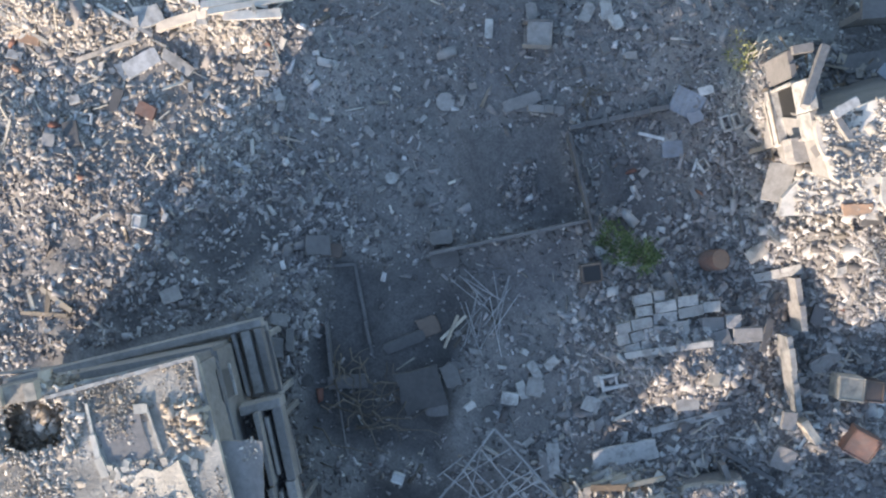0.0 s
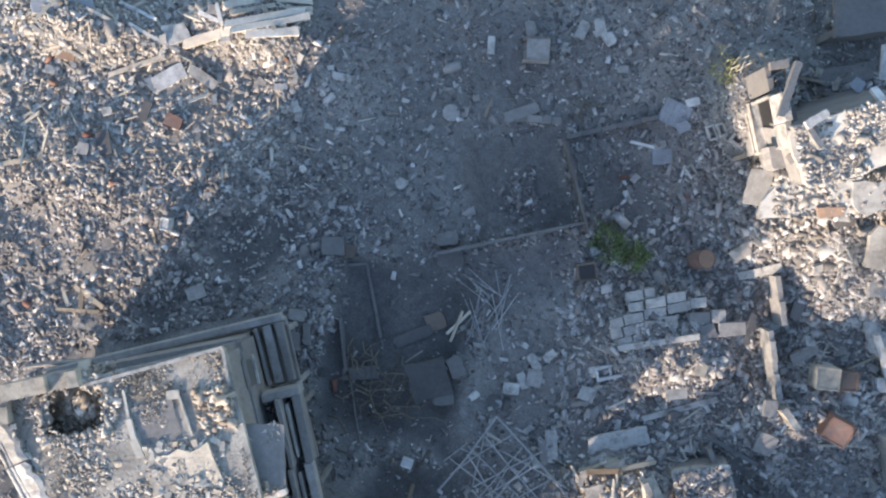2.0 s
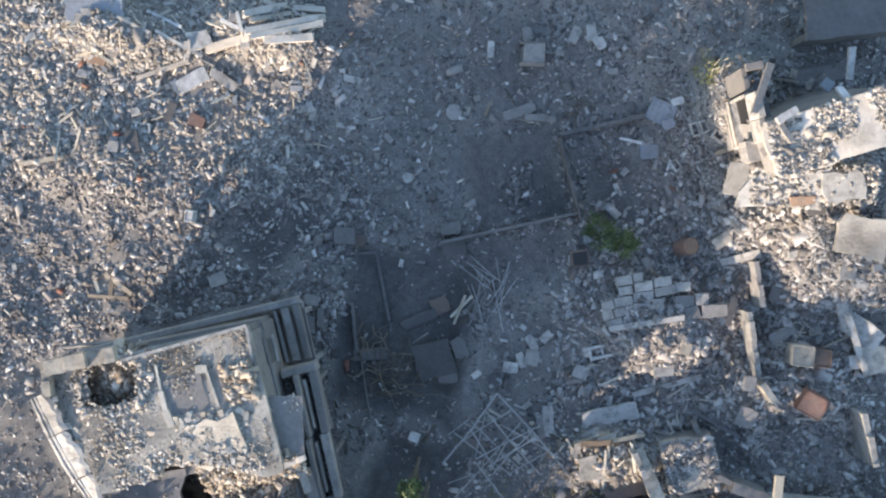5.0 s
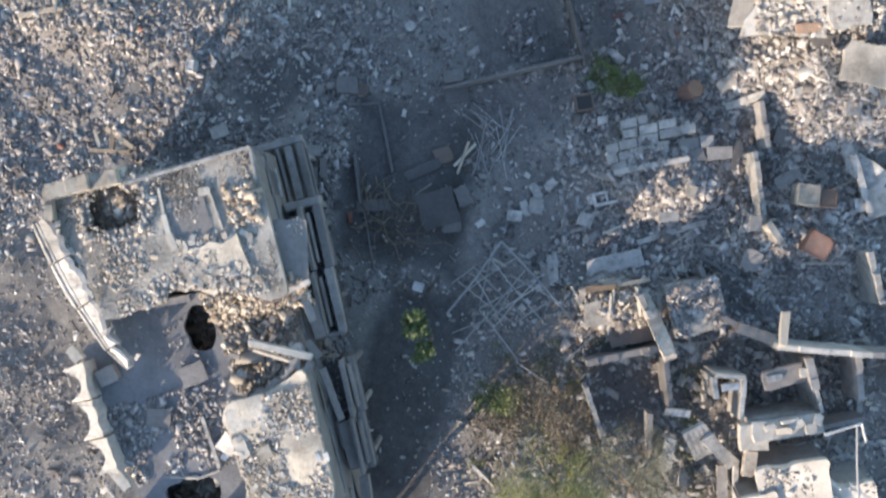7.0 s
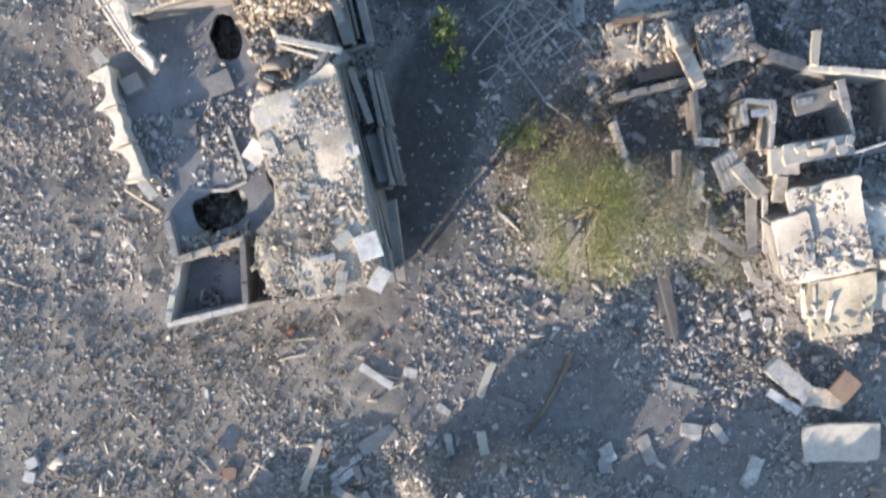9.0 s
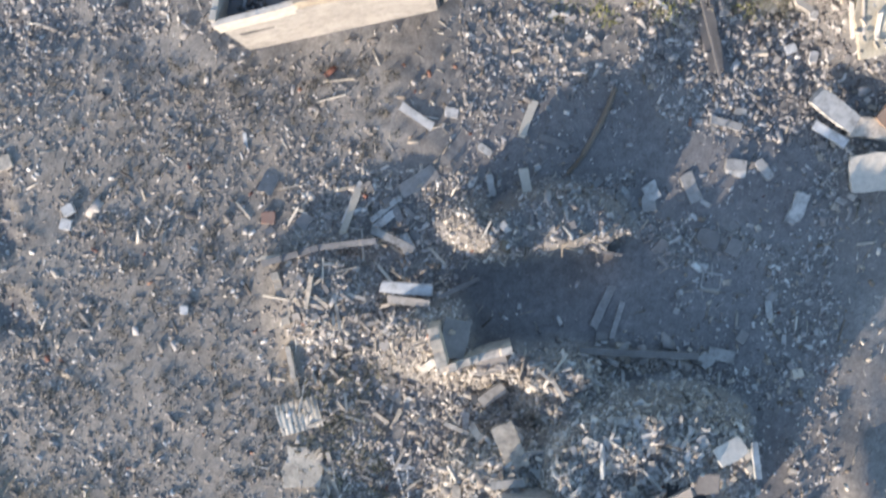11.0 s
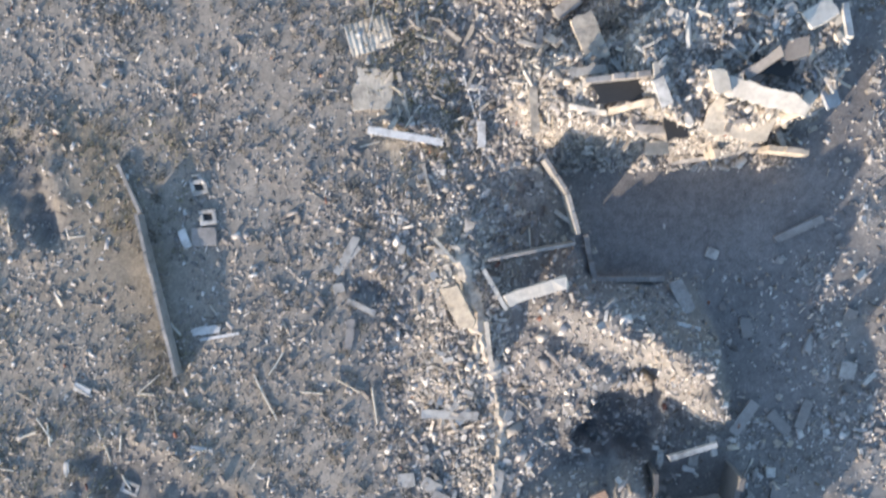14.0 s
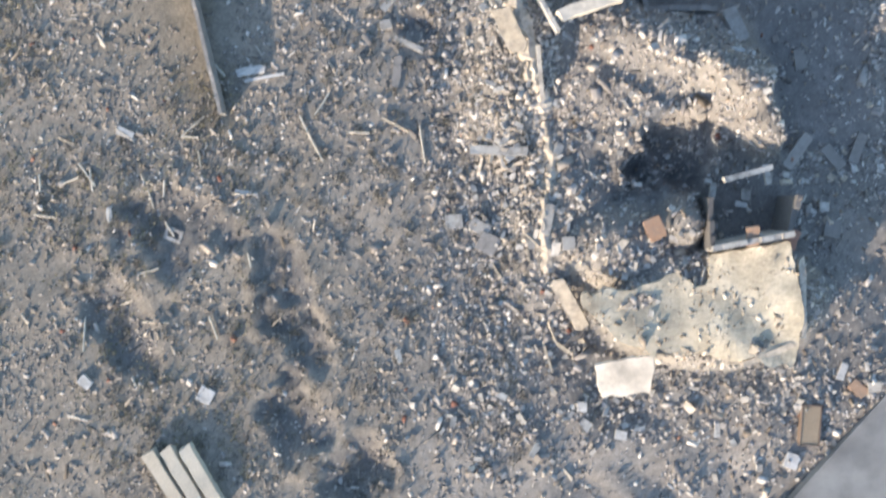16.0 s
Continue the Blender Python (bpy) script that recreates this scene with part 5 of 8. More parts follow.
strewn("roof_rubble", "cream lumps over the southern roof", "rubble_light", on_house(.8, -6.2, 4.5, -1.1, .0, south_edge), slope, 5200, .06, seed=33, flat=.28, tip=.25, largest=.35, parent=house)
strewn("roof_rubble", "pale lumps on the southern roof's end", "rubble_roof", on_house(-1.2, -9.4, 4.3, -5.8, .1, south_edge), slope, 3600, .06, seed=36, flat=.4, tip=.25, largest=.4, parent=house)
strewn("floor_rubble", "grey lumps on the open terrace", "rubble_pale", on_house(-4.9, -3.9, .6, -.3, .2), level(FLOOR), 3600, .075, flat=.5, tip=.35, seed=34, largest=.35, parent=house)
strewn("floor_rubble", "crumbs on the shaded terrace", "rubble_pale", on_house(-3.2, -.3, 1.0, 3.4, .45), level(FLOOR), 300, .05, seed=47, flat=.5, largest=.25, parent=house)
strewn("floor_rubble", "grit on the floor of the corner room", "rubble_grey", on_house(-5.2, -9.0, -1.4, -6.6, .35), level(4.8), 700, .08, seed=37, largest=.3, parent=house)
strewn("floor_rubble", "brown lumps along the corner room's wall", "rubble_warm", on_house(-4.2, -6.7, -1.0, -5.7, 0), level(FLOOR), 500, .11, seed=42, largest=.35, parent=house)
strewn("floor_rubble", "brown debris fallen under the hole in the roof", "rubble_warm", lambda r, n: (r.normal(-1.3, .7, n), r.normal(7.8, .5, n)), lambda u, v: 7.25 - .5 * np.clip(np.hypot(u + 1.2, v - 8.1), 0, 1.2), 3600, .09, seed=38, flat=.4, tip=.3, largest=.5, parent=house)
strewn("floor_rubble", "rubble heaped where the roof has fallen", "rubble_roof", on_house(1.0, -1.0, 4.4, 2.9, 0), level(FLOOR + .1), 3200, .10, seed=40, largest=.5, parent=house)
strewn("floor_rubble", "warm rubble sliding off the northern plate", "rubble_warm", lambda r, n: (r.uniform(1.0, 5.2, n), 2.6 + r.normal(0, .35, n)), lambda u, v: np.clip(5.85 + (v - 1.9) * 1.1, 5.75, 7.2), 1400, .085, seed=41, largest=.4, parent=house)
strewn("floor_rubble", "dark debris lying in the holes of the floor", "rubble_warm", lambda r, n: (np.concatenate([r.normal(-2.0, .6, n), r.normal(0, .3, n // 2), r.normal(.6, .2, n // 2)]), np.concatenate([r.normal(-5.0, .6, n), r.normal(2.2, .6, n // 2), r.normal(-3.9, .8, n // 2)])), level(3.6), 1400, .14, seed=43, largest=.5, parent=house)
strewn("roof_rubble", "broken rim of the hole in the roof", "rubble_light", lambda r, n: (lambda a, d: (-1.42 + 1.3 * d * np.cos(a), 7.72 + 1.0 * d * np.sin(a)))(r.uniform(0, 6.3, n), r.normal(1.12, .16, n)), level(ROOF), 600, .08, seed=44, flat=.5, largest=.3, parent=north_roof)
strewn("floor_rubble", "grit and crumbs lying along the balcony floors", "rubble_grey", lambda r, n: (r.uniform(4.65, 5.9, n), r.uniform(-5.6, 6.0, n)), level(4.3), 900, .07, seed=45, flat=.5, largest=.3, parent=house)
strewn("roof_rubble", "dust and crumbs on the grey slab", "rubble_light", lambda r, n: (r.uniform(4.5, 5.8, n), r.uniform(4.9, 5.6, n)), level(7.12), 60, .07, seed=46, flat=.4, largest=.25, parent=house)
strewn("roof_rubble", "fine crumbs all over the roof", "rubble_roof", on_house(-4.0, 2.9, 4.5, 8.7, 0, north_edge), level(ROOF - .02), 7000, .035, seed=48, flat=.3, largest=.15, parent=north_roof)
strewn("roof_rubble", "fine crumbs all over the southern roof", "rubble_light", on_house(-1.0, -9.3, 4.5, -1.0, 0, south_edge), slope, 6000, .04, seed=49, flat=.5, largest=.15, parent=house)
south_roof.matrix_basis = pose(2.6, -4, 7.3, 0, -4.9) @ pose(-2.6, 4, -7.3)
for u, v, L, W, a, mat, text in ((4.0, -7.95, .98, 1.05, 4, "white_board", "square white water tank lid on the roof"), (4.1, -9.35, .98, .62, 48, "white_board", "white panel lying on the roof"), (3.05, -7.45, .8, .5, 25, "timber_pale", "yellowish panel lying on the roof"),
                                 (2.2, -7.98, .75, .26, 0, "white_board", "narrow white board lying on the roof"), (2.55, -9.1, .45, .95, -22, "plaster_warm", "cream slab lying on the roof"), (4.15, -4.05, .22, .36, 3, "white_board", "small white tile on the roof edge"), (4.5, -4.1, .2, .36, 3, "white_board", "small white tile on the roof edge")):
    p = pose(HX, HY, 0, 0, 0, HTURN) @ pose(u, v, 7.42 + .08 * (u - 2.6), DICE.uniform(-3, 3), DICE.uniform(-3, 3), a)
    single("loose_panel", boxed(-L / 2, -W / 2, -.05, L / 2, W / 2, .06, .015), mat, p, text, "panel")

# ---------------------------------------------------------------- things strewn about the place
# north-west heap
slab(-18.91, 9.47, 2.98, 1.16, 4, 0.2, mat="blue_sheet", label="bluish sheet-covered slab on the rubble heap")
beam(-16.45, 9.41, -14.73, 8.56, 0.15, 0.1, mat="white_board", label="whitewashed pole on the rubble heap", name="timber_plank", category="plank")
beam(-20.41, 8.34, -18.22, 6.91, 0.16, 0.1, mat="timber_pale", label="weathered timber plank lying in the rubble", name="timber_plank", category="plank")
slab(-19.08, 7.14, 0.99, 0.52, -15, 0.08, mat="orange_paint", label="orange-brown board lying in the rubble", name="board", category="board")
slab(-13.91, 7.96, 1.16, 0.82, 20, 0.2, mat="concrete_pale", label="pale broken concrete slab on the heap")
beam(-11.6, 9.04, -9.59, 9.55, 0.33, 0.2, mat="plate_dust", label="pale concrete ceiling rib of a collapsed roof")
beam(-11.48, 8.14, -8.04, 8.91, 0.28, 0.2, mat="plate_dust", label="pale concrete ceiling rib of a collapsed roof")
beam(-11.2, 7.91, -7.85, 8.63, 0.26, 0.2, mat="plate_dust", label="pale concrete ceiling rib of a collapsed roof")
beam(-9.88, 9.04, -9.32, 7.99, 0.2, 0.15, mat="plaster_warm", label="cream beam across the collapsed ribs")
beam(-9.38, 9.44, -7.83, 9.37, 0.26, 0.2, mat="plate_dust", label="pale concrete ceiling rib of a collapsed roof")
beam(-13.65, 7.54, -11.22, 7.98, 0.39, 0.2, mat="plate_dust", label="cream concrete beam at the heap's edge")
beam(-12.8, 8.86, -10.88, 7.91, 0.18, 0.1, mat="white_board", label="white wooden lath across the heap", name="timber_plank", category="plank")
beam(-10.62, 7.76, -8.27, 7.94, 0.36, 0.2, mat="plate_dust", label="cream concrete beam at the heap's edge")
beam(-11.31, 8.68, -9.36, 9.11, 0.2, 0.12, mat="timber_pale", label="pale broken ceiling slat on the heap", name="timber_plank", category="plank")
beam(-10.92, 9.31, -10.13, 9.48, 0.18, 0.12, mat="plate_dust", label="pale broken ceiling slat on the heap", name="timber_plank", category="plank")
beam(-9.36, 8.53, -7.76, 8.89, 0.2, 0.12, mat="plate_dust", label="pale broken ceiling slat on the heap", name="timber_plank", category="plank")
beam(-8.97, 8.95, -7.81, 9.09, 0.18, 0.12, mat="timber_pale", label="pale broken ceiling slat on the heap", name="timber_plank", category="plank")
beam(-10.14, 8.41, -8.85, 8.19, 0.15, 0.12, mat="plate_dust", label="pale broken ceiling slat on the heap", name="timber_plank", category="plank")
beam(-11.96, 9.2, -11.66, 8.18, 0.18, 0.12, mat="plate_dust", label="pale broken ceiling slat on the heap", name="timber_plank", category="plank")
beam(-14.59, 8.22, -13.41, 8.41, 0.18, 0.12, mat="plate_dust", label="pale broken ceiling slat on the heap", name="timber_plank", category="plank")
beam(-13.4, 9.22, -12.7, 8.57, 0.15, 0.12, mat="timber_pale", label="pale broken ceiling slat on the heap", name="timber_plank", category="plank")
beam(-15.91, 8.36, -13.82, 7.18, 0.15, 0.12, mat="plate_dust", label="pale broken ceiling slat on the heap", name="timber_plank", category="plank")
beam(-17.75, 9.03, -16.17, 8.24, 0.15, 0.12, mat="plate_dust", label="pale broken ceiling slat on the heap", name="timber_plank", category="plank")
slab(-14.38, 6.11, 1.6, 0.72, 28, 0.15, mat="white_board", label="pale blue-white door panel lying flat", jag=0.03, name="door_panel", category="panel")
beam(-13.42, 6.49, -12.28, 5.7, 0.47, 0.2, mat="concrete_pale", label="pale concrete beam stub")
beam(-17.16, 6.22, -14.47, 7.02, 0.21, 0.15, mat="plaster_warm", label="cream lintel lying in the rubble")
slab(-14.15, 4.11, 0.83, 0.57, -25, 0.3, mat="rust", label="rust-red metal box crushed in the rubble", jag=0.05, name="metal_box", category="box")
opening_frame(-16.84, 3.82, 0.78, 0.47, 0.1, -8, mat="white_board", label="white metal window frame in the rubble", T=0.1)
slab(-17.2, 4.58, 0.52, 0.39, 15, 0.2, mat="concrete_pale", label="pale concrete lump of slab")
slab(-15.49, 4.55, 0.47, 1.09, -20, 0.12, mat="concrete_dark", label="dark grey slab fragment in rubble")
slab(-17.3, 3.14, 0.68, 1.17, 10, 0.12, mat="concrete_dark", label="dark grey slab fragment in rubble")
slab(-18.22, 2.89, 0.57, 0.57, -10, 0.15, mat="concrete", label="grey square slab fragment in rubble")
beam(-23.04, 2.06, -20.71, 2.42, 0.21, 0.15, mat="plaster_warm", label="tan beam half sunk in rubble")
crate(-14.48, -0.51, 0.41, 0.57, 0.7, -10, "white_board", "white household appliance dumped in the rubble", lid="white_board", name="white_appliance")
slab(-13.46, -0.35, 0.23, 0.42, -20, 0.2, mat="white_board", label="small white slab in rubble")
beam(-19.65, -3.44, -19.34, -4.34, 0.16, 0.08, mat="timber_pale", label="weathered timber plank lying in the rubble", name="timber_plank", category="plank")
beam(-19.05, -3.35, -17.65, -4.34, 0.21, 0.08, mat="timber", label="brown broken plank in a splintered pile", name="timber_plank", category="plank")
beam(-18.59, -3.21, -18.74, -4.41, 0.23, 0.08, mat="timber", label="brown broken plank in a splintered pile", name="timber_plank", category="plank")
beam(-18.23, -3.49, -17.55, -3.75, 0.18, 0.08, mat="timber_pale", label="weathered timber plank lying in the rubble", name="timber_plank", category="plank")
beam(-19.88, -4.43, -17.84, -4.55, 0.16, 0.08, mat="timber", label="brown broken plank in a splintered pile", name="timber_plank", category="plank")
slab(-13.29, -3.62, 0.99, 0.68, 20, 0.15)
slab(-8.53, 4.4, 0.36, 0.7, -4, 0.12, mat="concrete_pale", label="pale rectangular slab in the rubble")
beam(-10.55, 1.98, -9.89, 1.58, 0.16, 0.08, mat="white_board", label="short white lath lying loose", name="timber_plank", category="plank")
beam(-11.16, 4.36, -10.42, 3.99, 0.16, 0.08, mat="white_board", label="short white lath lying loose", name="timber_plank", category="plank")
# shaded court
crate(2.05, 7.08, 1.18, 1.03, 0.9, -2, "concrete", "grey concrete cistern box with one end gaping", open_side=True, name="cistern_box")
slab(0.1, 7.4, 0.34, 0.86, -3, 0.15, mat="concrete_pale", label="pale upright-cut slab piece")
slab(1.85, 8.09, 0.47, 0.7, 8, 0.15, mat="concrete", label="grey slab piece by the cistern")
slab(4.12, 7.99, 0.57, 0.94, -25, 0.2, mat="concrete_pale", label="rounded pale boulder-like slab", jag=0.3)
slab(4.85, 8.1, 0.57, 0.94, 10, 0.2, mat="concrete_pale", label="rounded pale boulder-like slab", jag=0.3)
slab(5.29, 7.59, 0.52, 0.68, 30, 0.2, mat="concrete_pale", label="rounded pale boulder-like slab", jag=0.3)
slab(1.44, 4.41, 1.72, 0.52, 18, 0.2, mat="concrete", label="long grey slab at the court's edge")
disc(-1.69, 4.45, 0.39, label="round grey cistern cover lying in the court", mat="concrete")
disc(-3.94, 1.3, 0.26, label="round pale lid lying in the court")
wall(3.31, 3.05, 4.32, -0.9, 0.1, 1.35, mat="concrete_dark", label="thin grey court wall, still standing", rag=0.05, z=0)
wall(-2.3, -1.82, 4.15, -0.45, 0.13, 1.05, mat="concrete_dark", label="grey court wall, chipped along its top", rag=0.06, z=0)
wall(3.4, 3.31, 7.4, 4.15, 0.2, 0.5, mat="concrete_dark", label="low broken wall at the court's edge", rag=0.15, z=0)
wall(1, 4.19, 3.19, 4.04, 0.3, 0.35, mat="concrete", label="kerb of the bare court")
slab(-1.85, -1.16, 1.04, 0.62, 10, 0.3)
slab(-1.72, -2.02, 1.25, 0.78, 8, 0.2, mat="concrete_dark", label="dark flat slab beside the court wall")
rods(4.21, 4.42, 0.52, 6, 1.56, 30, 30, "dry twisted branches on the court wall", mat="bark", r=0.03, seed=5, name="dead_branches", piece="branch")
sheet(8.15, 4.3, 1.25, 1.05, -25, "blue_sheet", "bluish crumpled sheet metal over a well", waves=4, tx=6)
slab(8.5, 3.75, 0.7, 0.6, 20, 0.1, mat="blue_sheet", label="bent corner of bluish sheet metal", jag=0.35, tx=10)
slab(8.9, 4.81, 0.62, 0.36, 15, 0.15, mat="white_board", label="pale broken panel beside the well cover")
opening_frame(10.67, 3.12, 0.62, 0.57, 0.13, -35, label="small square concrete frame")
opening_frame(8.87, 1.81, 0.57, 0.42, 0.1, -55, label="small square concrete frame")
opening_frame(9.73, 3.48, 0.42, 0.68, 0.1, 20, label="small square concrete frame")
opening_frame(10.08, 3.58, 0.36, 0.62, 0.1, 20, label="small square concrete frame")
beam(9.21, 3.22, 9.52, 2.59, 0.1, 0.06, mat="white_board", label="thin white lath in the rubble", name="timber_plank", category="plank")
beam(8.39, 1.32, 8.64, 2.08, 0.1, 0.06, mat="white_board", label="thin white lath in the rubble", name="timber_plank", category="plank")
slab(7.61, 2.46, 0.88, 0.72, 5, 0.12, mat="blue_sheet", label="bluish crumpled sheet metal on rubble")
slab(7.48, 2.92, 0.67, 0.36, 15, 0.12, mat="concrete_pale", label="pale slab piece in the rubble")
beam(6.23, 3.12, 7.25, 2.86, 0.13, 0.08, mat="white_board", label="thin white lath in the rubble", name="timber_plank", category="plank")
crate(4.28, -2.59, 0.83, 0.77, 0.8, 8, "brown_paint", "dark rusted box beside the court", lid="black_lid_and_shade", name="rusted_box")
drum(9.12, -2.13, 0.43, 1.0, "rust", "rust-orange water drum, leaning", cap="orange_paint", tip=20, turn=20)
slab(10.96, -1.73, 1.03, 0.57, 35, 0.2, mat="plaster_warm", label="cream slab piece on the rubble slope")
block_stack(5.05, -3.95, 14, [(2, 0.9), (3, 0.9), (5, 0.0), (4, -0.1), (5, 0.1)], "toppled courses of pale concrete blocks", bl=0.86, bw=0.46, bt=0.24)
block_stack(8.63, -4.67, 8, [(2, 0), (2, 0.1)], "toppled grey concrete blocks", mat="concrete")
beam(5.6, -5.9, 9.0, -5.3, 0.25, 0.2, mat="concrete_pale", label="long pale lintel below the toppled blocks")
rods(0.1, -4.36, 0.78, 16, 2.47, 75, 16, "tangle of thin pale reinforcing rods", seed=2, mat="steel_rod", r=0.02)
rods(-0.42, -3.32, 0.36, 6, 1.82, -40, 8, "tangle of thin pale reinforcing rods", seed=3, mat="steel_rod", r=0.02)
strut(-1.72, -5.8, -1.15, -4.36, 0.07, mat="timber_pale", label="leaning pale wooden post", b=1.0, name="wooden_post")
slab(-8.88, -5.81, 0.83, 0.89, -3, 0.2, mat="concrete", label="square grey paving pad")
slab(-8.61, -4.62, 0.78, 0.52, -10, 0.2, mat="concrete", label="square grey paving pad")
slab(-8.19, -5.46, 0.36, 1.04, -3, 0.2, mat="concrete", label="narrow grey paving slab")
# alley kerbs and slabs wear the dark concrete to deepen the shade painted there
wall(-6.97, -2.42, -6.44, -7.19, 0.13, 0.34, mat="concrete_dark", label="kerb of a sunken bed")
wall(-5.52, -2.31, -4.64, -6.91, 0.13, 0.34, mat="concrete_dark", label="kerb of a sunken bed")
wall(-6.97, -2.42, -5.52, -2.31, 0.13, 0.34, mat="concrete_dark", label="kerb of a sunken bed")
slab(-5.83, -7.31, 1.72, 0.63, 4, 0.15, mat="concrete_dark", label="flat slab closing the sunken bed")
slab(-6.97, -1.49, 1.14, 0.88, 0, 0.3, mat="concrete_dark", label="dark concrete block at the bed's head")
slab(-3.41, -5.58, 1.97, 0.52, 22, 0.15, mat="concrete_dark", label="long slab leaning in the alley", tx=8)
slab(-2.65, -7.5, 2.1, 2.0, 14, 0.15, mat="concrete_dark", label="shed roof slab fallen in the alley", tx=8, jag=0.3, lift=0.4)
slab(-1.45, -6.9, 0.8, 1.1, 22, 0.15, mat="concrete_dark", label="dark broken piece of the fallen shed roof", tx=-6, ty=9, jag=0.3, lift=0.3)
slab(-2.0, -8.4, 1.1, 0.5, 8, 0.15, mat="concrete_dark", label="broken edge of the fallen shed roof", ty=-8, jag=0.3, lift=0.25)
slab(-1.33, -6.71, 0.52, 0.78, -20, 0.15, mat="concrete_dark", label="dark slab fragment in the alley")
rods(-4.63, -8.47, 1.43, 14, 3.12, -25, 45, "dry broken branches fallen in the alley", mat="bark", r=0.04, seed=6, name="dead_branches", piece="branch", rise=0.8)
rods(-5.68, -6.89, 0.78, 8, 2.34, -60, 40, "dry broken branches fallen in the alley", mat="bark", r=0.035, seed=9, name="dead_branches", piece="branch", rise=0.8)
strut(-6.34, -7.29, -5.83, -10.34, 0.05, mat="concrete_dark", label="straight grey pipe along the alley", name="pipe")
crate(-3.65, -11.25, 0.52, 0.42, 0.4, -20, "white_board", "small white box in the alley", lid="white_board")
strut(-1.87, -5.44, -0.82, -4.4, 0.07, mat="timber_pale", label="bleached broken stick on the alley rubble", name="stick", category="stick", a=0.3, b=0.5)
strut(-5.39, -8.72, -5.19, -9.1, 0.05, mat="white_board", label="short white stick in the alley", name="stick", category="stick")
slab(-6.41, -1.71, 0.86, 0.6, -5, 0.2, mat="brown_paint", label="brown earth-stained block at the bed's head")
slab(-2.39, -4.89, 1, 0.85, 20, 0.15, mat="brown_paint", label="dull brown sheet lying in the alley", name="metal_sheet", category="sheet", jag=0.25)
disc(0.44, -8.57, 0.18, mat="steel_rod", label="small grey wheel rim lying flat")
disc(-7.52, -7.24, 0.25, mat="concrete_dark", label="old tyre lying in the alley")
rods(-4.43, -7.96, 0.75, 8, 2.01, -80, 40, "dry pale twigs in the alley", mat="bark", r=0.025, seed=19, name="dead_branches", piece="branch", rise=0.5)
# fallen lattice of poles
strut(0.36, -9.07, 3.85, -13.05, 0.05, label="thin metal pole of a fallen lattice", a=0.5, b=0.3)
strut(0.36, -9.07, -2.29, -12.57, 0.05, label="thin metal pole of a fallen lattice", a=0.5, b=0.3)
strut(0.75, -10.69, 3.46, -12.22, 0.03, label="thin metal pole of a fallen lattice", a=0.5, b=0.3)
strut(-1.72, -10.98, 1.01, -13.1, 0.03, label="thin metal pole of a fallen lattice", a=0.5, b=0.3)
strut(-0.94, -10.71, 0.36, -13.11, 0.03, label="thin metal pole of a fallen lattice", a=0.5, b=0.3)
strut(1.01, -9.9, -1.72, -11.77, 0.03, label="thin metal pole of a fallen lattice", a=0.5, b=0.3)
strut(2.04, -10.93, 0.1, -13.11, 0.03, label="thin metal pole of a fallen lattice", a=0.5, b=0.3)
strut(2.82, -11.84, 0.88, -13.1, 0.03, label="thin metal pole of a fallen lattice", a=0.5, b=0.3)
strut(-0.16, -9.92, 2.43, -13.08, 0.03, label="thin metal pole of a fallen lattice", a=0.5, b=0.3)
strut(-0.68, -12.28, 2.43, -10.67, 0.03, label="thin metal pole of a fallen lattice", a=0.5, b=0.3)
for x0, y0, x1, y1 in ((-2.0, -11.06, -.92, -10.27), (-.92, -10.34, 1.35, -12.67), (-.72, -12.31, 1.15, -14.84), (.98, -14.8, 2.49, -15.87), (-1.87, -14.31, 1.5, -10.45), (.82, -11.35, .14, -12.66), (.14, -12.64, -2.03, -13.47), (2.15, -11.17, -.13, -12.66), (3.34, -14.8, 4.7, -13.62), (-.11, -9.54, -.72, -12.25)):
    strut(x0, y0, x1, y1, 0.028, label="thin metal pole of a fallen lattice", ends=(0.75, 0.5))
disc(0.23, -8.5, 0.31, mat="concrete_dark", label="old tyre-like ring lying flat")
slab(2.84, -10.51, 0.57, 1.61, 4, 0.15, mat="concrete_pale", label="narrow pale slab lying flat")
slab(2.45, -10.77, 0.36, 1.3, 8, 0.15, mat="concrete", label="narrow grey slab lying flat")
slab(4.39, -8.09, 0.83, 0.72, -20, 0.2, mat="concrete_pale", label="pale polygonal slab piece", jag=0.25)
opening_frame(5.37, -7.02, 1.34, 0.67, 0.15, 12, mat="white_board", label="white plastic chair frame overturned", T=0.15, tx=8, mullions=1)
slab(1.01, -7.87, 0.73, 0.52, -8, 0.3, mat="concrete_pale", label="pale box-like block in the rubble", jag=0.04)
slab(2.05, -6.71, 0.42, 0.94, 30, 0.15, mat="concrete_pale", label="narrow pale slab lying flat")
slab(2.05, -7.39, 0.73, 0.88, -10, 0.2, mat="concrete_pale", label="pale broken slab in rubble")
slab(5.81, -10.16, 2.88, 0.93, 12, 0.15, mat="concrete_pale", label="wide pale slab with worn edge", tx=8)
beam(6.84, -9.2, 10.02, -8.24, 0.26, 0.2, mat="concrete_pale", label="pale lintel on the rubble")
slab(8.24, -7.97, 1.02, 0.56, 5, 0.2, mat="concrete_pale", label="pale slab piece in the rubble", jag=0.25)
beam(8.34, -7.95, 10.22, -7.99, 0.15, 0.1, mat="concrete", label="thin grey beam on the rubble")
slab(9.16, -6.8, 0.56, 0.66, -20, 0.2, mat="plaster_warm", label="cream block in the rubble")
slab(11.99, -10.01, 0.92, 1.03, -20, 0.2, mat="concrete", label="grey slab standing in the rubble", tx=15)
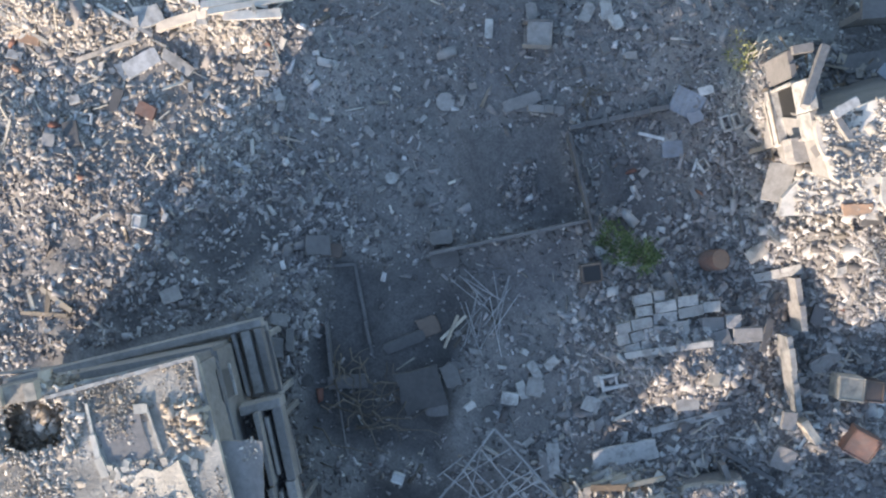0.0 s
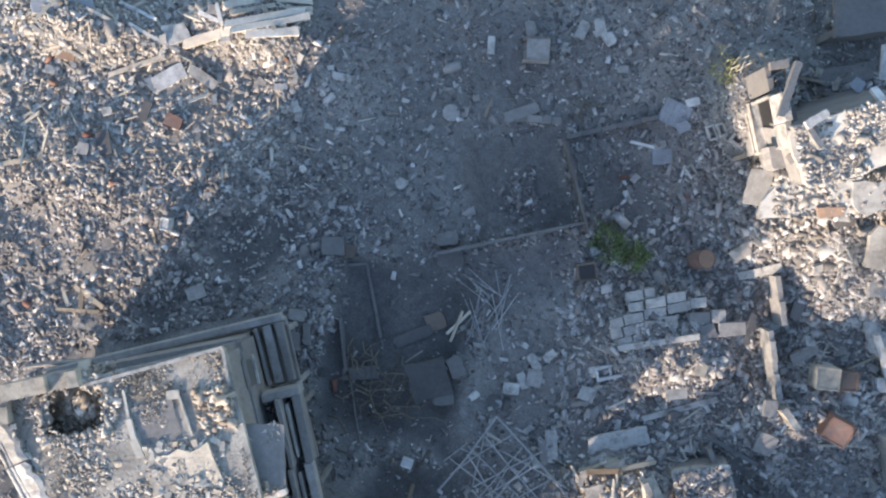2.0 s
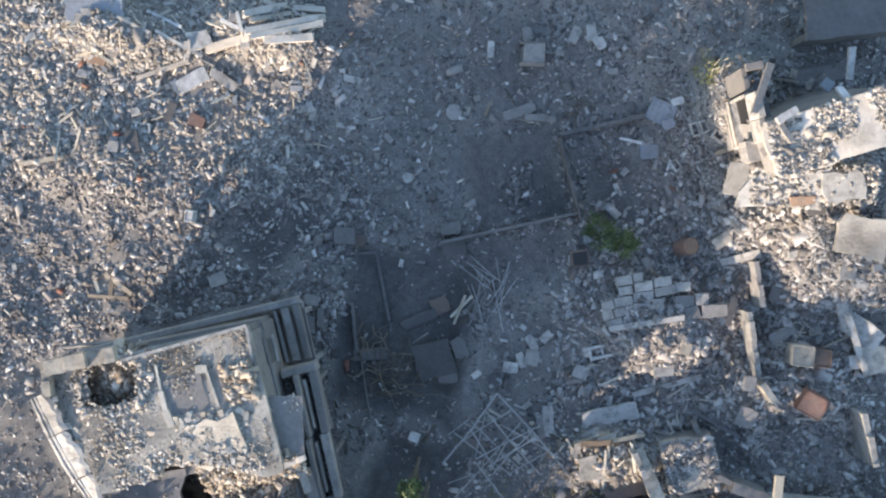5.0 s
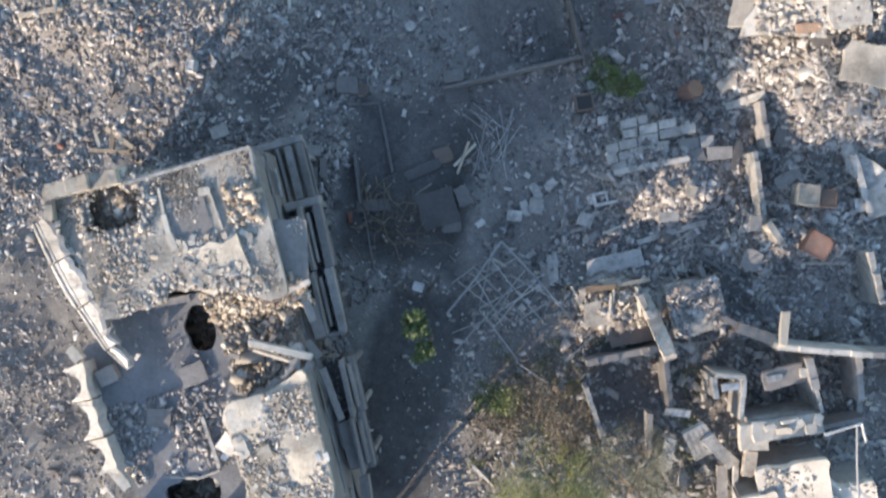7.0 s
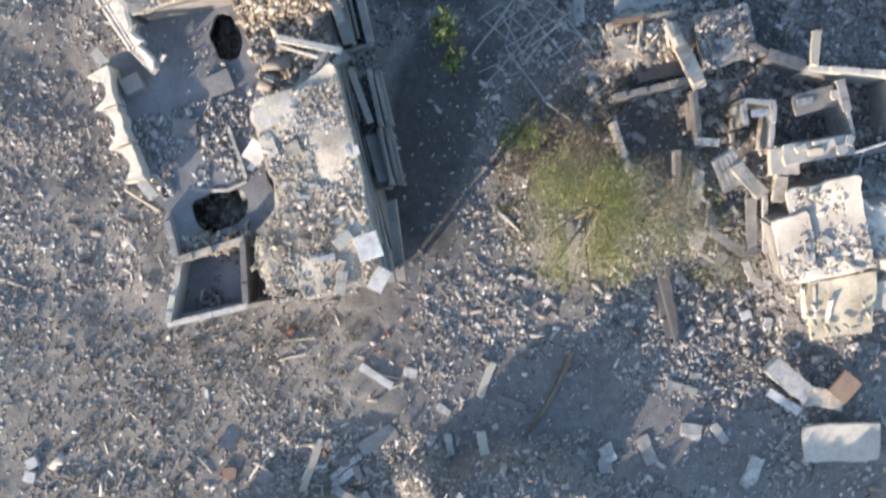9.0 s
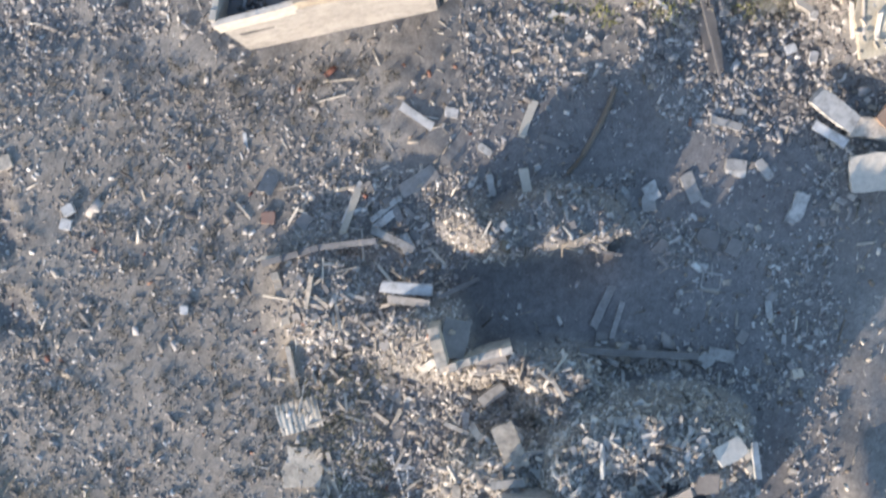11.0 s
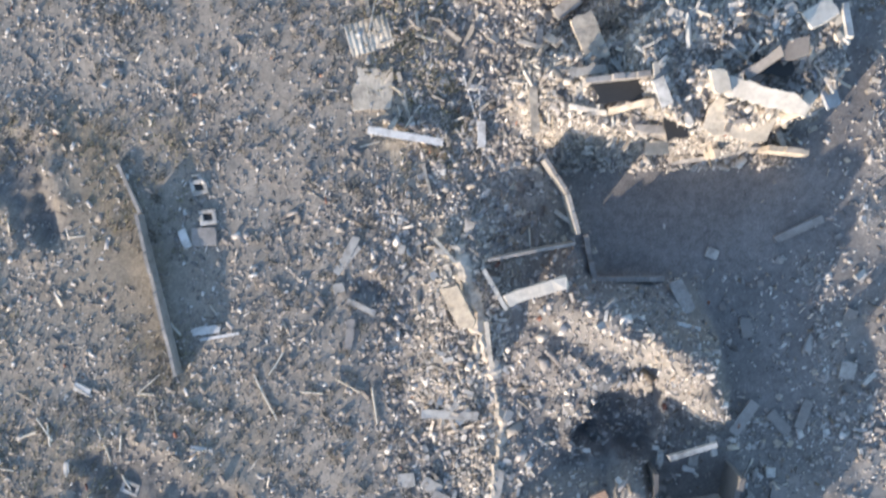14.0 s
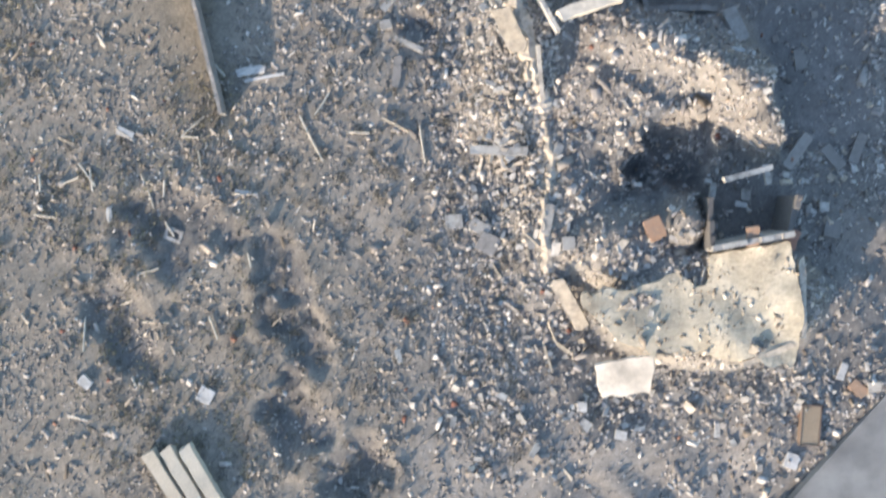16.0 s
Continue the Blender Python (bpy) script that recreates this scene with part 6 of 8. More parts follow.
beam(9.51, -9.76, 11.78, -11.06, 0.2, 0.15, mat="concrete_dark", label="dark beam in the ruined room")
# east ruin
wall(12.28, -2.72, 12.6, -4.85, 0.22, 1.5, mat="concrete", label="standing stump of a grey rendered wall", rag=0.12)
wall(11.97, -5.04, 12.42, -8.26, 0.22, 1.6, mat="concrete_pale", label="standing stump of a pale rendered wall", rag=0.12)
wall(12.42, -8.26, 13, -9.12, 0.3, 1.6, mat="plaster_warm", label="standing stump of a cream wall", rag=0.3)
slab(11.91, -8.3, 0.6, 0.76, -6, 0.25, mat="concrete", label="grey block beside the wall stump", lift=0.8)
slab(11.43, -5.13, 0.41, 1.53, -12, 0.15, mat="concrete", label="grey slab leaning on the wall", ty=20)
beam(10.91, -2.86, 12.69, -2.3, 0.36, 0.2, mat="concrete_pale", label="pale beam on the rubble slope")
slab(13.33, -4.22, 0.51, 0.92, -15, 0.2, mat="concrete_dark", label="rounded dark panel in rubble")
slab(13.8, -6.23, 1.42, 0.66, 30, 0.15, mat="concrete", label="curved grey panel in rubble", jag=0.3, tx=10)
crate(14.3, -7.03, 1, 0.95, 1.0, -6, "plaster_warm", "cream cube-shaped water tank", lid="plaster_warm", lift=0.4, name="cube_tank")
crate(15.29, -7.19, 0.8, 0.85, 0.9, -4, "brown_paint", "brown cube-shaped tank beside the cream one", lid="brown_paint", lift=0.3, name="cube_tank")
crate(14.92, -9.24, 1.17, 1.07, 0.7, -28, "rust", "red-rusted metal tank tipped over", lid="rust", tx=12, name="rusted_tank")
slab(16.52, -5.29, 0.71, 1.51, 15, 0.2, mat="concrete_pale", label="pale slab on the east ruin", ty=10)
slab(16.08, -3.18, 0.86, 0.76, 0, 0.2, mat="concrete_pale", label="rounded pale slab on the ruin", jag=0.3)
slab(16.05, -1.5, 2.6, 1.9, -14, 0.22, mat="roof_grey", label="big pale slab on the east ruin", tx=8, jag=0.28, z=3.9)
slab(17.3, -6.0, 2.2, 1.3, -35, 0.25, mat="concrete_pale", label="large pale slab tipped on the east ruin", jag=0.34, tx=14)
slab(17.9, -7.4, 1.4, 1.6, 10, 0.25, mat="plaster_warm", label="cream broken slab on the east ruin", jag=0.34, tx=10, ty=-6)
beam(16.5, -5.2, 17.5, -7.9, 0.3, 0.2, mat="concrete_pale", label="pale beam across the tipped slabs", a=0.5, b=0.4, jag=0.3)
slab(17.16, -7.53, 0.66, 0.66, 0, 0.3, mat="white_board", label="white block on the east ruin")
# the neighbouring house: its west front with a gaping window, the roof left above it, and the wall that fell outwards
front = root("window_wall", Matrix(((.22, 0, -.975, 10.88), (-.975, 0, -.22, 3.42), (0, 1, 0, 3.4), (0, 0, 0, 1))), "cream house front with a dark window slot", "wall")
for x0, y0, x1, y1, mat in ((-1.08, -1.55, 1.06, -.77, "concrete_pale"), (-1.08, -3.4, 1.06, -1.56, "concrete"), (-1.08, -.76, -.95, 1.49, "concrete_pale"), (.95, -.76, 1.06, 1.49, "concrete"), (-1.0, 1.5, .1, 2.9, "concrete_pale"), (.12, 1.5, 1.06, 2.7, "concrete_pale")):
    part("wall_panel", boxed(x0, y0, -.3, x1, y1, .0, .03), mat, front)
# added black backing paints the slot's shade
part("window_back", boxed(-.94, -.75, -.34, .94, 1.49, -.29, .01), "black_lid_and_shade", front, "black backing added for the shade in the window slot")
part("window_frame", boxed(-1.0, -.86, .01, 1.0, -.76, .07, .01), "plaster_warm", front)
part("window_frame", boxed(-1.0, -1.5, .01, 1.0, -1.4, .07, .01), "plaster_warm", front)
# inner wall, dark so that the slot reads as shaded
wall(11.35, 4.5, 11.75, 2.5, 0.2, 5.3, mat="concrete_dark", label="inner wall coloured dark for the window slot's shade", rag=0.05, z=0)
floor_plate(13.5, 2.62, 5.0, 2.5, 17, 6.85, "plate_dust", "flat roof of a ruined neighbouring house, covered with rubble", rag=0.3, seed=23, lumps_on=8500, lump_mat="rubble_light", lump=0.06, sag=0.4, tx=7, ty=-4)
slab(11.25, 2.12, .75, 1.0, 12, 0.9, mat="concrete", label="broken grey pier under the window slot", jag=0.2, z=4.1)
beam(11.05, 1.9, 11.8, 2.48, 0.36, 0.2, mat="concrete", label="grey beam end at the broken roof", ends=(6.1, 6.5))
beam(11.35, 5.5, 10.6, 3.4, 0.27, 0.25, mat="concrete", label="grey post leaning across the broken front", name="post", ends=(6.2, 6.5))
beam(11.5, 3.1, 11.95, 2.3, 0.22, 0.2, mat="concrete", label="grey rafter stub on the ruined roof", ends=(6.8, 6.95))
slab(11.75, 3.32, 0.95, 0.34, 32, 0.15, mat="white_board", label="white lintel piece on the ruined roof", z=7.0)
wall(10.75, 5.62, 10.92, 4.66, 0.2, 4.6, mat="concrete", label="dusty grey corner pier of the ruined front", rag=0.05, z=0)
wall(10.8, 5.6, 11.5, 5.72, 0.3, 4.8, mat="concrete", label="dusty grey corner pier of the ruined front", rag=0.05, z=0)
slab(12.6, 0.62, 3.9, 2.1, -4, 0.25, mat="concrete_pale", label="bright plastered wall fallen outwards in the sun", jag=0.34, tx=15, z=4.1)
slab(10.9, 1.0, 1.3, 1.5, -14, 0.25, mat="concrete", label="grey rendered wall end at the shadow's edge", jag=0.1, ty=-58, z=3.3)
slab(15.1, 0.62, 2.1, 1.5, 8, 0.25, mat="concrete_pale", label="cream roof slab broken in the sun", jag=0.34, tx=12, z=4.2)
slab(13.38, 0.02, 1.15, 0.5, 4, 0.2, mat="orange_paint", label="brick-red roof piece on the white slab", z=4.05, tx=20, name="roof_piece", jag=0.3)
slab(14.45, -0.35, 1.3, 0.5, 5, 0.15, mat="concrete_dark", label="dark soot-stained slab in the rubble", z=3.2, tx=20, jag=0.25)
beam(15.19, 6.43, 15.16, 5.09, 0.25, 0.2, mat="white_board", label="white post standing off the roof edge", ends=(4.6, 4.4), name="post")
beam(13.85, 4.48, 14.26, 3.74, 0.25, 0.2, mat="white_board", label="white post on the roof edge", ends=(6.6, 6.95), name="post")
slab(15.38, 5.94, 2.8, 0.86, 8, 0.15, mat="concrete", label="grey floor slab under rubble", jag=0.3)
slab(16.1, 8.5, 4.7, 2.6, 5, 0.25, mat="concrete_dark", label="flat grey roof slab of a neighbouring house", jag=0.06, z=2.8)
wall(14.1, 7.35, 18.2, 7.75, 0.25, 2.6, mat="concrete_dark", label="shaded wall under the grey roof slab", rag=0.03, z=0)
slab(14.78, 5.08, 0.55, 0.5, -35, 0.12, mat="blue_sheet", label="small bluish panel in the roofless room", z=3.0)
tree(5.3, -1.35, 1.3, 0.87, "leaf_green", 900, "dark green leafy bush in the court", seed=21, size=0.13, limbs=8, name="bush", low_crown=0)
tree(6.43, -1.77, 1.8, 0.66, "leaf_green", 700, "bright green leafy bush in the court", seed=22, size=0.13, limbs=7, name="bush", low_crown=0)
tree(10.12, 6.06, 1.2, 0.87, "leaf_olive", 350, "thin straggling weed in the rubble", seed=23, size=0.1, limbs=7, name="bush", low_crown=0)
rods(10.76, 6.39, 0.26, 5, 1.56, 55, 14, "pale dry stalks sticking up", mat="timber_pale", seed=12, r=0.025, name="dry_stalks", piece="stalk", rise=1.2)
# south-east rooms: walls left standing to man height and more, dark rooms between them
wall(6.69, -11.57, 7.16, -12.62, 0.25, 1.2, mat="concrete_pale", label="standing stump of a pale wall")
beam(6.9, -11.5, 8.1, -14.5, 0.62, 0.35, mat="plaster_warm", label="cream column leaning over the ruined room", ends=(0.9, 2.0))
wall(4.3, -14.84, 7.85, -14.07, 0.3, 1.4, mat="concrete", label="broken room wall in the rubble", rag=0.12, z=0)
wall(4.03, -11.51, 5.73, -10.95, 0.25, 0.8, mat="plaster_warm", label="broken cream room wall")
slab(5.08, -12.5, 2.1, 1.4, 8, 0.15, mat="plaster_warm", label="cream slab pieces in the sunny room", jag=0.3)
slab(6.5, -13.35, 2.6, 1.3, 10, 0.12, mat="brown_paint", label="brown earth-stained floor slab", jag=0.2)
wall(4.28, -15.95, 5.05, -18.35, 0.2, 1.5, mat="concrete_pale", label="thin pale wall of the sunken room", rag=0.06, z=0)
wall(7.95, -14.6, 8.15, -16.8, 0.22, 1.7, mat="concrete", label="grey wall of the sunken room", rag=0.25, z=0)
wall(9.55, -10.26, 10.3, -12.2, 0.22, 1.5, mat="concrete", label="grey broken wall of a room")
wall(10.3, -12.5, 11.15, -13.0, 0.25, 1.6, mat="concrete", label="grey broken wall of a room")
wall(11.15, -13.08, 12.75, -13.65, 0.5, 2.2, mat="concrete", label="grey crumbled wall of a room", rag=0.2, z=0)
beam(12.95, -12.28, 12.88, -13.76, 0.36, 0.22, mat="timber_pale", label="yellow-tan timber post on the wall", ends=(2.7, 2.7), name="timber_plank", category="plank")
wall(12.7, -13.86, 16.9, -14.25, 0.26, 2.65, mat="plaster_pale", label="pale broken room wall", rag=0.16, z=0)
wall(16.9, -14.25, 19.4, -14.4, 0.26, 2.4, mat="concrete_pale", label="pale broken room wall", rag=0.3, z=0)
wall(17.08, -9.65, 17.5, -12.0, 0.25, 2.0, mat="concrete_pale", label="pale broken room wall")
wall(10.0, -15.2, 11.38, -15.32, 0.2, 2.25, mat="plaster_pale", label="thin pale wall of the small room", rag=0.03, z=0)
wall(11.38, -15.4, 11.24, -17.3, 0.18, 2.2, mat="concrete_pale", label="thin pale wall of the small room", rag=0.08, z=0)
wall(10.0, -15.3, 10.1, -16.3, 0.2, 2.2, mat="concrete_pale", label="thin pale wall of the small room", rag=0.03, z=0)
slab(10.75, -15.75, 0.9, 0.35, 8, 0.12, mat="white_board", label="white panel on the small room's wall", z=2.1, jag=0.15)
wall(14.07, -14.4, 14.4, -15.8, 0.36, 2.65, mat="concrete", label="grey wall between two rooms", rag=0.04, z=0)
wall(14.4, -15.8, 14.66, -16.8, 0.15, 2.6, mat="concrete_pale", label="thin pale wall between two rooms", rag=0.06, z=0)
wall(16.4, -14.4, 16.6, -16.4, 0.28, 2.2, mat="concrete", label="grey wall of the sooty room", rag=0.06, z=0)
slab(13.1, -15.25, 2.1, 1.0, 14, 0.18, mat="concrete", label="grey slab sloping into the room", z=2.2, tx=10, jag=0.12)
slab(12.6, -15.3, 0.8, 0.3, 10, 0.12, mat="concrete_pale", label="pale strip on the sloping slab", z=2.36)
slab(13.9, -15.05, 0.45, 0.45, 6, 0.12, mat="plaster_pale", label="white square on the sloping slab", z=2.45)
wall(11.5, -17.35, 14.7, -16.85, 0.24, 2.45, mat="concrete_pale", label="pale wall below the cream ledge", rag=0.05, z=0)
slab(13.1, -17.5, 3.25, 0.95, 9, 0.2, mat="plaster_pale", label="cream roof-edge slab broken in the sun", z=2.6, jag=0.1, tx=-4)
for x, y, L, W, turn in ((12.3, -17.45, .6, .3, 20), (12.9, -17.6, .8, .35, 5), (13.5, -17.3, .7, .4, 30), (14.1, -17.5, .6, .5, 10), (14.4, -17.1, .4, .5, -20), (13.2, -17.15, .9, .16, 9)):
    slab(x, y, L, W, turn, 0.16, mat="plaster_pale", label="cream plaster lump on the roof edge", z=2.78, jag=0.28, tx=DICE.uniform(-12, 12), ty=DICE.uniform(-12, 12))
slab(11.68, -17.98, 1.28, 1.2, 3, 0.45, mat="plaster_pale", label="cream block of roof in the sun", z=2.35, jag=0.06)
slab(11.55, -19.2, 0.62, 1.3, -6, 0.35, mat="plaster_warm", label="cream tail of the broken roof block", z=2.25, jag=0.22)
rods(13.2, -18.4, 0.9, 7, 1.4, 30, 25, "bent reinforcing rods in the gap of the roof", mat="steel_rod", r=0.025, seed=61, rise=0.5)
floor_plate(13.55, -21.05, 3.2, 4.3, 12, 3.05, "plate_dust", "fallen cream-plastered roof slab, cracked and heaped with plaster", rag=0.2, seed=13, sag=0.35, lumps_on=1980, lump=0.075, lump_mat="rubble_light", tx=9, ty=-6)
floor_plate(12.05, -21.9, 1.7, 3.2, 14, 2.93, "plate_dust", "cream edge of the fallen roof slab", rag=0.25, seed=15, sag=0.25, lumps_on=660, lump=0.07, lump_mat="rubble_light", tx=9, ty=-6)
floor_plate(15.95, -21.4, 2.3, 3.0, 10, 2.8, "plate_dust", "fallen cream-plastered roof slab with plaster lumps", rag=0.4, seed=17, sag=0.4, lumps_on=792, lump=0.09, lump_mat="rubble_light", tx=9, ty=-6)
slab(14.35, -24.55, 3.4, 3.1, 8, 0.25, mat="plate_worn", label="smooth cream roof slab sloping to the ground", z=2.15, tx=16, jag=0.24)
slab(16.6, -24.0, 2.2, 1.6, 10, 0.2, mat="plate_dust", label="cream roof slab sloping to the ground", z=1.9, tx=18, jag=0.25)
for k in range(12):
    slab(12.4 + .24 * k + DICE.uniform(-.12, .12), -19.8 + DICE.uniform(-.35, .3), DICE.uniform(.08, .2), DICE.uniform(.5, 1.1), 38 + DICE.uniform(-12, 12), 0.1, mat="plate_dust", label="wavy plaster ridge on the fallen roof", z=3.1, jag=0.3, tx=DICE.uniform(-4, 4), ty=DICE.uniform(-10, 10))
for k in range(9):
    slab(14.8 + .26 * k + DICE.uniform(-.15, .15), -20.5 + DICE.uniform(-.4, .4), DICE.uniform(.1, .28), DICE.uniform(.5, 1.0), 48 + DICE.uniform(-14, 14), 0.1, mat="plate_dust", label="wavy plaster ridge on the fallen roof", z=2.92, jag=0.3, ty=DICE.uniform(-10, 10))
for k in range(14):
    slab(13.4 + DICE.uniform(-1.3, 1.4), -21.9 + DICE.uniform(-1.2, .8), DICE.uniform(.2, .6), DICE.uniform(.15, .35), DICE.uniform(-30, 40), 0.1, mat="plate_dust", label="broken plaster flake on the fallen roof", z=3.08, jag=0.28, tx=DICE.uniform(-8, 8), ty=DICE.uniform(-8, 8))
for x0, y0, x1, y1, w in ((12.4, -23.6, 12.85, -25.2, .16), (12.95, -23.5, 13.3, -26.0, .1), (13.7, -24.1, 13.8, -25.7, .2)):
    beam(x0, y0, x1, y1, w, 0.1, mat="plate_dust", label="bent plaster lath on the fallen roof", ends=(2.7, 1.8), jag=0.4)
for k in range(22):
    slab(14.2 + DICE.uniform(-1.6, 1.6), -24.6 + DICE.uniform(-1.3, 1.3), DICE.uniform(.15, .5), DICE.uniform(.12, .3), DICE.uniform(0, 180), 0.12, mat="plaster_warm" if k % 3 else "concrete_pale", label="plaster lump slid down the fallen roof", z=2.25 + .01 * k, jag=0.3, tx=22 + DICE.uniform(-9, 9))
wall(15.0, -17.75, 16.95, -17.3, 0.2, 2.0, mat="concrete", label="grey wall of the sooty room", z=0)
strut(14.53, -17.66, 16.13, -17.15, 0.06, label="white bent rail over the sooty room", ends=(3.2, 3.25), mat="white_board", name="pipe")
strut(16.13, -17.15, 16.42, -18.02, 0.06, label="white bent rail over the sooty room", ends=(3.25, 3.0), mat="white_board", name="pipe")
strut(15.94, -17.3, 16.17, -20.88, 0.05, label="thin pole across the sooty room", ends=(3.2, 2.9), name="pipe")
strut(14.9, -17.6, 15.1, -18.6, 0.04, label="thin rod hanging into the sooty room", ends=(3.1, 2.0), name="pipe")
slab(9.4, -18.35, 1.15, 1.9, 28, 0.2, mat="concrete_pale", label="pale ribbed slab tilted by the tree", tx=24, z=1.75, jag=0.08)
for k in range(5):
    slab(9.05 + .21 * k, -18.45 + .11 * k, 0.06, 1.5, 28, 0.06, mat="concrete", label="rib of the pale tilted slab", tx=24, z=1.88)
beam(9.6, -18.05, 11.0, -19.48, 0.6, 0.3, mat="concrete_pale", label="thick pale column piece", ends=(2.0, 1.6))
beam(8.17, -18.2, 7.98, -19.95, 0.5, 0.3, mat="concrete_pale", label="thick pale column piece", ends=(1.5, 1.0))
beam(7.85, -16.95, 8.9, -17.06, 0.32, 0.25, mat="concrete_pale", label="pale lintel stub by the tilted slab", ends=(1.8, 1.85))
wall(7.35, -17.3, 7.3, -19.2, 0.25, 1.2, mat="concrete", label="grey broken wall by the tilted slab", rag=0.3)
beam(10.55, -19.55, 10.7, -22.2, 0.46, 0.2, mat="concrete", label="grey concrete plank on the rubble", ends=(1.25, 1.0))
beam(11.14, -19.48, 11.24, -22.16, 0.24, 0.2, mat="concrete_pale", label="narrow pale plank on the rubble", ends=(1.45, 1.2))
slab(8.2, -21.5, 0.7, 0.95, -20, 0.2, mat="plaster_pale", label="white slab piece in the rubble", z=1.0)
beam(8.6, -21.0, 10.4, -22.28, 0.36, 0.2, mat="concrete_pale", label="pale beam under the dry tree", ends=(1.4, 1.0))
beam(8.1, -22.0, 10.0, -23.3, 0.14, 0.12, mat="plaster_warm", label="thin cream lath under the dry tree", ends=(1.0, .8))
beam(10.28, -22.5, 10.66, -23.38, 0.3, 0.2, mat="plaster_pale", label="white curved coping by the tree", ends=(1.3, 1.2))
beam(10.62, -23.3, 11.25, -23.72, 0.3, 0.2, mat="plaster_pale", label="white curved coping by the tree", ends=(1.2, 1.2))
sheet(9.16, -22.48, 2.41, 1.07, -30, "steel_rod", "grey buckled metal sheet", waves=7)
slab(7.0, -24.85, 1.0, 3.7, 15, 0.15, mat="concrete_dark", label="grey-brown wall face fallen flat", jag=0.3)
beam(6.4, -22.9, 7.4, -26.8, 0.09, 0.12, mat="concrete", label="pale edge of the fallen wall face", a=0.25, b=0.25)
slab(10.77, -25.2, 0.59, 0.48, 20, 0.2, mat="white_board", label="white block among the rubble")
slab(11.83, -25.6, 0.43, 0.54, -10, 0.2, mat="white_board", label="white block among the rubble")
slab(11.69, -23.71, 0.38, 0.48, -5, 0.2, mat="white_board", label="white block among the rubble")
slab(4.28, -18.58, 0.54, 0.48, 10, 0.3, mat="concrete_pale", label="pale block among the weeds")
beam(-0.39, -18.33, 0.29, -18.74, 0.27, 0.2, mat="concrete_pale", label="pale short beam in rubble")
beam(3.79, -22.32, 4.85, -23.26, 0.16, 0.1, mat="white_board", label="white lath under the tree", name="timber_plank", category="plank")
beam(-1.08, -20.12, -0.14, -21, 0.14, 0.1, mat="white_board", label="white lath at the shadow's edge", name="timber_plank", category="plank")
tree(2.54, -20.37, 9.2, 2.5, "leaf_olive", 30000, "sparse yellow-green tree, half bare", seed=41, size=0.058, limbs=16, low_crown=0.15, squash=1.35, core=.55)
tree(5.9, -20.41, 5.0, 2.5, "leaf_dull", 15000, "dull olive half-bare tree among the ruins", seed=42, size=0.05, limbs=14, low_crown=0.15)
tree(-0.12, -16.48, 2.2, 0.9, "leaf_green", 900, "low green shrub at the shadow's edge", seed=43, size=0.12, limbs=8, name="bush", low_crown=0)
tree(3.6, -19.21, 3.0, 0.78, "leaf_olive", 2200, "small olive shrub beside the tree", seed=44, size=0.07, limbs=8, name="bush", low_crown=0)
tree(-3.44, -12.38, 7.4, 0.59, "leaf_green", 900, "slender young green tree in the shaded alley", seed=45, size=0.18, limbs=9, low_crown=0.55)
tree(-3.04, -13.61, 6.6, 0.47, "leaf_green", 600, "slender young green tree in the shaded alley", seed=46, size=0.18, limbs=8, low_crown=0.55)
tree(1.62, -16.82, 1.8, 1.6, "brush_dry", 2600, "dry brown brushwood at the ruin's edge", seed=51, size=0.09, limbs=16, name="bush", low_crown=0)
tree(0.06, -17.82, 1.2, 1.21, "brush_dry", 1600, "dry brown brushwood at the ruin's edge", seed=52, size=0.09, limbs=14, name="bush", low_crown=0)
tree(3.6, -17.89, 1.6, 1.34, "brush_dry", 1800, "dry brown brushwood under the tree", seed=53, size=0.09, limbs=14, name="bush", low_crown=0)
tree(0.42, -16.57, 2.4, 0.79, "leaf_olive", 900, "low yellow-green shrub at the shadow's edge", seed=54, size=0.09, limbs=9, name="bush", low_crown=0)
tree(6.79, -19.01, 3.0, 1.83, "leaf_dull", 5000, "dull olive half-bare shrub among the ruins", seed=55, size=0.05, limbs=14, name="bush", low_crown=0.1)
tree(9.53, -22.7, 2.0, 1.59, "leaf_dull", 4000, "dull olive half-bare shrub among the ruins", seed=56, size=0.05, limbs=14, name="bush", low_crown=0.1)
# south of the house
slab(14.95, -31.15, 3.71, 1.96, 4, 0.25, mat="plaster_pale", label="big white concrete slab in the sun", jag=0.14, lift=0.5, tx=5, ty=-4)
beam(11.75, -27.46, 13.43, -28.92, 0.96, 0.25, mat="concrete_pale", label="pale curved slab edge", a=0.5, b=0.5)
beam(13.25, -28.96, 15.06, -29.23, 0.91, 0.25, mat="plaster_warm", label="cream curved slab edge", a=0.4, b=0.4)
slab(15.1, -28.54, 1.32, 1.16, 50, 0.15, mat="orange_paint", label="orange-brown board propped on the slab", jag=0.04, tx=12, lift=0.4, name="board", category="board")
beam(11.75, -28.87, 13.19, -29.81, 0.43, 0.2, mat="white_board", label="white lintel in the rubble", a=0.3, b=0.3)
beam(6.95, -28.51, 8.41, -28.92, 0.38, 0.2, mat="concrete_pale", label="pale lintel in the rubble")
beam(-1.45, -27.45, -2.12, -29.1, 0.38, 0.12, mat="timber_pale", label="weathered timber plank lying in the rubble", name="timber_plank", category="plank")
for x0, y0, x1, y1, q in ((2.43, -26.9, 1.75, -28.5, .13), (1.75, -28.5, .85, -30.1, .12), (.85, -30.1, .1, -31.0, .1)):
    strut(x0, y0, x1, y1, q, mat="bark", label="weathered length of a bent tree trunk", name="log", category="log")
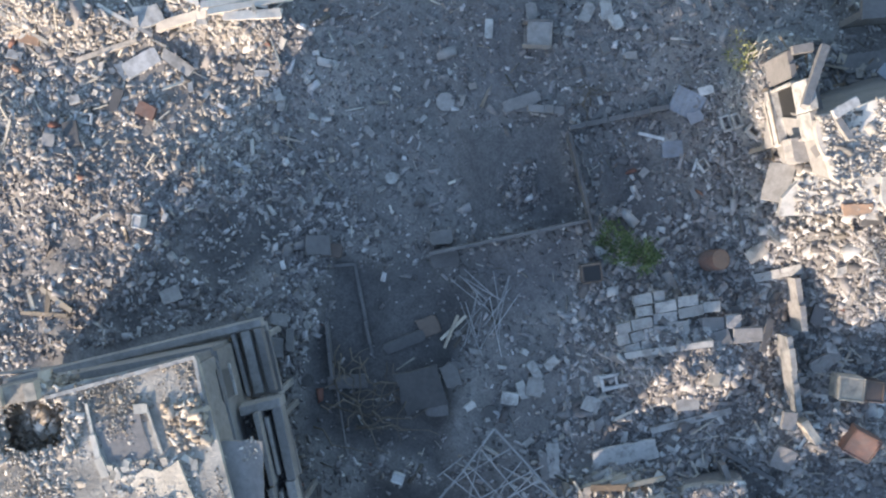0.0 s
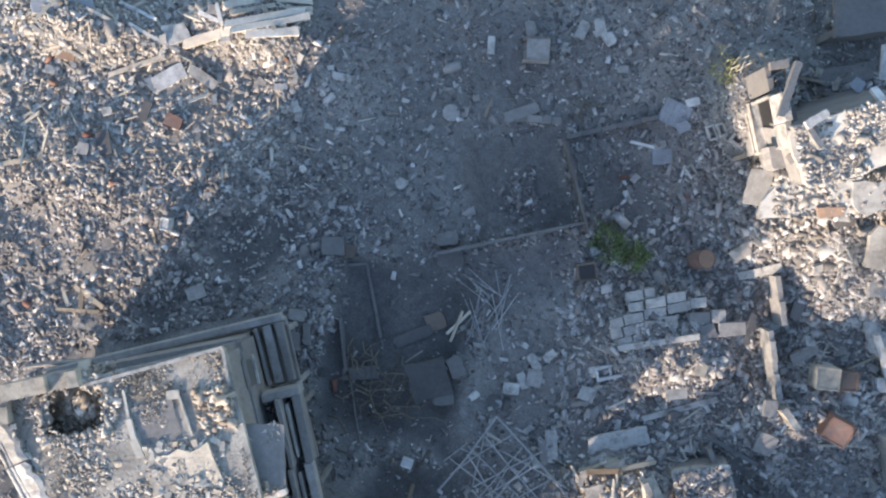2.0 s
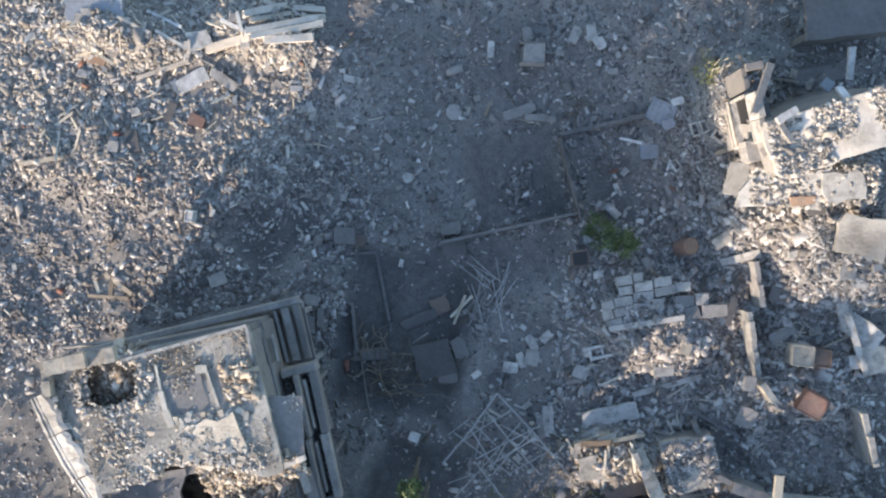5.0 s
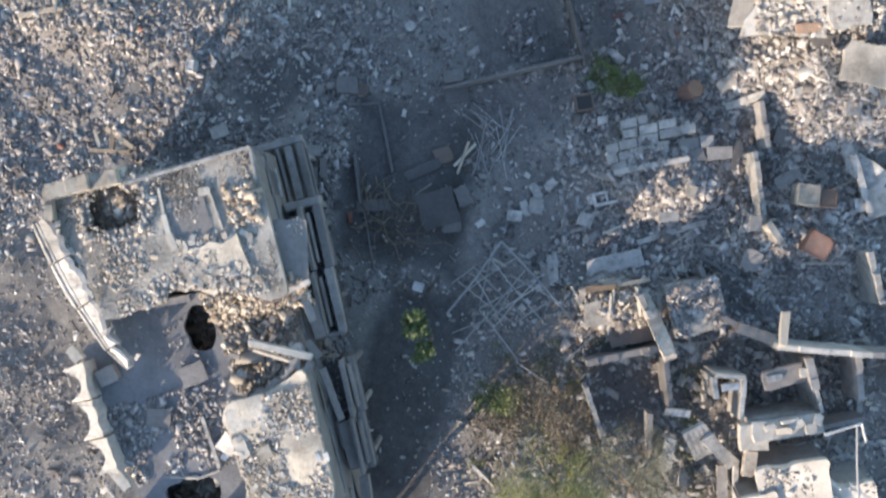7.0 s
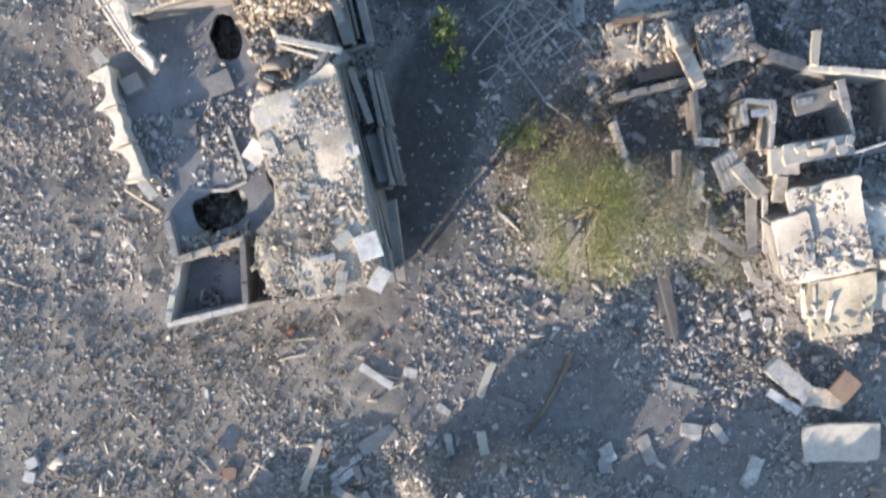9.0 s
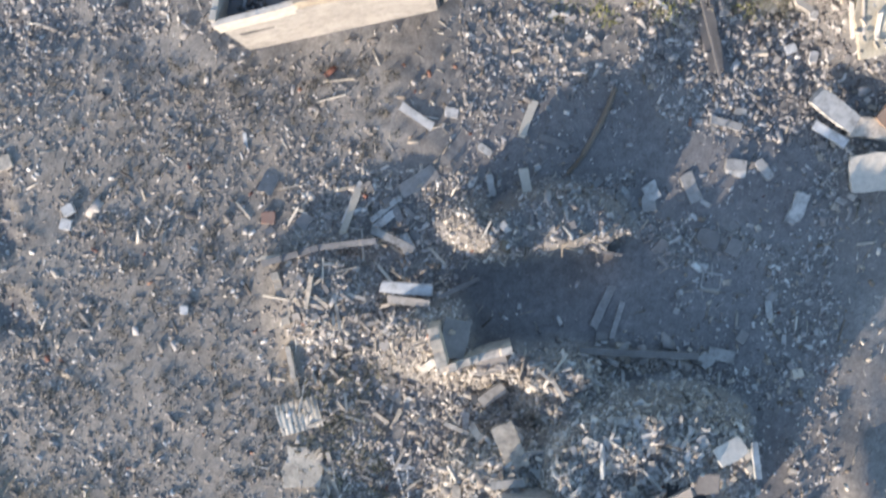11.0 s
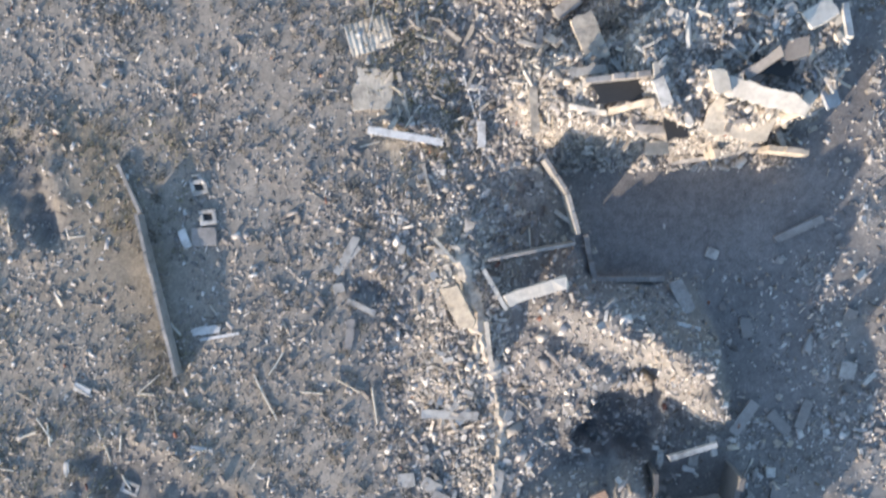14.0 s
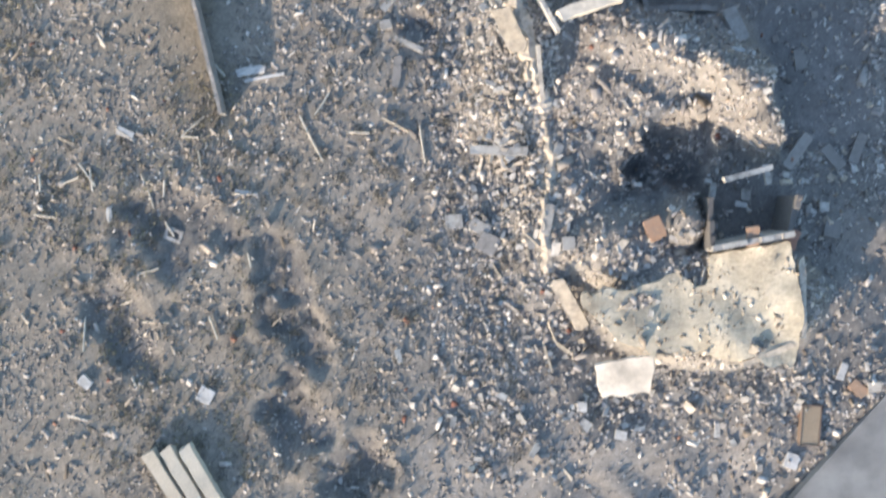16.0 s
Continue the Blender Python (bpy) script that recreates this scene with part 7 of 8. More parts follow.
slab(6.01, -31.75, 0.71, 1.58, 22, 0.12, mat="concrete_pale", label="pale board lying in shade")
slab(8.14, -30.98, 1.04, 0.49, -18, 0.12, mat="concrete_pale", label="pale board lying in shade")
slab(9.48, -30.93, 0.49, 1.14, 35, 0.12, mat="concrete_pale", label="pale board lying in shade")
slab(3.97, -32.45, 0.71, 0.98, 10, 0.15, mat="concrete_pale", label="pale round-cornered slab in the rubble", jag=0.3)
slab(10.88, -32.99, 0.6, 1.25, -25, 0.15, mat="concrete_pale", label="pale slab lying in shade", jag=0.25)
slab(-3.86, -29.76, 0.82, 0.38, -35, 0.12, mat="concrete_pale", label="pale board lying in shade")
slab(-0.56, -29.4, 1.63, 0.38, -20, 0.12, mat="concrete", label="grey board lying in shade")
beam(-7.89, -27.58, -6.41, -28.59, 0.38, 0.12, mat="white_board", label="white board on the open ground", name="timber_plank", category="plank")
slab(-5.46, -27.92, 0.71, 0.49, -12, 0.12, mat="white_board", label="white board on the open ground")
slab(-7.12, -31.21, 2.23, 0.82, 32, 0.12, mat="concrete", label="grey slab on the open ground")
beam(-10, -31.49, -10.88, -33.74, 0.33, 0.12, mat="timber_pale", label="weathered timber plank lying in the rubble", name="timber_plank", category="plank")
beam(-8.14, -32.55, -9.33, -33.51, 0.38, 0.12, mat="concrete_pale", label="pale beam on the open ground", name="timber_plank", category="plank")
slab(-1.95, -31.34, 0.49, 1.36, 10, 0.12, mat="timber_pale", label="weathered board in shade", name="board", category="board")
slab(-3.6, -31.48, 0.38, 1.2, 10, 0.12, mat="concrete_pale", label="pale board in shade")
slab(-24.69, -33.06, 0.6, 0.6, -15, 0.25, mat="white_board", label="white block on the open ground")
beam(-15.64, -28.67, -15.58, -29.52, 0.19, 0.1, mat="white_board", label="white lath on the open ground", name="timber_plank", category="plank")
strut(-12.01, -27.29, -10.61, -26.96, 0.05, mat="timber_pale", label="pale stick on the ground", name="stick")
strut(-11.71, -26.31, -10.18, -26.18, 0.05, mat="timber_pale", label="pale stick on the ground", name="stick")
strut(-19.53, -18.75, -17.73, -19.88, 0.06, mat="timber_pale", label="thin pole at the house foot", name="wooden_pole")
strut(-0.89, -20.22, -0.08, -21.04, 0.05, mat="timber_pale", label="pale stick on the ground", name="stick")
# southern ruin
beam(-9.92, -31.2, -10.89, -33.4, 0.3, 0.12, mat="concrete_pale", label="pale plank standing out of the heap", name="timber_plank", category="plank")
beam(-8.01, -31.99, -9.46, -33.1, 0.27, 0.12, mat="concrete_pale", label="pale plank standing out of the heap", name="timber_plank", category="plank")
wall(-14.71, -35.13, -12.01, -34.36, 0.3, 0.9, mat="concrete", label="low bank of broken wall")
wall(-11.99, -34.37, -9.13, -34.08, 0.3, 1.0, mat="concrete", label="low bank of broken wall")
beam(-9.36, -33.55, -7.42, -34.52, 0.38, 0.2, mat="concrete_pale", label="pale beam on the heap", a=0.4, b=0.3)
slab(-7.76, -34.25, 1.07, 0.7, -60, 0.2, mat="concrete_pale", label="pale slab piece in the rubble", lift=0.2)
wall(-14.16, -35.54, -13.64, -38.1, 0.4, 0.45, mat="plaster_warm", label="tan wall stump by the yard")
wall(-13.68, -39.2, -13.21, -41.86, 0.25, 0.35, mat="plaster_warm", label="tan wall stump by the yard")
sheet(-13.25, -42.7, 2.15, 1.6, 14, "roof_dust", "tan corrugated roof sheet on the ground", waves=8)
slab(-13.1, -45.2, 2.2, 2.5, -4, 0.1, mat="roof_dust", label="bare tan floor screed", jag=0.34, name="floor_screed")
wall(-12.05, -43.78, -11.09, -47.41, 0.2, 0.35, mat="plaster_warm", label="tan wall stump by the yard")
beam(-13.31, -47.3, -9.74, -47.99, 0.35, 0.25, mat="white_board", label="long white concrete beam across the wall", a=0.3, b=0.3)
beam(-12.53, -46.7, -10.75, -47.46, 0.16, 0.12, mat="concrete", label="thin grey beam on the rubble")
beam(-11.06, -47.97, -9.42, -48.75, 0.16, 0.12, mat="timber", label="dark plank beside the white beam")
beam(-8.99, -36.29, -6.53, -36.5, 0.53, 0.3, mat="white_board", label="white beam with a raised rim", a=0.4, b=0.4)
beam(-8.75, -36.89, -6.55, -37.12, 0.38, 0.2, mat="concrete", label="grey beam below the white one", a=0.3, b=0.3)
wall(-6.27, -37.8, -5.88, -39.55, 0.5, 2.6, mat="plaster_warm", label="standing corner of a cream rendered wall", rag=0.12)
slab(-5.4, -38.55, 1.5, 2.0, -12, 0.2, mat="concrete", label="grey slab leaning on the cream wall corner", ty=28, lift=0.3)
wall(-6.1, -39.95, -2.75, -39.1, 0.34, 2.7, mat="plaster_warm", label="standing cream wall stump in the heap", rag=0.45)
slab(-3.73, -39.79, 1.59, 1.22, 15, 0.25, mat="concrete", label="grey slab on the heap", tx=15, lift=0.3)
slab(-3.65, -41.62, 1.56, 0.68, 35, 0.2, mat="concrete_pale", label="pale slab on the heap", tx=8, lift=0.3)
slab(-2.88, -43.6, 1.15, 2.36, 22, 0.25, mat="plaster_warm", label="cream column-like slab on the heap", lift=0.5)
beam(-4.83, -42.93, -4.05, -43.78, 0.37, 0.2, mat="concrete_pale", label="white beam stub on the heap", a=0.4, b=0.4)
beam(-7.17, -40.39, -6.04, -39.36, 0.37, 0.2, mat="concrete_pale", label="pale beam stub on the heap", a=0.5, b=0.5)
beam(-6.19, -36.83, -4.2, -35.95, 0.21, 0.15, mat="concrete", label="thin beam over the heap", a=0.5, b=0.2)
wall(-3.3, -45.75, 0.1, -45.5, 0.25, 1.7, mat="concrete", label="dark-gapped wall of the collapsed room", rag=0.6)
beam(-3.9, -46.7, -2.3, -47.05, 0.2, 0.2, mat="plaster_pale", label="cracked cream lintel of the collapsed room", a=0.35, b=0.25, jag=0.3)
beam(-2.35, -47.05, -0.2, -46.7, 0.26, 0.2, mat="plaster_warm", label="cracked cream lintel of the collapsed room", a=0.25, b=0.35, jag=0.3)
# black sheet added to paint the shade of a cavity
slab(-1.6, -46.2, 3.2, 1.1, 4, 0.1, jag=0.35, mat="black_lid_and_shade", label="black sheet for the shade in a gap of the collapsed room", name="burnt_sheet")
beam(-3.81, -45.24, -2.24, -45.05, 0.37, 0.2, mat="concrete_pale", label="pale beam piece on the heap", a=0.6, b=0.6)
beam(-0.33, -45.83, 0.1, -46.88, 0.52, 0.25, mat="concrete_pale", label="white block of broken wall", a=0.25, b=0.25)
beam(-0.97, -47.75, 1.11, -47.92, 0.37, 0.2, mat="concrete", label="grey lintel piece on the heap", a=0.3, b=0.3)
slab(0.35, -48.53, 1.16, 0.68, 0, 0.2, mat="roof_dust", label="cream slab piece on the heap", lift=0.3)
slab(4.0, -46.55, 4.3, 0.95, -17, 0.45, mat="plaster_pale", label="large cream slab edge standing high in the sun", lift=0.5, jag=0.34, tx=12)
slab(2.3, -46.0, 0.9, 1.15, 10, 0.4, mat="plaster_pale", label="cream lump at the end of the slab edge", lift=0.45, jag=0.35, tx=8)
slab(6.1, -46.95, 0.6, 1.3, -30, 0.4, mat="plaster_pale", label="cream broken corner of the slab edge", lift=0.5, jag=0.35, tx=6)
slab(3.4, -47.6, 3.4, 1.8, -12, 0.15, mat="roof_dust", label="dusty brown plate sloping down below the slab edge", lift=0.2, tx=10, jag=0.34)
beam(1.3, -49.2, 3.3, -48.95, 0.2, 0.15, mat="plaster_pale", label="pale rim along the foot of the dusty plate", a=0.3, b=0.3, jag=0.35)
beam(3.2, -48.95, 5.4, -48.5, 0.2, 0.15, mat="plaster_pale", label="pale rim along the foot of the dusty plate", a=0.3, b=0.3, jag=0.35)
wall(2.3, -46.3, 6.1, -47.3, 0.3, 2.2, mat="plaster_warm", label="tall cream wall stump under the white edge", rag=0.3)
wall(2.56, -47.22, 2.94, -49.06, 0.3, 2.6, mat="plaster_warm", label="cream wall stump on the heap", rag=0.3)
# two more black sheets painting shaded cavities in the heap
slab(4.7, -45.1, 2.1, 1.4, -10, 0.1, jag=0.34, mat="black_lid_and_shade", label="black sheet for the shade in a gap of the collapsed room", name="burnt_sheet")
slab(0.75, -47.7, 1.2, 1.5, 8, 0.1, jag=0.35, lift=0.12, mat="black_lid_and_shade", label="black sheet for the shade between broken walls", name="burnt_sheet")
slab(7.11, -46.29, 0.91, 1.87, 20, 0.15, mat="blue_sheet", label="bluish panel leaning by the heap", ty=25)
slab(6.54, -43.27, 1.39, 0.87, 30, 0.2, mat="plaster_pale", label="pale slab at the heap's edge", lift=0.2, tx=-12)
beam(7.53, -42.81, 7.61, -44.35, 0.26, 0.25, mat="white_board", label="white post at the heap's edge", a=1.15, b=0.8, name="post")
beam(3.44, -45.81, 4.84, -44.8, 0.41, 0.2, mat="concrete", label="grey beam on the heap", a=0.8, b=0.8)
wall(5.39, -48.65, 7.21, -48.93, 0.25, 2.0, mat="plaster_warm", label="cream wall stump on the heap", rag=0.3)
beam(5.95, -47.71, 6.71, -48.89, 0.26, 0.2, mat="concrete_pale", label="pale beam on the heap", a=0.5, b=0.1)
slab(-5.4, -46.73, 0.43, 2.4, 2, 0.2, mat="plaster_warm", label="narrow cream wall slice", lift=0.5)
beam(-8.78, -45.13, -7.56, -45.42, 0.16, 0.1, mat="white_board", label="thin white lath in the rubble", name="lath")
strut(-8.68, -44.71, -7.99, -47.31, 0.05, mat="white_board", label="thin white pole leaning on rubble", name="metal_pole")
strut(-7.93, -45.13, -7.91, -47.31, 0.05, mat="white_board", label="thin white pole leaning on rubble", name="metal_pole")
slab(-7.86, -47.61, 0.43, 1.35, 0, 0.2, mat="white_board", label="white slab piece in the rubble", lift=0.2)
beam(0.49, -39.44, 6.21, -39.86, 0.33, 0.2, mat="concrete", label="long grey beam lying in shade", a=0.2, b=0.2)
slab(1.74, -37.44, 0.44, 2.46, -25, 0.1, mat="concrete", label="grey plank-like slab in shade")
slab(2.41, -38.12, 0.27, 2.08, -18, 0.1, mat="concrete", label="grey plank-like slab in shade")
slab(7.38, -39.83, 1.31, 0.6, -12, 0.2, mat="concrete_pale", label="pale slab piece in shade", jag=0.06)
slab(6.61, -40.08, 0.71, 0.76, 40, 0.25, mat="concrete_pale", label="pale slab piece in shade")
slab(9.65, -37.64, 0.33, 0.93, 6, 0.15, mat="concrete_pale", label="pale narrow slab in shade")
slab(4.12, -31.88, 0.82, 0.98, 30, 0.2, mat="concrete_pale", label="pale rounded slab in shade", jag=0.3)
slab(8.13, -30.71, 1.09, 0.6, -6, 0.2, mat="concrete_pale", label="pale slab in shade")
slab(11.1, -32.73, 0.76, 1.64, -20, 0.2, mat="concrete_pale", label="pale curved panel in shade", jag=0.3)
opening_frame(6.94, -36.26, 0.98, 0.82, 0.08, -10, label="pale bent metal bracket", mat="concrete_pale", T=0.06)
slab(6.81, -34.2, 1.26, 0.98, -20, 0.2, mat="concrete", label="striped grey mattress piece", jag=0.3, name="mattress")
slab(7.99, -34.63, 0.82, 0.93, -20, 0.2, mat="concrete", label="striped grey mattress piece", jag=0.3, name="mattress")
strut(5.29, -39.39, 5.41, -40.47, 0.05, mat="white_board", label="short white rod lying loose", name="metal_pole")
wall(1.1, -34.33, 1.49, -34.73, 0.13, 1.2, mat="concrete", label="curved pale wall stump", rag=0.1)
wall(1.51, -34.71, 2.56, -34.92, 0.13, 1.1, mat="concrete", label="curved pale wall stump", rag=0.1)
slab(-14.44, -53.15, 1.65, 0.44, 60, 0.2, mat="concrete_pale", label="pale plank on the open ground")
slab(-24.52, -32.36, 0.66, 0.55, 30, 0.3, mat="white_board", label="white block on the open ground")
slab(-18.86, -37.39, 0.44, 0.44, 0, 0.15, mat="white_board", label="white tile fragment on the ground")
slab(-14.53, -32.88, 0.77, 0.66, 0, 0.2, mat="rust", label="rust-red crushed tin on open ground", jag=0.25, name="crushed_tin")
slab(-27.78, -30, 0.99, 0.77, 20, 0.2, mat="plaster_warm", label="pinkish slab on the open ground")
# garden wall and open ground
wall(-25.9, -48.7, -24.85, -51.15, 0.17, 0.4, mat="concrete", label="garden wall of rendered block, partly fallen", rag=0.08)
wall(-24.82, -51.2, -23.1, -59.2, 0.17, 0.92, mat="concrete", label="garden wall of rendered block, partly fallen", rag=0.08)
slab(-22.69, -52.45, 0.44, 0.99, 20, 0.2, mat="white_board", label="white slab beside the garden wall")
slab(-21.76, -57.04, 1.65, 0.44, 8, 0.15, mat="white_board", label="white plastic sheet in the wall's shade", jag=0.25, name="plastic_sheet")
beam(-22.09, -57.53, -20.11, -57.23, 0.14, 0.08, mat="white_board", label="white lath beside the sheet", name="timber_plank", category="plank")
for x, y, turn in ((-21.92, -49.9, 12), (-21.5, -51.4, 5)):
    opening_frame(x, y, 0.85, 0.75, 0.2, turn, mat="concrete_pale", label="pale square rim of an open shaft", T=0.14)
    # no pit is dug: a black plate paints the shaft's shade
    slab(x, y, 0.48, 0.4, turn, 0.06, mat="black_lid_and_shade", label="black plate for the shade in the shaft's mouth", jag=0.02, name="shaft_mouth", category="shaft")
slab(-21.73, -52.37, 1.38, 0.99, 0, 0.15, mat="concrete", label="grey slab lying beside the open shaft")
beam(-14, -52.92, -15.14, -54.26, 0.39, 0.12, mat="concrete_pale", label="pale plank on the open ground", name="timber_plank", category="plank")
slab(-15.02, -55.01, 0.61, 0.5, 10, 0.2, mat="concrete_pale", label="pale block on the open ground")
beam(-14.6, -55.65, -13.23, -56.31, 0.27, 0.15, mat="concrete_pale", label="pale curved kerb piece")
slab(-14.53, -57.31, 0.44, 1.66, -8, 0.12, mat="concrete", label="grey plank on the open ground")
slab(-11.88, -64.66, 0.88, 0.72, 4, 0.15, mat="concrete_pale", label="grey square panel in the rubble", jag=0.05)
beam(-10.96, -61.18, -8.24, -61.36, 0.43, 0.2, mat="concrete_pale", label="pale thick beam in the rubble", name="timber_plank", category="plank")
strut(-19.4, -59.31, -18.28, -61.57, 0.05, mat="timber_pale", label="pale stick on the open ground", name="stick", category="stick")
strut(-17.91, -58.22, -18.64, -59.32, 0.05, mat="timber_pale", label="pale stick on the open ground", name="stick", category="stick")
strut(-15.28, -59.52, -14.03, -60.23, 0.05, mat="timber_pale", label="pale stick on the open ground", name="stick", category="stick")
strut(-13.47, -59.96, -13.23, -61.78, 0.05, mat="timber_pale", label="pale stick on the open ground", name="stick", category="stick")
strut(-16.97, -60.19, -15.94, -60.26, 0.05, mat="timber_pale", label="pale stick on the open ground", name="stick", category="stick")
strut(-22.87, -63.07, -21.73, -63.14, 0.05, mat="timber_pale", label="pale stick on the open ground", name="stick", category="stick")
strut(-24.17, -59.24, -25.35, -60.2, 0.05, mat="timber_pale", label="pale stick on the open ground", name="stick", category="stick")
strut(-25.35, -60.2, -24.49, -60.27, 0.05, mat="timber_pale", label="pale stick on the open ground", name="stick", category="stick")
strut(-24.52, -60.92, -24.4, -61.77, 0.05, mat="timber_pale", label="pale stick on the open ground", name="stick", category="stick")
strut(-27.43, -62.02, -26.92, -63.73, 0.05, mat="timber_pale", label="pale stick on the open ground", name="stick", category="stick")
strut(-26.29, -62.32, -26.38, -63.17, 0.05, mat="timber_pale", label="pale stick on the open ground", name="stick", category="stick")
strut(-29.09, -63.71, -29.12, -64.42, 0.05, mat="timber_pale", label="pale stick on the open ground", name="stick", category="stick")
strut(-24.22, -69.2, -23.83, -70.35, 0.05, mat="timber_pale", label="pale stick on the open ground", name="stick", category="stick")
strut(-32.65, -61.95, -32.63, -62.81, 0.05, mat="timber_pale", label="pale stick on the open ground", name="stick", category="stick")
strut(-30.59, -61.41, -29.77, -62.56, 0.05, mat="timber_pale", label="pale stick on the open ground", name="stick", category="stick")
strut(-30.02, -61.7, -29.92, -62.84, 0.05, mat="timber_pale", label="pale stick on the open ground", name="stick", category="stick")
strut(-31.8, -62.53, -30.62, -62.12, 0.05, mat="timber_pale", label="pale stick on the open ground", name="stick", category="stick")
strut(-33.03, -63.95, -31.87, -64.11, 0.05, mat="timber_pale", label="pale stick on the open ground", name="stick", category="stick")
strut(-26.37, -64.45, -25.96, -65.17, 0.05, mat="timber_pale", label="pale stick on the open ground", name="stick", category="stick")
strut(-28.64, -59.73, -27.8, -60.31, 0.05, mat="timber_pale", label="pale stick on the open ground", name="stick", category="stick")
strut(-27.77, -67.02, -26.74, -66.74, 0.05, mat="timber_pale", label="pale stick on the open ground", name="stick", category="stick")
strut(-27.71, -69.47, -26.26, -69.48, 0.05, mat="timber_pale", label="pale stick on the open ground", name="stick", category="stick")
strut(-30.62, -69.17, -30.75, -70.91, 0.05, mat="timber_pale", label="pale stick on the open ground", name="stick", category="stick")
strut(-22.11, -66.06, -21.99, -66.77, 0.05, mat="timber_pale", label="pale stick on the open ground", name="stick", category="stick")
slab(-28.17, -59.96, 0.99, 0.44, -25, 0.15, mat="white_board", label="white panel on the earth")
slab(-29.11, -63.98, 0.28, 0.72, 0, 0.15, mat="white_board", label="small white board on the earth")
opening_frame(-26, -65.09, 0.94, 0.66, 0.17, -20, label="broken pale frame on the earth", mat="concrete_pale", T=0.12)
beam(-22.78, -62.97, -21.64, -63.12, 0.19, 0.1, mat="white_board", label="white lath on the earth", name="timber_plank", category="plank")
# long fallen west wall of the southern ruin
plaster_crest([(-8.95, -52.9), (-8.81, -53.51), (-8.18, -56.0), (-7.73, -58.31), (-7.4, -59.67)], 0.7, 0.32, "plaster_warm", "wavy cream plaster crest of the long fallen wall", 5)
plaster_crest([(-7.4, -59.9), (-6.95, -61.67), (-7.3, -63.4)], 0.5, 0.25, "plaster_warm", "wavy cream plaster crest of the long fallen wall", 6)
plaster_crest([(-7.42, -63.6), (-7.47, -64.6), (-7.24, -67.38)], 0.6, 0.25, "plaster_warm", "wavy cream plaster crest of the long fallen wall", 7)
plaster_crest([(-9.0, -54.3), (-8.5, -56.4), (-8.1, -58.2)], 0.4, 0.25, "plaster_warm", "second strip of the fallen wall's plaster", 8)
beam(-10.3, -52.55, -9.05, -53.92, 0.14, 0.2, mat="plaster_pale", label="cream strip of the long fallen wall", a=0.15, b=0.15, jag=0.3)
beam(-11.65, -45.85, -11.18, -47.22, 0.16, 0.15, mat="plaster_warm", label="tan strip of the long fallen wall", jag=0.3)
beam(-11.41, -47.49, -10.88, -48.23, 0.14, 0.15, mat="plaster_warm", label="tan strip of the long fallen wall", jag=0.3)
beam(-10.73, -49, -10.37, -50.51, 0.14, 0.15, mat="plaster_warm", label="tan strip of the long fallen wall", jag=0.3)
slab(-9.05, -55.8, 1.0, 2.6, 24, 0.2, mat="plaster_warm", label="tan roof slab sliding off the fallen wall", ty=-12, tx=5, lift=0.35, jag=0.25)
beam(-7.78, -56.49, -7.55, -58.89, 0.21, 0.2, mat="concrete_pale", label="pale strip of fallen wall", a=0.4, b=0.4)
wall(-7.65, -53.62, -3.62, -52.9, 0.13, 2.6, mat="concrete", label="thin pale wall top across the room", rag=0.08, z=0)
wall(-7.86, -54.06, -6.81, -55.96, 0.2, 1.2, mat="concrete_pale", label="thin pale wall top across the room", rag=0.08)
wall(-4.95, -49.0, -3.95, -50.6, 0.17, 2.9, mat="concrete", label="curved pale wall stump", rag=0.12, z=0)
wall(-3.95, -50.65, -3.5, -52.45, 0.17, 2.85, mat="concrete", label="curved pale wall stump", rag=0.08, z=0)
beam(-4.4, -51.4, -3.3, -52.21, 0.19, 0.15, mat="concrete_pale", label="thin pale beam on the stump", a=0.3, b=0.5)
beam(-6.8, -55.4, -4.16, -54.6, 0.55, 0.4, mat="plaster_pale", label="thick cream beam standing off the rubble", ends=(2.9, 3.1), jag=0.2)
wall(-2.9, -54.72, .85, -54.76, 0.25, 0.5, mat="concrete", label="low broken wall in shade")
slab(1.62, -55.59, 0.71, 1.8, 25, 0.2, mat="concrete", label="grey slab lying in the shade")
wall(-2.91, -52.58, -2.53, -54.71, 0.25, 0.7, mat="concrete", label="grey broken wall in shade")
beam(1.22, -56.79, 2.28, -57.07, 0.16, 0.1, mat="white_board", label="white lath lying in shade", name="lath")
slab(3.19, -53.59, 0.61, 0.5, -20, 0.2, mat="concrete_pale", label="pale block in the shade")
beam(6.16, -53.01, 8.38, -52, 0.38, 0.2, mat="concrete", label="grey beam in the shade")
slab(4.81, -57.25, 0.6, 1.1, 10, 0.2, mat="concrete", label="grey slab lying in the shade", jag=0.25)
slab(9.65, -59.36, 0.82, 0.93, -10, 0.2, mat="concrete_pale", label="pale block in the shade")
slab(4.63, -61.58, 0.55, 1.92, -35, 0.15, mat="concrete", label="grey plank-like slab in the shade", jag=0.05)
slab(6.36, -61.88, 0.55, 1.37, 40, 0.15, mat="concrete", label="grey plank-like slab in the shade", jag=0.05)
slab(7.55, -61.49, 0.49, 1.54, -20, 0.15, mat="concrete", label="grey plank-like slab in the shade", jag=0.05)
slab(5.89, -64.27, 0.49, 0.49, 0, 0.2, mat="concrete_pale", label="pale block in the shade")
slab(6.27, -65.31, 0.83, 0.94, -10, 0.2, mat="concrete", label="grey block in the shade")
# roofless shed and the pale floor plate
wall(-0.1, -66.06, 3.51, -65.41, 0.25, 2.9, mat="concrete_pale", label="pale wall of the roofless shed", rag=0.1)
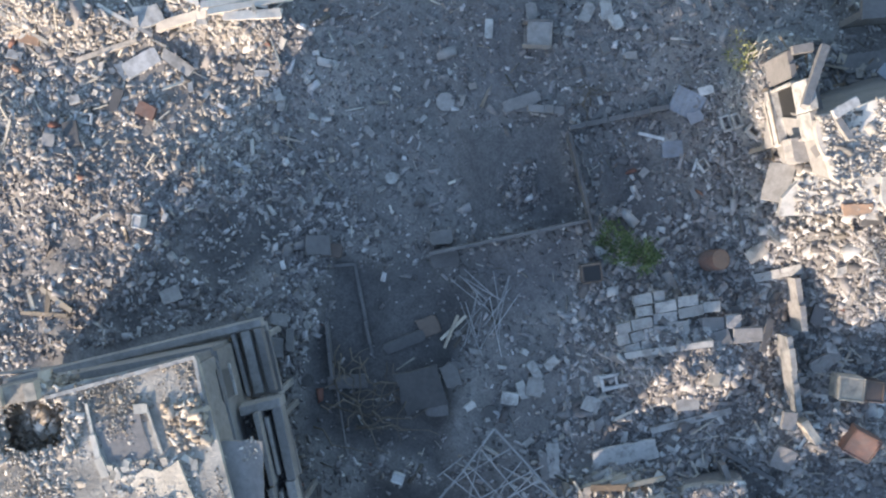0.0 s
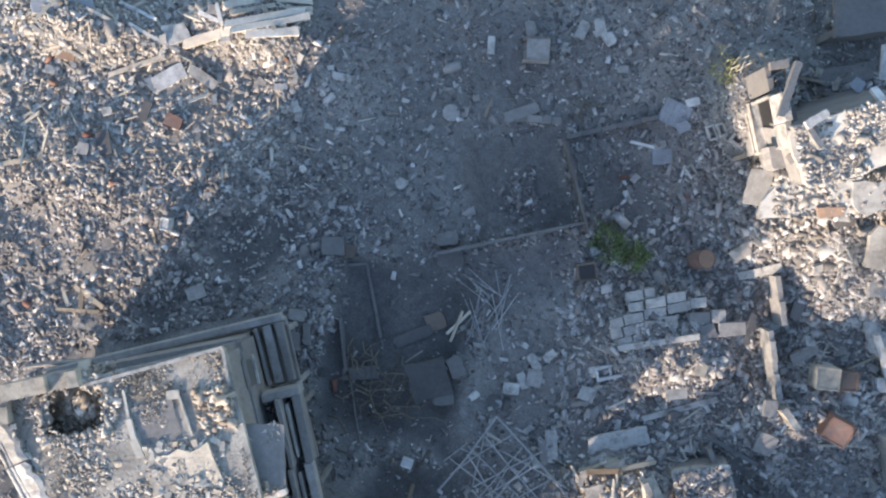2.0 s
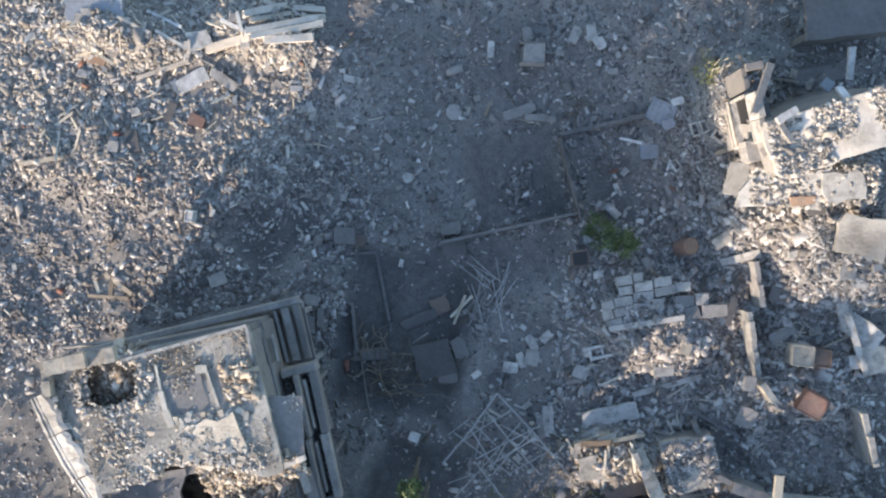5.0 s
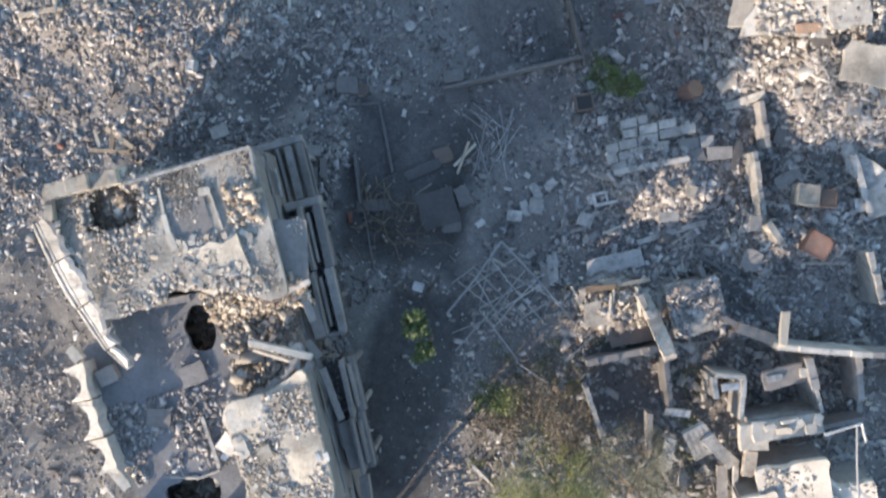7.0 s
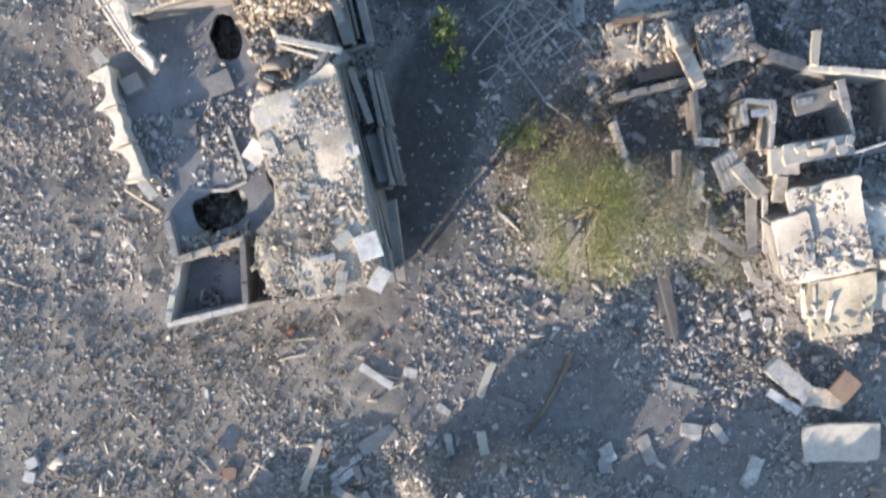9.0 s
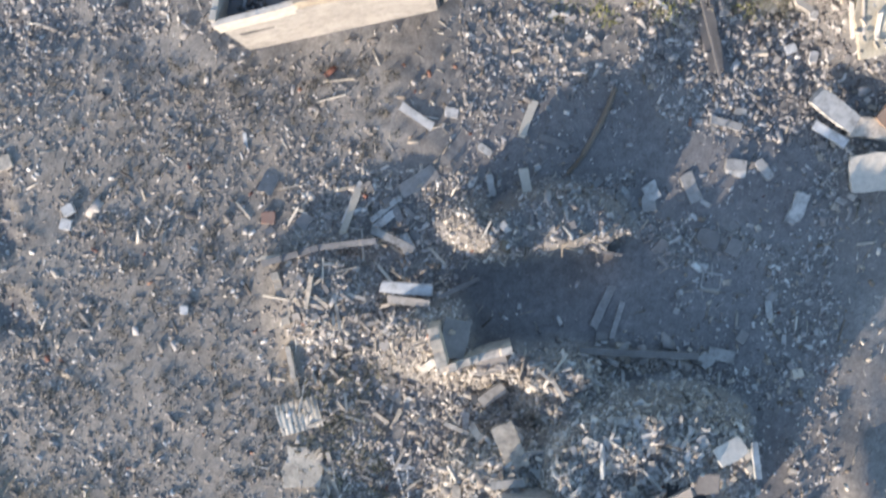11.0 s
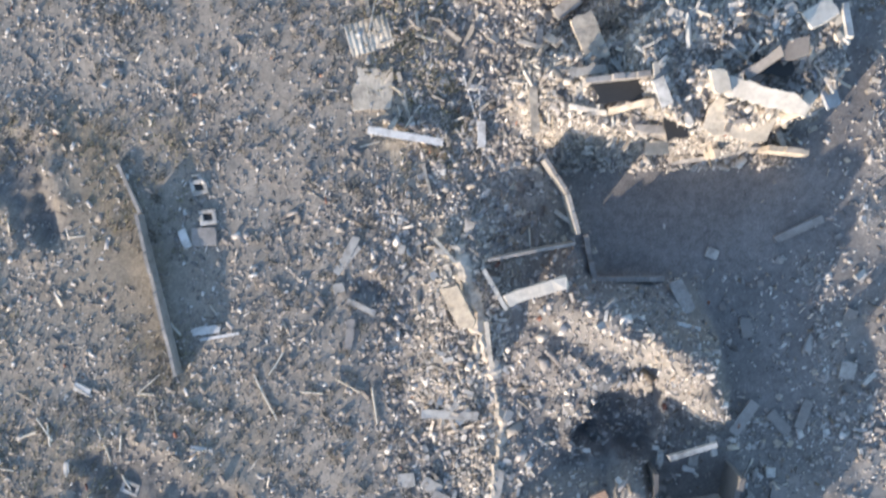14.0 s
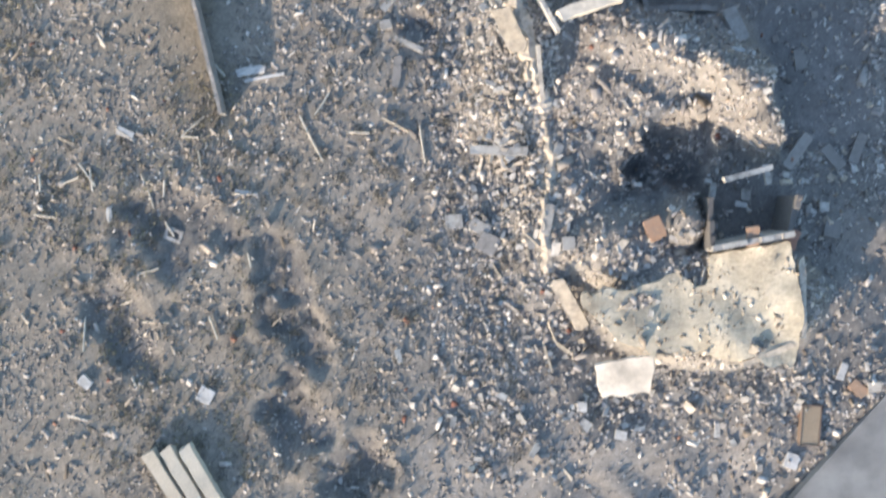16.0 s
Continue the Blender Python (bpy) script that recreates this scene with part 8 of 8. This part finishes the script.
wall(0.02, -63.72, -0.04, -66.1, 0.22, 2.5, mat="concrete_dark", label="dark grey wall of the roofless shed", rag=0.35)
wall(3.48, -65.39, 3.81, -63.72, 0.22, 2.9, mat="concrete_dark", label="dark grey wall of the roofless shed", rag=0.35)
beam(0.57, -62.94, 2.84, -62.39, 0.24, 0.25, mat="concrete_pale", label="pale lintel over the roofless shed", a=1.8, b=1.8)
beam(2.84, -62.23, 2.99, -63.16, 0.27, 0.2, mat="concrete_pale", label="pale post stub by the shed", a=0.9, b=0.9)
slab(1.74, -65.5, 0.62, 0.95, 4, 0.12, mat="orange_paint", label="orange board propped on the shed wall", z=2.85, tx=14, name="board", category="board", jag=0.1)
slab(3.64, -65.7, 0.7, 0.95, -20, 0.15, mat="rust", label="rusty orange board leaning by the shed", ty=-15, z=2.3, name="board", category="board", jag=0.2)
slab(-2.5, -65.1, 0.85, 1.15, 25, 0.15, lift=0.4, mat="orange_paint", label="orange board in the rubble", tx=12, name="board", category="board", jag=0.08)
slab(2.16, -63.61, 0.49, 0.6, -10, 0.2, mat="concrete_pale", label="pale block inside the shed")
slab(1.95, -64.07, 0.65, 0.27, -15, 0.15, mat="white_board", label="white tile inside the shed")
slab(0.5, -63.39, 0.32, 0.81, -8, 0.2, mat="concrete_pale", label="pale upright slab by the shed", lift=0.3)
slab(-6.32, -68.73, 0.76, 2.9, 28, 0.2, mat="plaster_warm", label="long cream slab leaning beside the plate", ty=-10, tx=5, lift=0.2)
slab(-7.34, -64.64, 0.49, 1.63, -12, 0.2, mat="concrete_pale", label="pale slab strip in the rubble")
slab(-6.39, -65.79, 0.65, 0.71, 0, 0.2, mat="concrete_pale", label="pale slab piece in the rubble")
slab(-10.62, -64.96, 1.09, 0.71, -30, 0.2, mat="concrete_pale", label="pale slab piece in the rubble")
slab(-10.23, -65.8, 1.09, 1.09, -30, 0.2, mat="concrete", label="pale slab piece in the rubble")
PLATE = (-.8, -68.7)


def plate_outline(u, v):
    """The broken outline of the pale floor plate."""
    x, y = u + PLATE[0], v + PLATE[1]
    sway = .9 * (float(smooth_noise(x, y, .8)) - .5) + .5 * (float(smooth_noise(x, y, 2.3)) - .5)
    north = -66.3 + .14 * x if x > -.1 else -67.6 if x > -3.2 else -68.0
    south = -71.1 - .15 * x if x > -2.5 else -71.3 + .75 * (-2.5 - x)
    return x > -5.9 + sway and x < 4.25 - .22 * abs(y + 69.4) + .2 * sway and max(south, -71.55) + .6 * sway < y < north + (.25 if x > 0 else .9) * sway


floor_plate(*PLATE, 10.6, 6.0, 0, 2.15, "plate_worn", "large pale floor plate lying broken on the rubble", rag=0.0, seed=3, lumps_on=900, lump=0.075, lump_mat="rubble_warm", sag=0.5, cut=plate_outline, tx=3, ty=-2.5)
beam(4.1, -66.6, 4.25, -70.2, 0.3, 0.35, mat="plaster_warm", label="worn rim of the pale floor plate", ends=(2.25, 2.05), jag=0.35)
beam(3.9, -70.55, 1.6, -71.5, 0.28, 0.3, mat="plaster_warm", label="worn rim of the pale floor plate", ends=(2.05, 1.95), jag=0.35)
slab(-3.85, -72.1, 2.9, 2.0, 5, 0.16, mat="plate_dust", label="cream roof panel fallen on the rubble", jag=0.24, z=1.75, tx=10)
crate(5.26, -74.85, 0.99, 2.02, 0.35, -4, "brown_paint", "brown wooden wardrobe carcass lying flat", lid="timber", name="wardrobe")
slab(7.52, -73.07, 0.98, 0.6, -40, 0.15, mat="orange_paint", label="orange board in the rubble", name="board", category="board")
slab(6.79, -72.25, 0.38, 0.93, -20, 0.15, mat="white_board", label="white board in the rubble")
slab(4.44, -76.68, 0.72, 0.83, -20, 0.2, mat="white_board", label="white block in the rubble")
slab(-3.83, -75.32, 0.61, 0.5, -10, 0.2, mat="white_board", label="white block among the rubble")
slab(-5.75, -73.85, 0.5, 0.5, 0, 0.2, mat="white_board", label="white block among the rubble")
beam(-27.5, -75.97, -25.82, -78.87, 0.66, 0.5, mat="timber_pale", label="thick pale grey log lying in a row", name="log", category="log", a=0.1, b=0.1)
beam(-26.58, -75.86, -24.85, -78.87, 0.66, 0.5, mat="timber_pale", label="thick pale grey log lying in a row", name="log", category="log", a=0.1, b=0.1)
beam(-25.66, -75.75, -23.88, -78.87, 0.66, 0.5, mat="timber_pale", label="thick pale grey log lying in a row", name="log", category="log", a=0.1, b=0.1)
slab(-30.7, -72.46, 0.72, 0.61, -40, 0.2, mat="white_board", label="white sheet scrap on earth")
slab(-24.54, -73.2, 0.88, 0.94, -30, 0.15, mat="white_board", label="white sheet scrap on earth", jag=0.3)
# debris of the collapsed buildings
fragments("collapsed_masonry", "jumbled pale slab pieces of a collapsed roof", -5.69, -48.55, 7.04, -41.5, 200, 0.245, "concrete_pale", 201)
fragments("collapsed_masonry", "jumbled cream plaster pieces of a collapsed roof", -5.69, -48.55, 7.04, -39.23, 120, 0.231, "plaster_warm", 202)
fragments("collapsed_masonry", "grey slab pieces strewn about the fallen yard walls", -14.57, -41.23, -4.12, -31, 90, 0.272, "concrete", 203)
fragments("collapsed_masonry", "splintered laths over the fallen yard walls", -14.75, -48.91, -1.47, -31.07, 70, 0.238, "timber_pale", 204, piece="lath", long=3.0, T=0.06)
fragments("collapsed_masonry", "grey pieces lying in the shaded yard", -1.51, -40.9, 11.82, -30.47, 45, 0.258, "concrete", 205)
fragments("collapsed_masonry", "jumbled broken ceiling ribs of the collapsed roof", -5.69, -48.29, 7.29, -39.48, 90, 0.3, "concrete_pale", 224, piece="rib", long=2.0, T=0.12, tip=20, base=0.12)
fragments("collapsed_masonry", "soot-darkened broken pieces of the collapsed roof", -5.69, -48.29, 7.29, -39.48, 50, 0.33, "concrete_dark", 225, tip=16, base=0.06)
fragments("collapsed_masonry", "cream broken strips over the fallen yard walls", -12.53, -48.65, -4.69, -34.16, 60, 0.34, "plaster_warm", 226, piece="strip", long=2.0, T=0.1, tip=14, base=0.05)
fragments("collapsed_masonry", "pale broken pieces along the fallen west wall", -11.13, -71.48, -6.24, -51.73, 150, 0.258, "concrete_pale", 206, slant=-0.14)
fragments("collapsed_masonry", "cream plaster strips along the fallen west wall", -10.86, -71.48, -6.79, -53.04, 60, 0.272, "plaster_warm", 207, long=2.2, slant=-0.14)
fragments("collapsed_masonry", "pale blocks strewn round the floor plate", -6.75, -71.56, 1.41, -59.06, 110, 0.224, "concrete_pale", 208)
fragments("collapsed_masonry", "grey pieces in the shade east of the mound", 2.37, -66.79, 9.97, -50.69, 30, 0.258, "concrete", 209)
fragments("collapsed_masonry", "pale blocks strewn south of the floor plate", -15.01, -77.74, 8.76, -70.65, 110, 0.204, "concrete_pale", 210)
fragments("collapsed_masonry", "pale slab pieces between the broken rooms", 7.55, -20.84, 17.58, -14.56, 110, 0.286, "concrete_pale", 211)
floor_plate(9.35, -12.2, 2.5, 2.6, 12, 1.45, "roof_grey", "rubble-covered piece of roof remaining above the ruined room", rag=0.45, seed=37, sag=0.4, lumps_on=2200, lump=0.09, lump_mat="rubble_pale", tx=6, ty=-5)
beam(4.3, -11.35, 5.8, -11.2, 0.24, 0.14, mat="timber", label="orange-brown plank along the room's edge", name="timber_plank", category="plank", a=0.5, b=0.5)
beam(5.7, -11.15, 7.3, -10.9, 0.18, 0.14, mat="timber", label="orange-brown plank along the room's edge", name="timber_plank", category="plank", a=0.5, b=0.5)
fragments("collapsed_masonry", "splintered laths and sticks in the sunny room", 3.9, -14.42, 10.47, -11.06, 60, 0.238, "timber_pale", 212, piece="lath", long=3.0, T=0.06)
fragments("collapsed_masonry", "pale pieces round the fallen cream roof", 10.72, -27.3, 17.64, -20.34, 70, 0.245, "concrete_pale", 213)
fragments("collapsed_masonry", "grey pieces strewn under the bare trees", 0.09, -26.44, 11.64, -15.58, 80, 0.224, "concrete", 214)
fragments("collapsed_masonry", "cream plaster and block pieces about the broken window", 11.2, -1.3, 16.68, 6.31, 110, 0.272, "plaster_warm", 222)
fragments("collapsed_masonry", "splintered laths about the broken window", 11.2, -1.3, 16.68, 6.31, 60, 0.272, "timber", 223, piece="lath", long=3.0, T=0.06)
fragments("collapsed_masonry", "pale pieces on the eastern slope", 7.48, -10.78, 17.47, -1.6, 150, 0.245, "concrete_pale", 215)
fragments("collapsed_masonry", "splintered laths on the eastern slope", 4.97, -12.94, 17.54, -5.6, 70, 0.224, "timber_pale", 216, piece="lath", long=3.0, T=0.06)
fragments("collapsed_masonry", "pale pieces of the north-western heap", -22.93, 4.75, -7.9, 9.77, 130, 0.231, "concrete_pale", 217)
fragments("collapsed_masonry", "laths and sticks of the north-western heap", -23, 1.31, -7.9, 9.77, 70, 0.245, "timber_pale", 218, piece="lath", long=3.0, T=0.06)
fragments("collapsed_masonry", "grey pieces strewn over the shaded court", -8.07, -1.1, 11.05, 8.06, 65, 0.204, "concrete", 219)
fragments("collapsed_masonry", "grey pieces beside the lattice", -0.69, -13.2, 6.81, -5.76, 70, 0.245, "concrete_pale", 220)
fragments("collapsed_masonry", "small pale pieces among the court rubble", 3.98, -1.11, 11.06, 3.99, 30, 0.19, "concrete", 221)
road_strip(8.82, -77.86, 26, 6, 49.07)

# ---------------------------------------------------------------- the rubble carpet
def share(x, y):
    """How much of the ground is covered with loose pieces, 0 to 1."""
    d = 0.45 + 0.9 * (smooth_noise(x, y, 0.35) - 0.35) + 0.5 * (smooth_noise(x + 40, y, 1.1) - 0.5)
    d = np.clip(d + 0.25 * np.clip(mound(x, y), 0, 1.5), 0.12, 1.0)
    d = d * (1 - 0.8 * bare_band(x, y)) * (1 - 0.5 * dusty_south(x, y))
    for yard in YARDS_AND_SHADE:
        w = inside(x, y, yard, 0.15)
        d = d * (1 - w) + d * w * yard[5]
    u, v = local(x, y, HX, HY, HTURN)
    return np.where((u > -5.5) & (u < 4.9) & (v > -9.8) & (v < 9.5), 0, d)


def over(x0, y0, x1, y1, cover=1.0, slant=0.0):
    """Places strewn over a stretch of the plan, thinned where the ground is bare."""
    def place(rng, n):
        y = rng.uniform(y0, y1, n)
        x = rng.uniform(x0, x1, n) + slant * (y - y0)
        keep = rng.random(n) < share(x, y) * cover
        return x[keep], y[keep]
    return place


strewn("rubble_field", "pale crushed concrete and masonry spread thickly", "rubble_pale", over(-34, -24, -8, 17), hgt, 72000, .085, seed=1, flat=.36)
strewn("rubble_field", "grey rubble over the shaded court", "rubble_grey", over(-9, -12, 12, 17), hgt, 40000, .08, seed=2, flat=.36)
strewn("rubble_field", "pale coarse rubble of the eastern ruins", "rubble_pale", over(9, -32, 27, 17), hgt, 40000, .092, seed=3, flat=.4)
strewn("rubble_field", "grey rubble between house and ruins", "rubble_pale", over(-5, -32, 11, -12), hgt, 26000, .08, seed=4, flat=.36)
strewn("rubble_field", "fine grey grit over the open road", "rubble_road", over(-38, -84, -9, -23, .85), hgt, 72000, .08, spread=.5, seed=5, largest=.4, flat=.42)
strewn("rubble_field", "pale coarse rubble of the southern ruin", "rubble_pale", over(-13, -84, 13, -31), hgt, 72000, .085, seed=6, flat=.36)
strewn("rubble_field", "warm broken plaster among the ruins", "rubble_warm", over(-8, -80, 20, -8, .6), hgt, 14000, .10, seed=7, flat=.36)
strewn("rubble_field", "pale stones scattered over the open ground", "rubble_pale", over(-34, -66, -9, -24, .8), hgt, 12000, .08, seed=67, largest=.3, flat=.42)
strewn("heap_rubble", "bright broken plaster and block over the collapsed roof", "rubble_light", lambda r, n: (r.uniform(-6, 7, n), r.uniform(-49.5, -40, n)), hgt, 12000, .095, seed=15, largest=.5, flat=.42)
strewn("heap_rubble", "bright broken block over the fallen yard walls", "rubble_light", over(-13.5, -48, -3, -30.5, 1.3), hgt, 9000, .085, seed=64, largest=.4, flat=.42)
strewn("heap_rubble", "pale laths and splinters over the collapsed roof", "sticks", over(-13, -49, 8, -34, 1.3), hgt, 2600, .10, seed=65, long=2.6, tip=.35, largest=.35, jag=.2)
strewn("heap_rubble", "bright broken plaster and block along the fallen wall", "rubble_light", lambda r, n: tuple(np.array([r.normal(-8.6, 1.1, n), r.uniform(-66, -46, n)]) + np.array([[.12], [0]]) * 0), hgt, 5000, .085, seed=16, largest=.5, flat=.42)
strewn("heap_rubble", "bright chips of plaster and block over the north-western heap", "rubble_light", over(-26, 0, -9.5, 11, 1.3), hgt, 8000, .065, seed=60, largest=.35, flat=.42)
strewn("broken_masonry", "packed pale broken block of the north-western heap", "rubble_light", over(-27, 1.5, -8.8, 11, 1.5), hgt, 6400, .15, spread=.35, seed=61, largest=.42, flat=.38, tip=.35)
strewn("broken_masonry", "packed grey broken block on the flank of the heap", "rubble_grey", over(-27, -7, -6, 2.5, 1.4), hgt, 5500, .15, spread=.35, seed=62, largest=.42, flat=.38, tip=.35)
strewn("broken_masonry", "cream crumbs over the wall that fell outwards", "rubble_light", lambda r, n: (r.uniform(11.2, 16.5, n), r.uniform(-.2, 1.5, n)), lambda x, y: 4.22 + .268 * (y - .62) + 0 * x, 900, .09, seed=63, largest=.3, flat=.4)
strewn("broken_masonry", "dense pale broken block and plaster east of the court", "rubble_pale", over(3, -16, 18, 0, 1.6), hgt, 12000, .12, seed=17, largest=.5, flat=.42)
strewn("broken_masonry", "pale broken block and plaster on the sunny eastern slope", "rubble_pale", over(9, -12, 19, 6, 1.6), hgt, 9000, .10, seed=18, largest=.45, flat=.42)
strewn("broken_masonry", "larger broken block pieces east of the court", "rubble_pale", over(4, -17, 18, 2, 1.6), hgt, 700, .24, spread=.3, seed=19, largest=.5, flat=.4)
strewn("broken_masonry", "broken laths and block filling the roofless rooms", "rubble_pale", over(4, -30, 17, -13, 1.5), hgt, 8000, .11, seed=20, largest=.45, flat=.42)
strewn("broken_masonry", "brown dust and broken plaster in the sunny room", "rubble_warm", lambda r, n: (r.normal(5.8, 1.2, n), r.normal(-12.1, .7, n)), hgt, 1500, .085, seed=66, largest=.35, flat=.4)
strewn("court_heap", "small heap of broken bits in the court", "rubble_grey", lambda r, n: (r.normal(1.45, .42, n), r.normal(.75, .52, n)), hgt, 300, .10, seed=14, largest=.4)
strewn("large_lumps", "large angular lumps of broken concrete", "rubble_pale", over(-34, -84, 26, 17), hgt, 1100, .18, spread=.4, seed=8, largest=.7, flat=.4)
strewn("splinters", "splintered laths and sticks among the rubble", "sticks", over(-34, -84, 26, 17), hgt, 13000, .10, seed=9, long=2.4, tip=.2, largest=.35, jag=.2)
strewn("rusty_scraps", "rust-red scraps of brick and tin", "rust_bits", over(-34, -84, 26, 17), hgt, 450, .14, seed=10, largest=.35)


def weeds(name, label, material, x0, y0, x1, y1, tufts, blades, size, reach, seed):
    """Low tufts of dry weeds, uncounted."""
    rng = np.random.default_rng(seed)
    cx, cy = rng.uniform(x0, x1, tufts), rng.uniform(y0, y1, tufts)
    keep = (smooth_noise(cx, cy, .25) > rng.uniform(.2, .7, tufts))
    cx, cy = np.repeat(cx[keep], blades), np.repeat(cy[keep], blades)
    x, y = cx + rng.normal(0, reach, len(cx)), cy + rng.normal(0, reach, len(cx))
    c = np.c_[x, y, hgt(x, y) + rng.uniform(.03, .16, len(x))]
    v, f = leaf_cloud(len(x), iter_rows(c), size, rng)
    return tagged(link_mesh(name, v, f, material), label, "weeds", kind="stuff")


def iter_rows(c):
    rows = iter(c)
    return lambda r: next(rows)


weeds("weed_tufts", "dark dry weed tufts on the open ground", "weed_dark", -36, -84, -8, -25, 3000, 18, .12, .13, 3)
weeds("weed_tufts", "dry olive grass on brown earth", "grass_dry", -36, -84, -22, -46, 700, 16, .12, .3, 4)
weeds("weed_tufts", "dry olive weeds beside the ruined yard", "grass_dry", -13, -49, -9, -40, 60, 40, .13, .3, 5)
weeds("weed_tufts", "brown dry brushwood between tree and ruins", "brush_dry", -1, -20, 5, -14.2, 420, 26, .11, .3, 7)
weeds("weed_tufts", "green weeds round the half-bare tree", "leaf_olive", -1, -24, 10, -14, 220, 24, .13, .25, 6)

# patches of larger pieces that can be told apart, each piece a part of its patch
def piece_meshes(mats, rng, count=8):
    made = []
    for k in range(count):
        v = CUBE + rng.uniform(-.16, .16, (8, 3))
        me = bpy.data.meshes.new("chunk")
        me.from_pydata([tuple(p) for p in v], [], [tuple(q) for q in CUBE_FACES.tolist()])
        me.materials.append(MATS[mats[k % len(mats)]])
        made.append(me)
    return made


def rubble_patches(label, mats, x0, y0, x1, y1, cell, per, lo, hi, seed, group):
    rng = np.random.default_rng(seed)
    shapes = piece_meshes(mats, rng)
    for gx in np.arange(x0, x1, cell):
        for gy in np.arange(y0, y1, cell):
            x, y = rng.uniform(gx, gx + cell, per * 2), rng.uniform(gy, gy + cell, per * 2)
            keep = rng.random(per * 2) < share(x, y) * .9
            x, y = x[keep][:per], y[keep][:per]
            if len(x) < 4:
                continue
            z = hgt(x, y)
            cx, cy = gx + cell / 2, gy + cell / 2
            patch = root("rubble_patch", pose(cx, cy, 0), label, "rubble", group)
            for px, py, pz in zip(x, y, z):
                s = rng.uniform(lo, hi) * (1.5 if rng.random() < .1 else 1)
                ob = new("chunk", shapes[rng.integers(8)])
                ob.parent = patch
                ob.matrix_basis = pose(px - cx, py - cy, pz + .1 * s, rng.normal(0, 14), rng.normal(0, 14), rng.uniform(0, 360)) @ Matrix.Diagonal((s * rng.uniform(.8, 1.7), s * rng.uniform(.5, 1), s * rng.uniform(.25, .55), 1))


rubble_patches("pale angular concrete chunks lying on crushed rubble", ("concrete_pale", "concrete", "concrete_pale", "concrete", "plaster_warm"), -30, -8, -6, 14, 6, 58, .12, .28, 301, "pale rubble patches")
rubble_patches("grey angular chunks strewn over the shaded court", ("concrete", "concrete_pale", "concrete"), -6, -12, 12, 14, 6, 40, .10, .24, 302, "court rubble patches")
rubble_patches("pale coarse chunks among the eastern ruins", ("concrete_pale", "plaster_warm", "concrete"), 6, -34, 18, -12, 6, 58, .12, .30, 303, "eastern rubble patches")
rubble_patches("pale chunks lying between house and ruins", ("concrete_pale", "concrete", "concrete"), -6, -36, 6, -12, 6, 48, .11, .26, 304, "pale rubble patches")
rubble_patches("small grey chunks scattered over open dusty ground", ("concrete", "concrete", "concrete_dark", "concrete", "concrete_pale"), -30, -80, -12, -26, 6, 20, .09, .19, 305, "open ground rubble patches")
rubble_patches("pale coarse chunks of the southern ruin", ("concrete_pale", "plaster_warm", "concrete_pale", "concrete"), -12, -78, 12, -36, 6, 54, .12, .30, 306, "southern rubble patches")
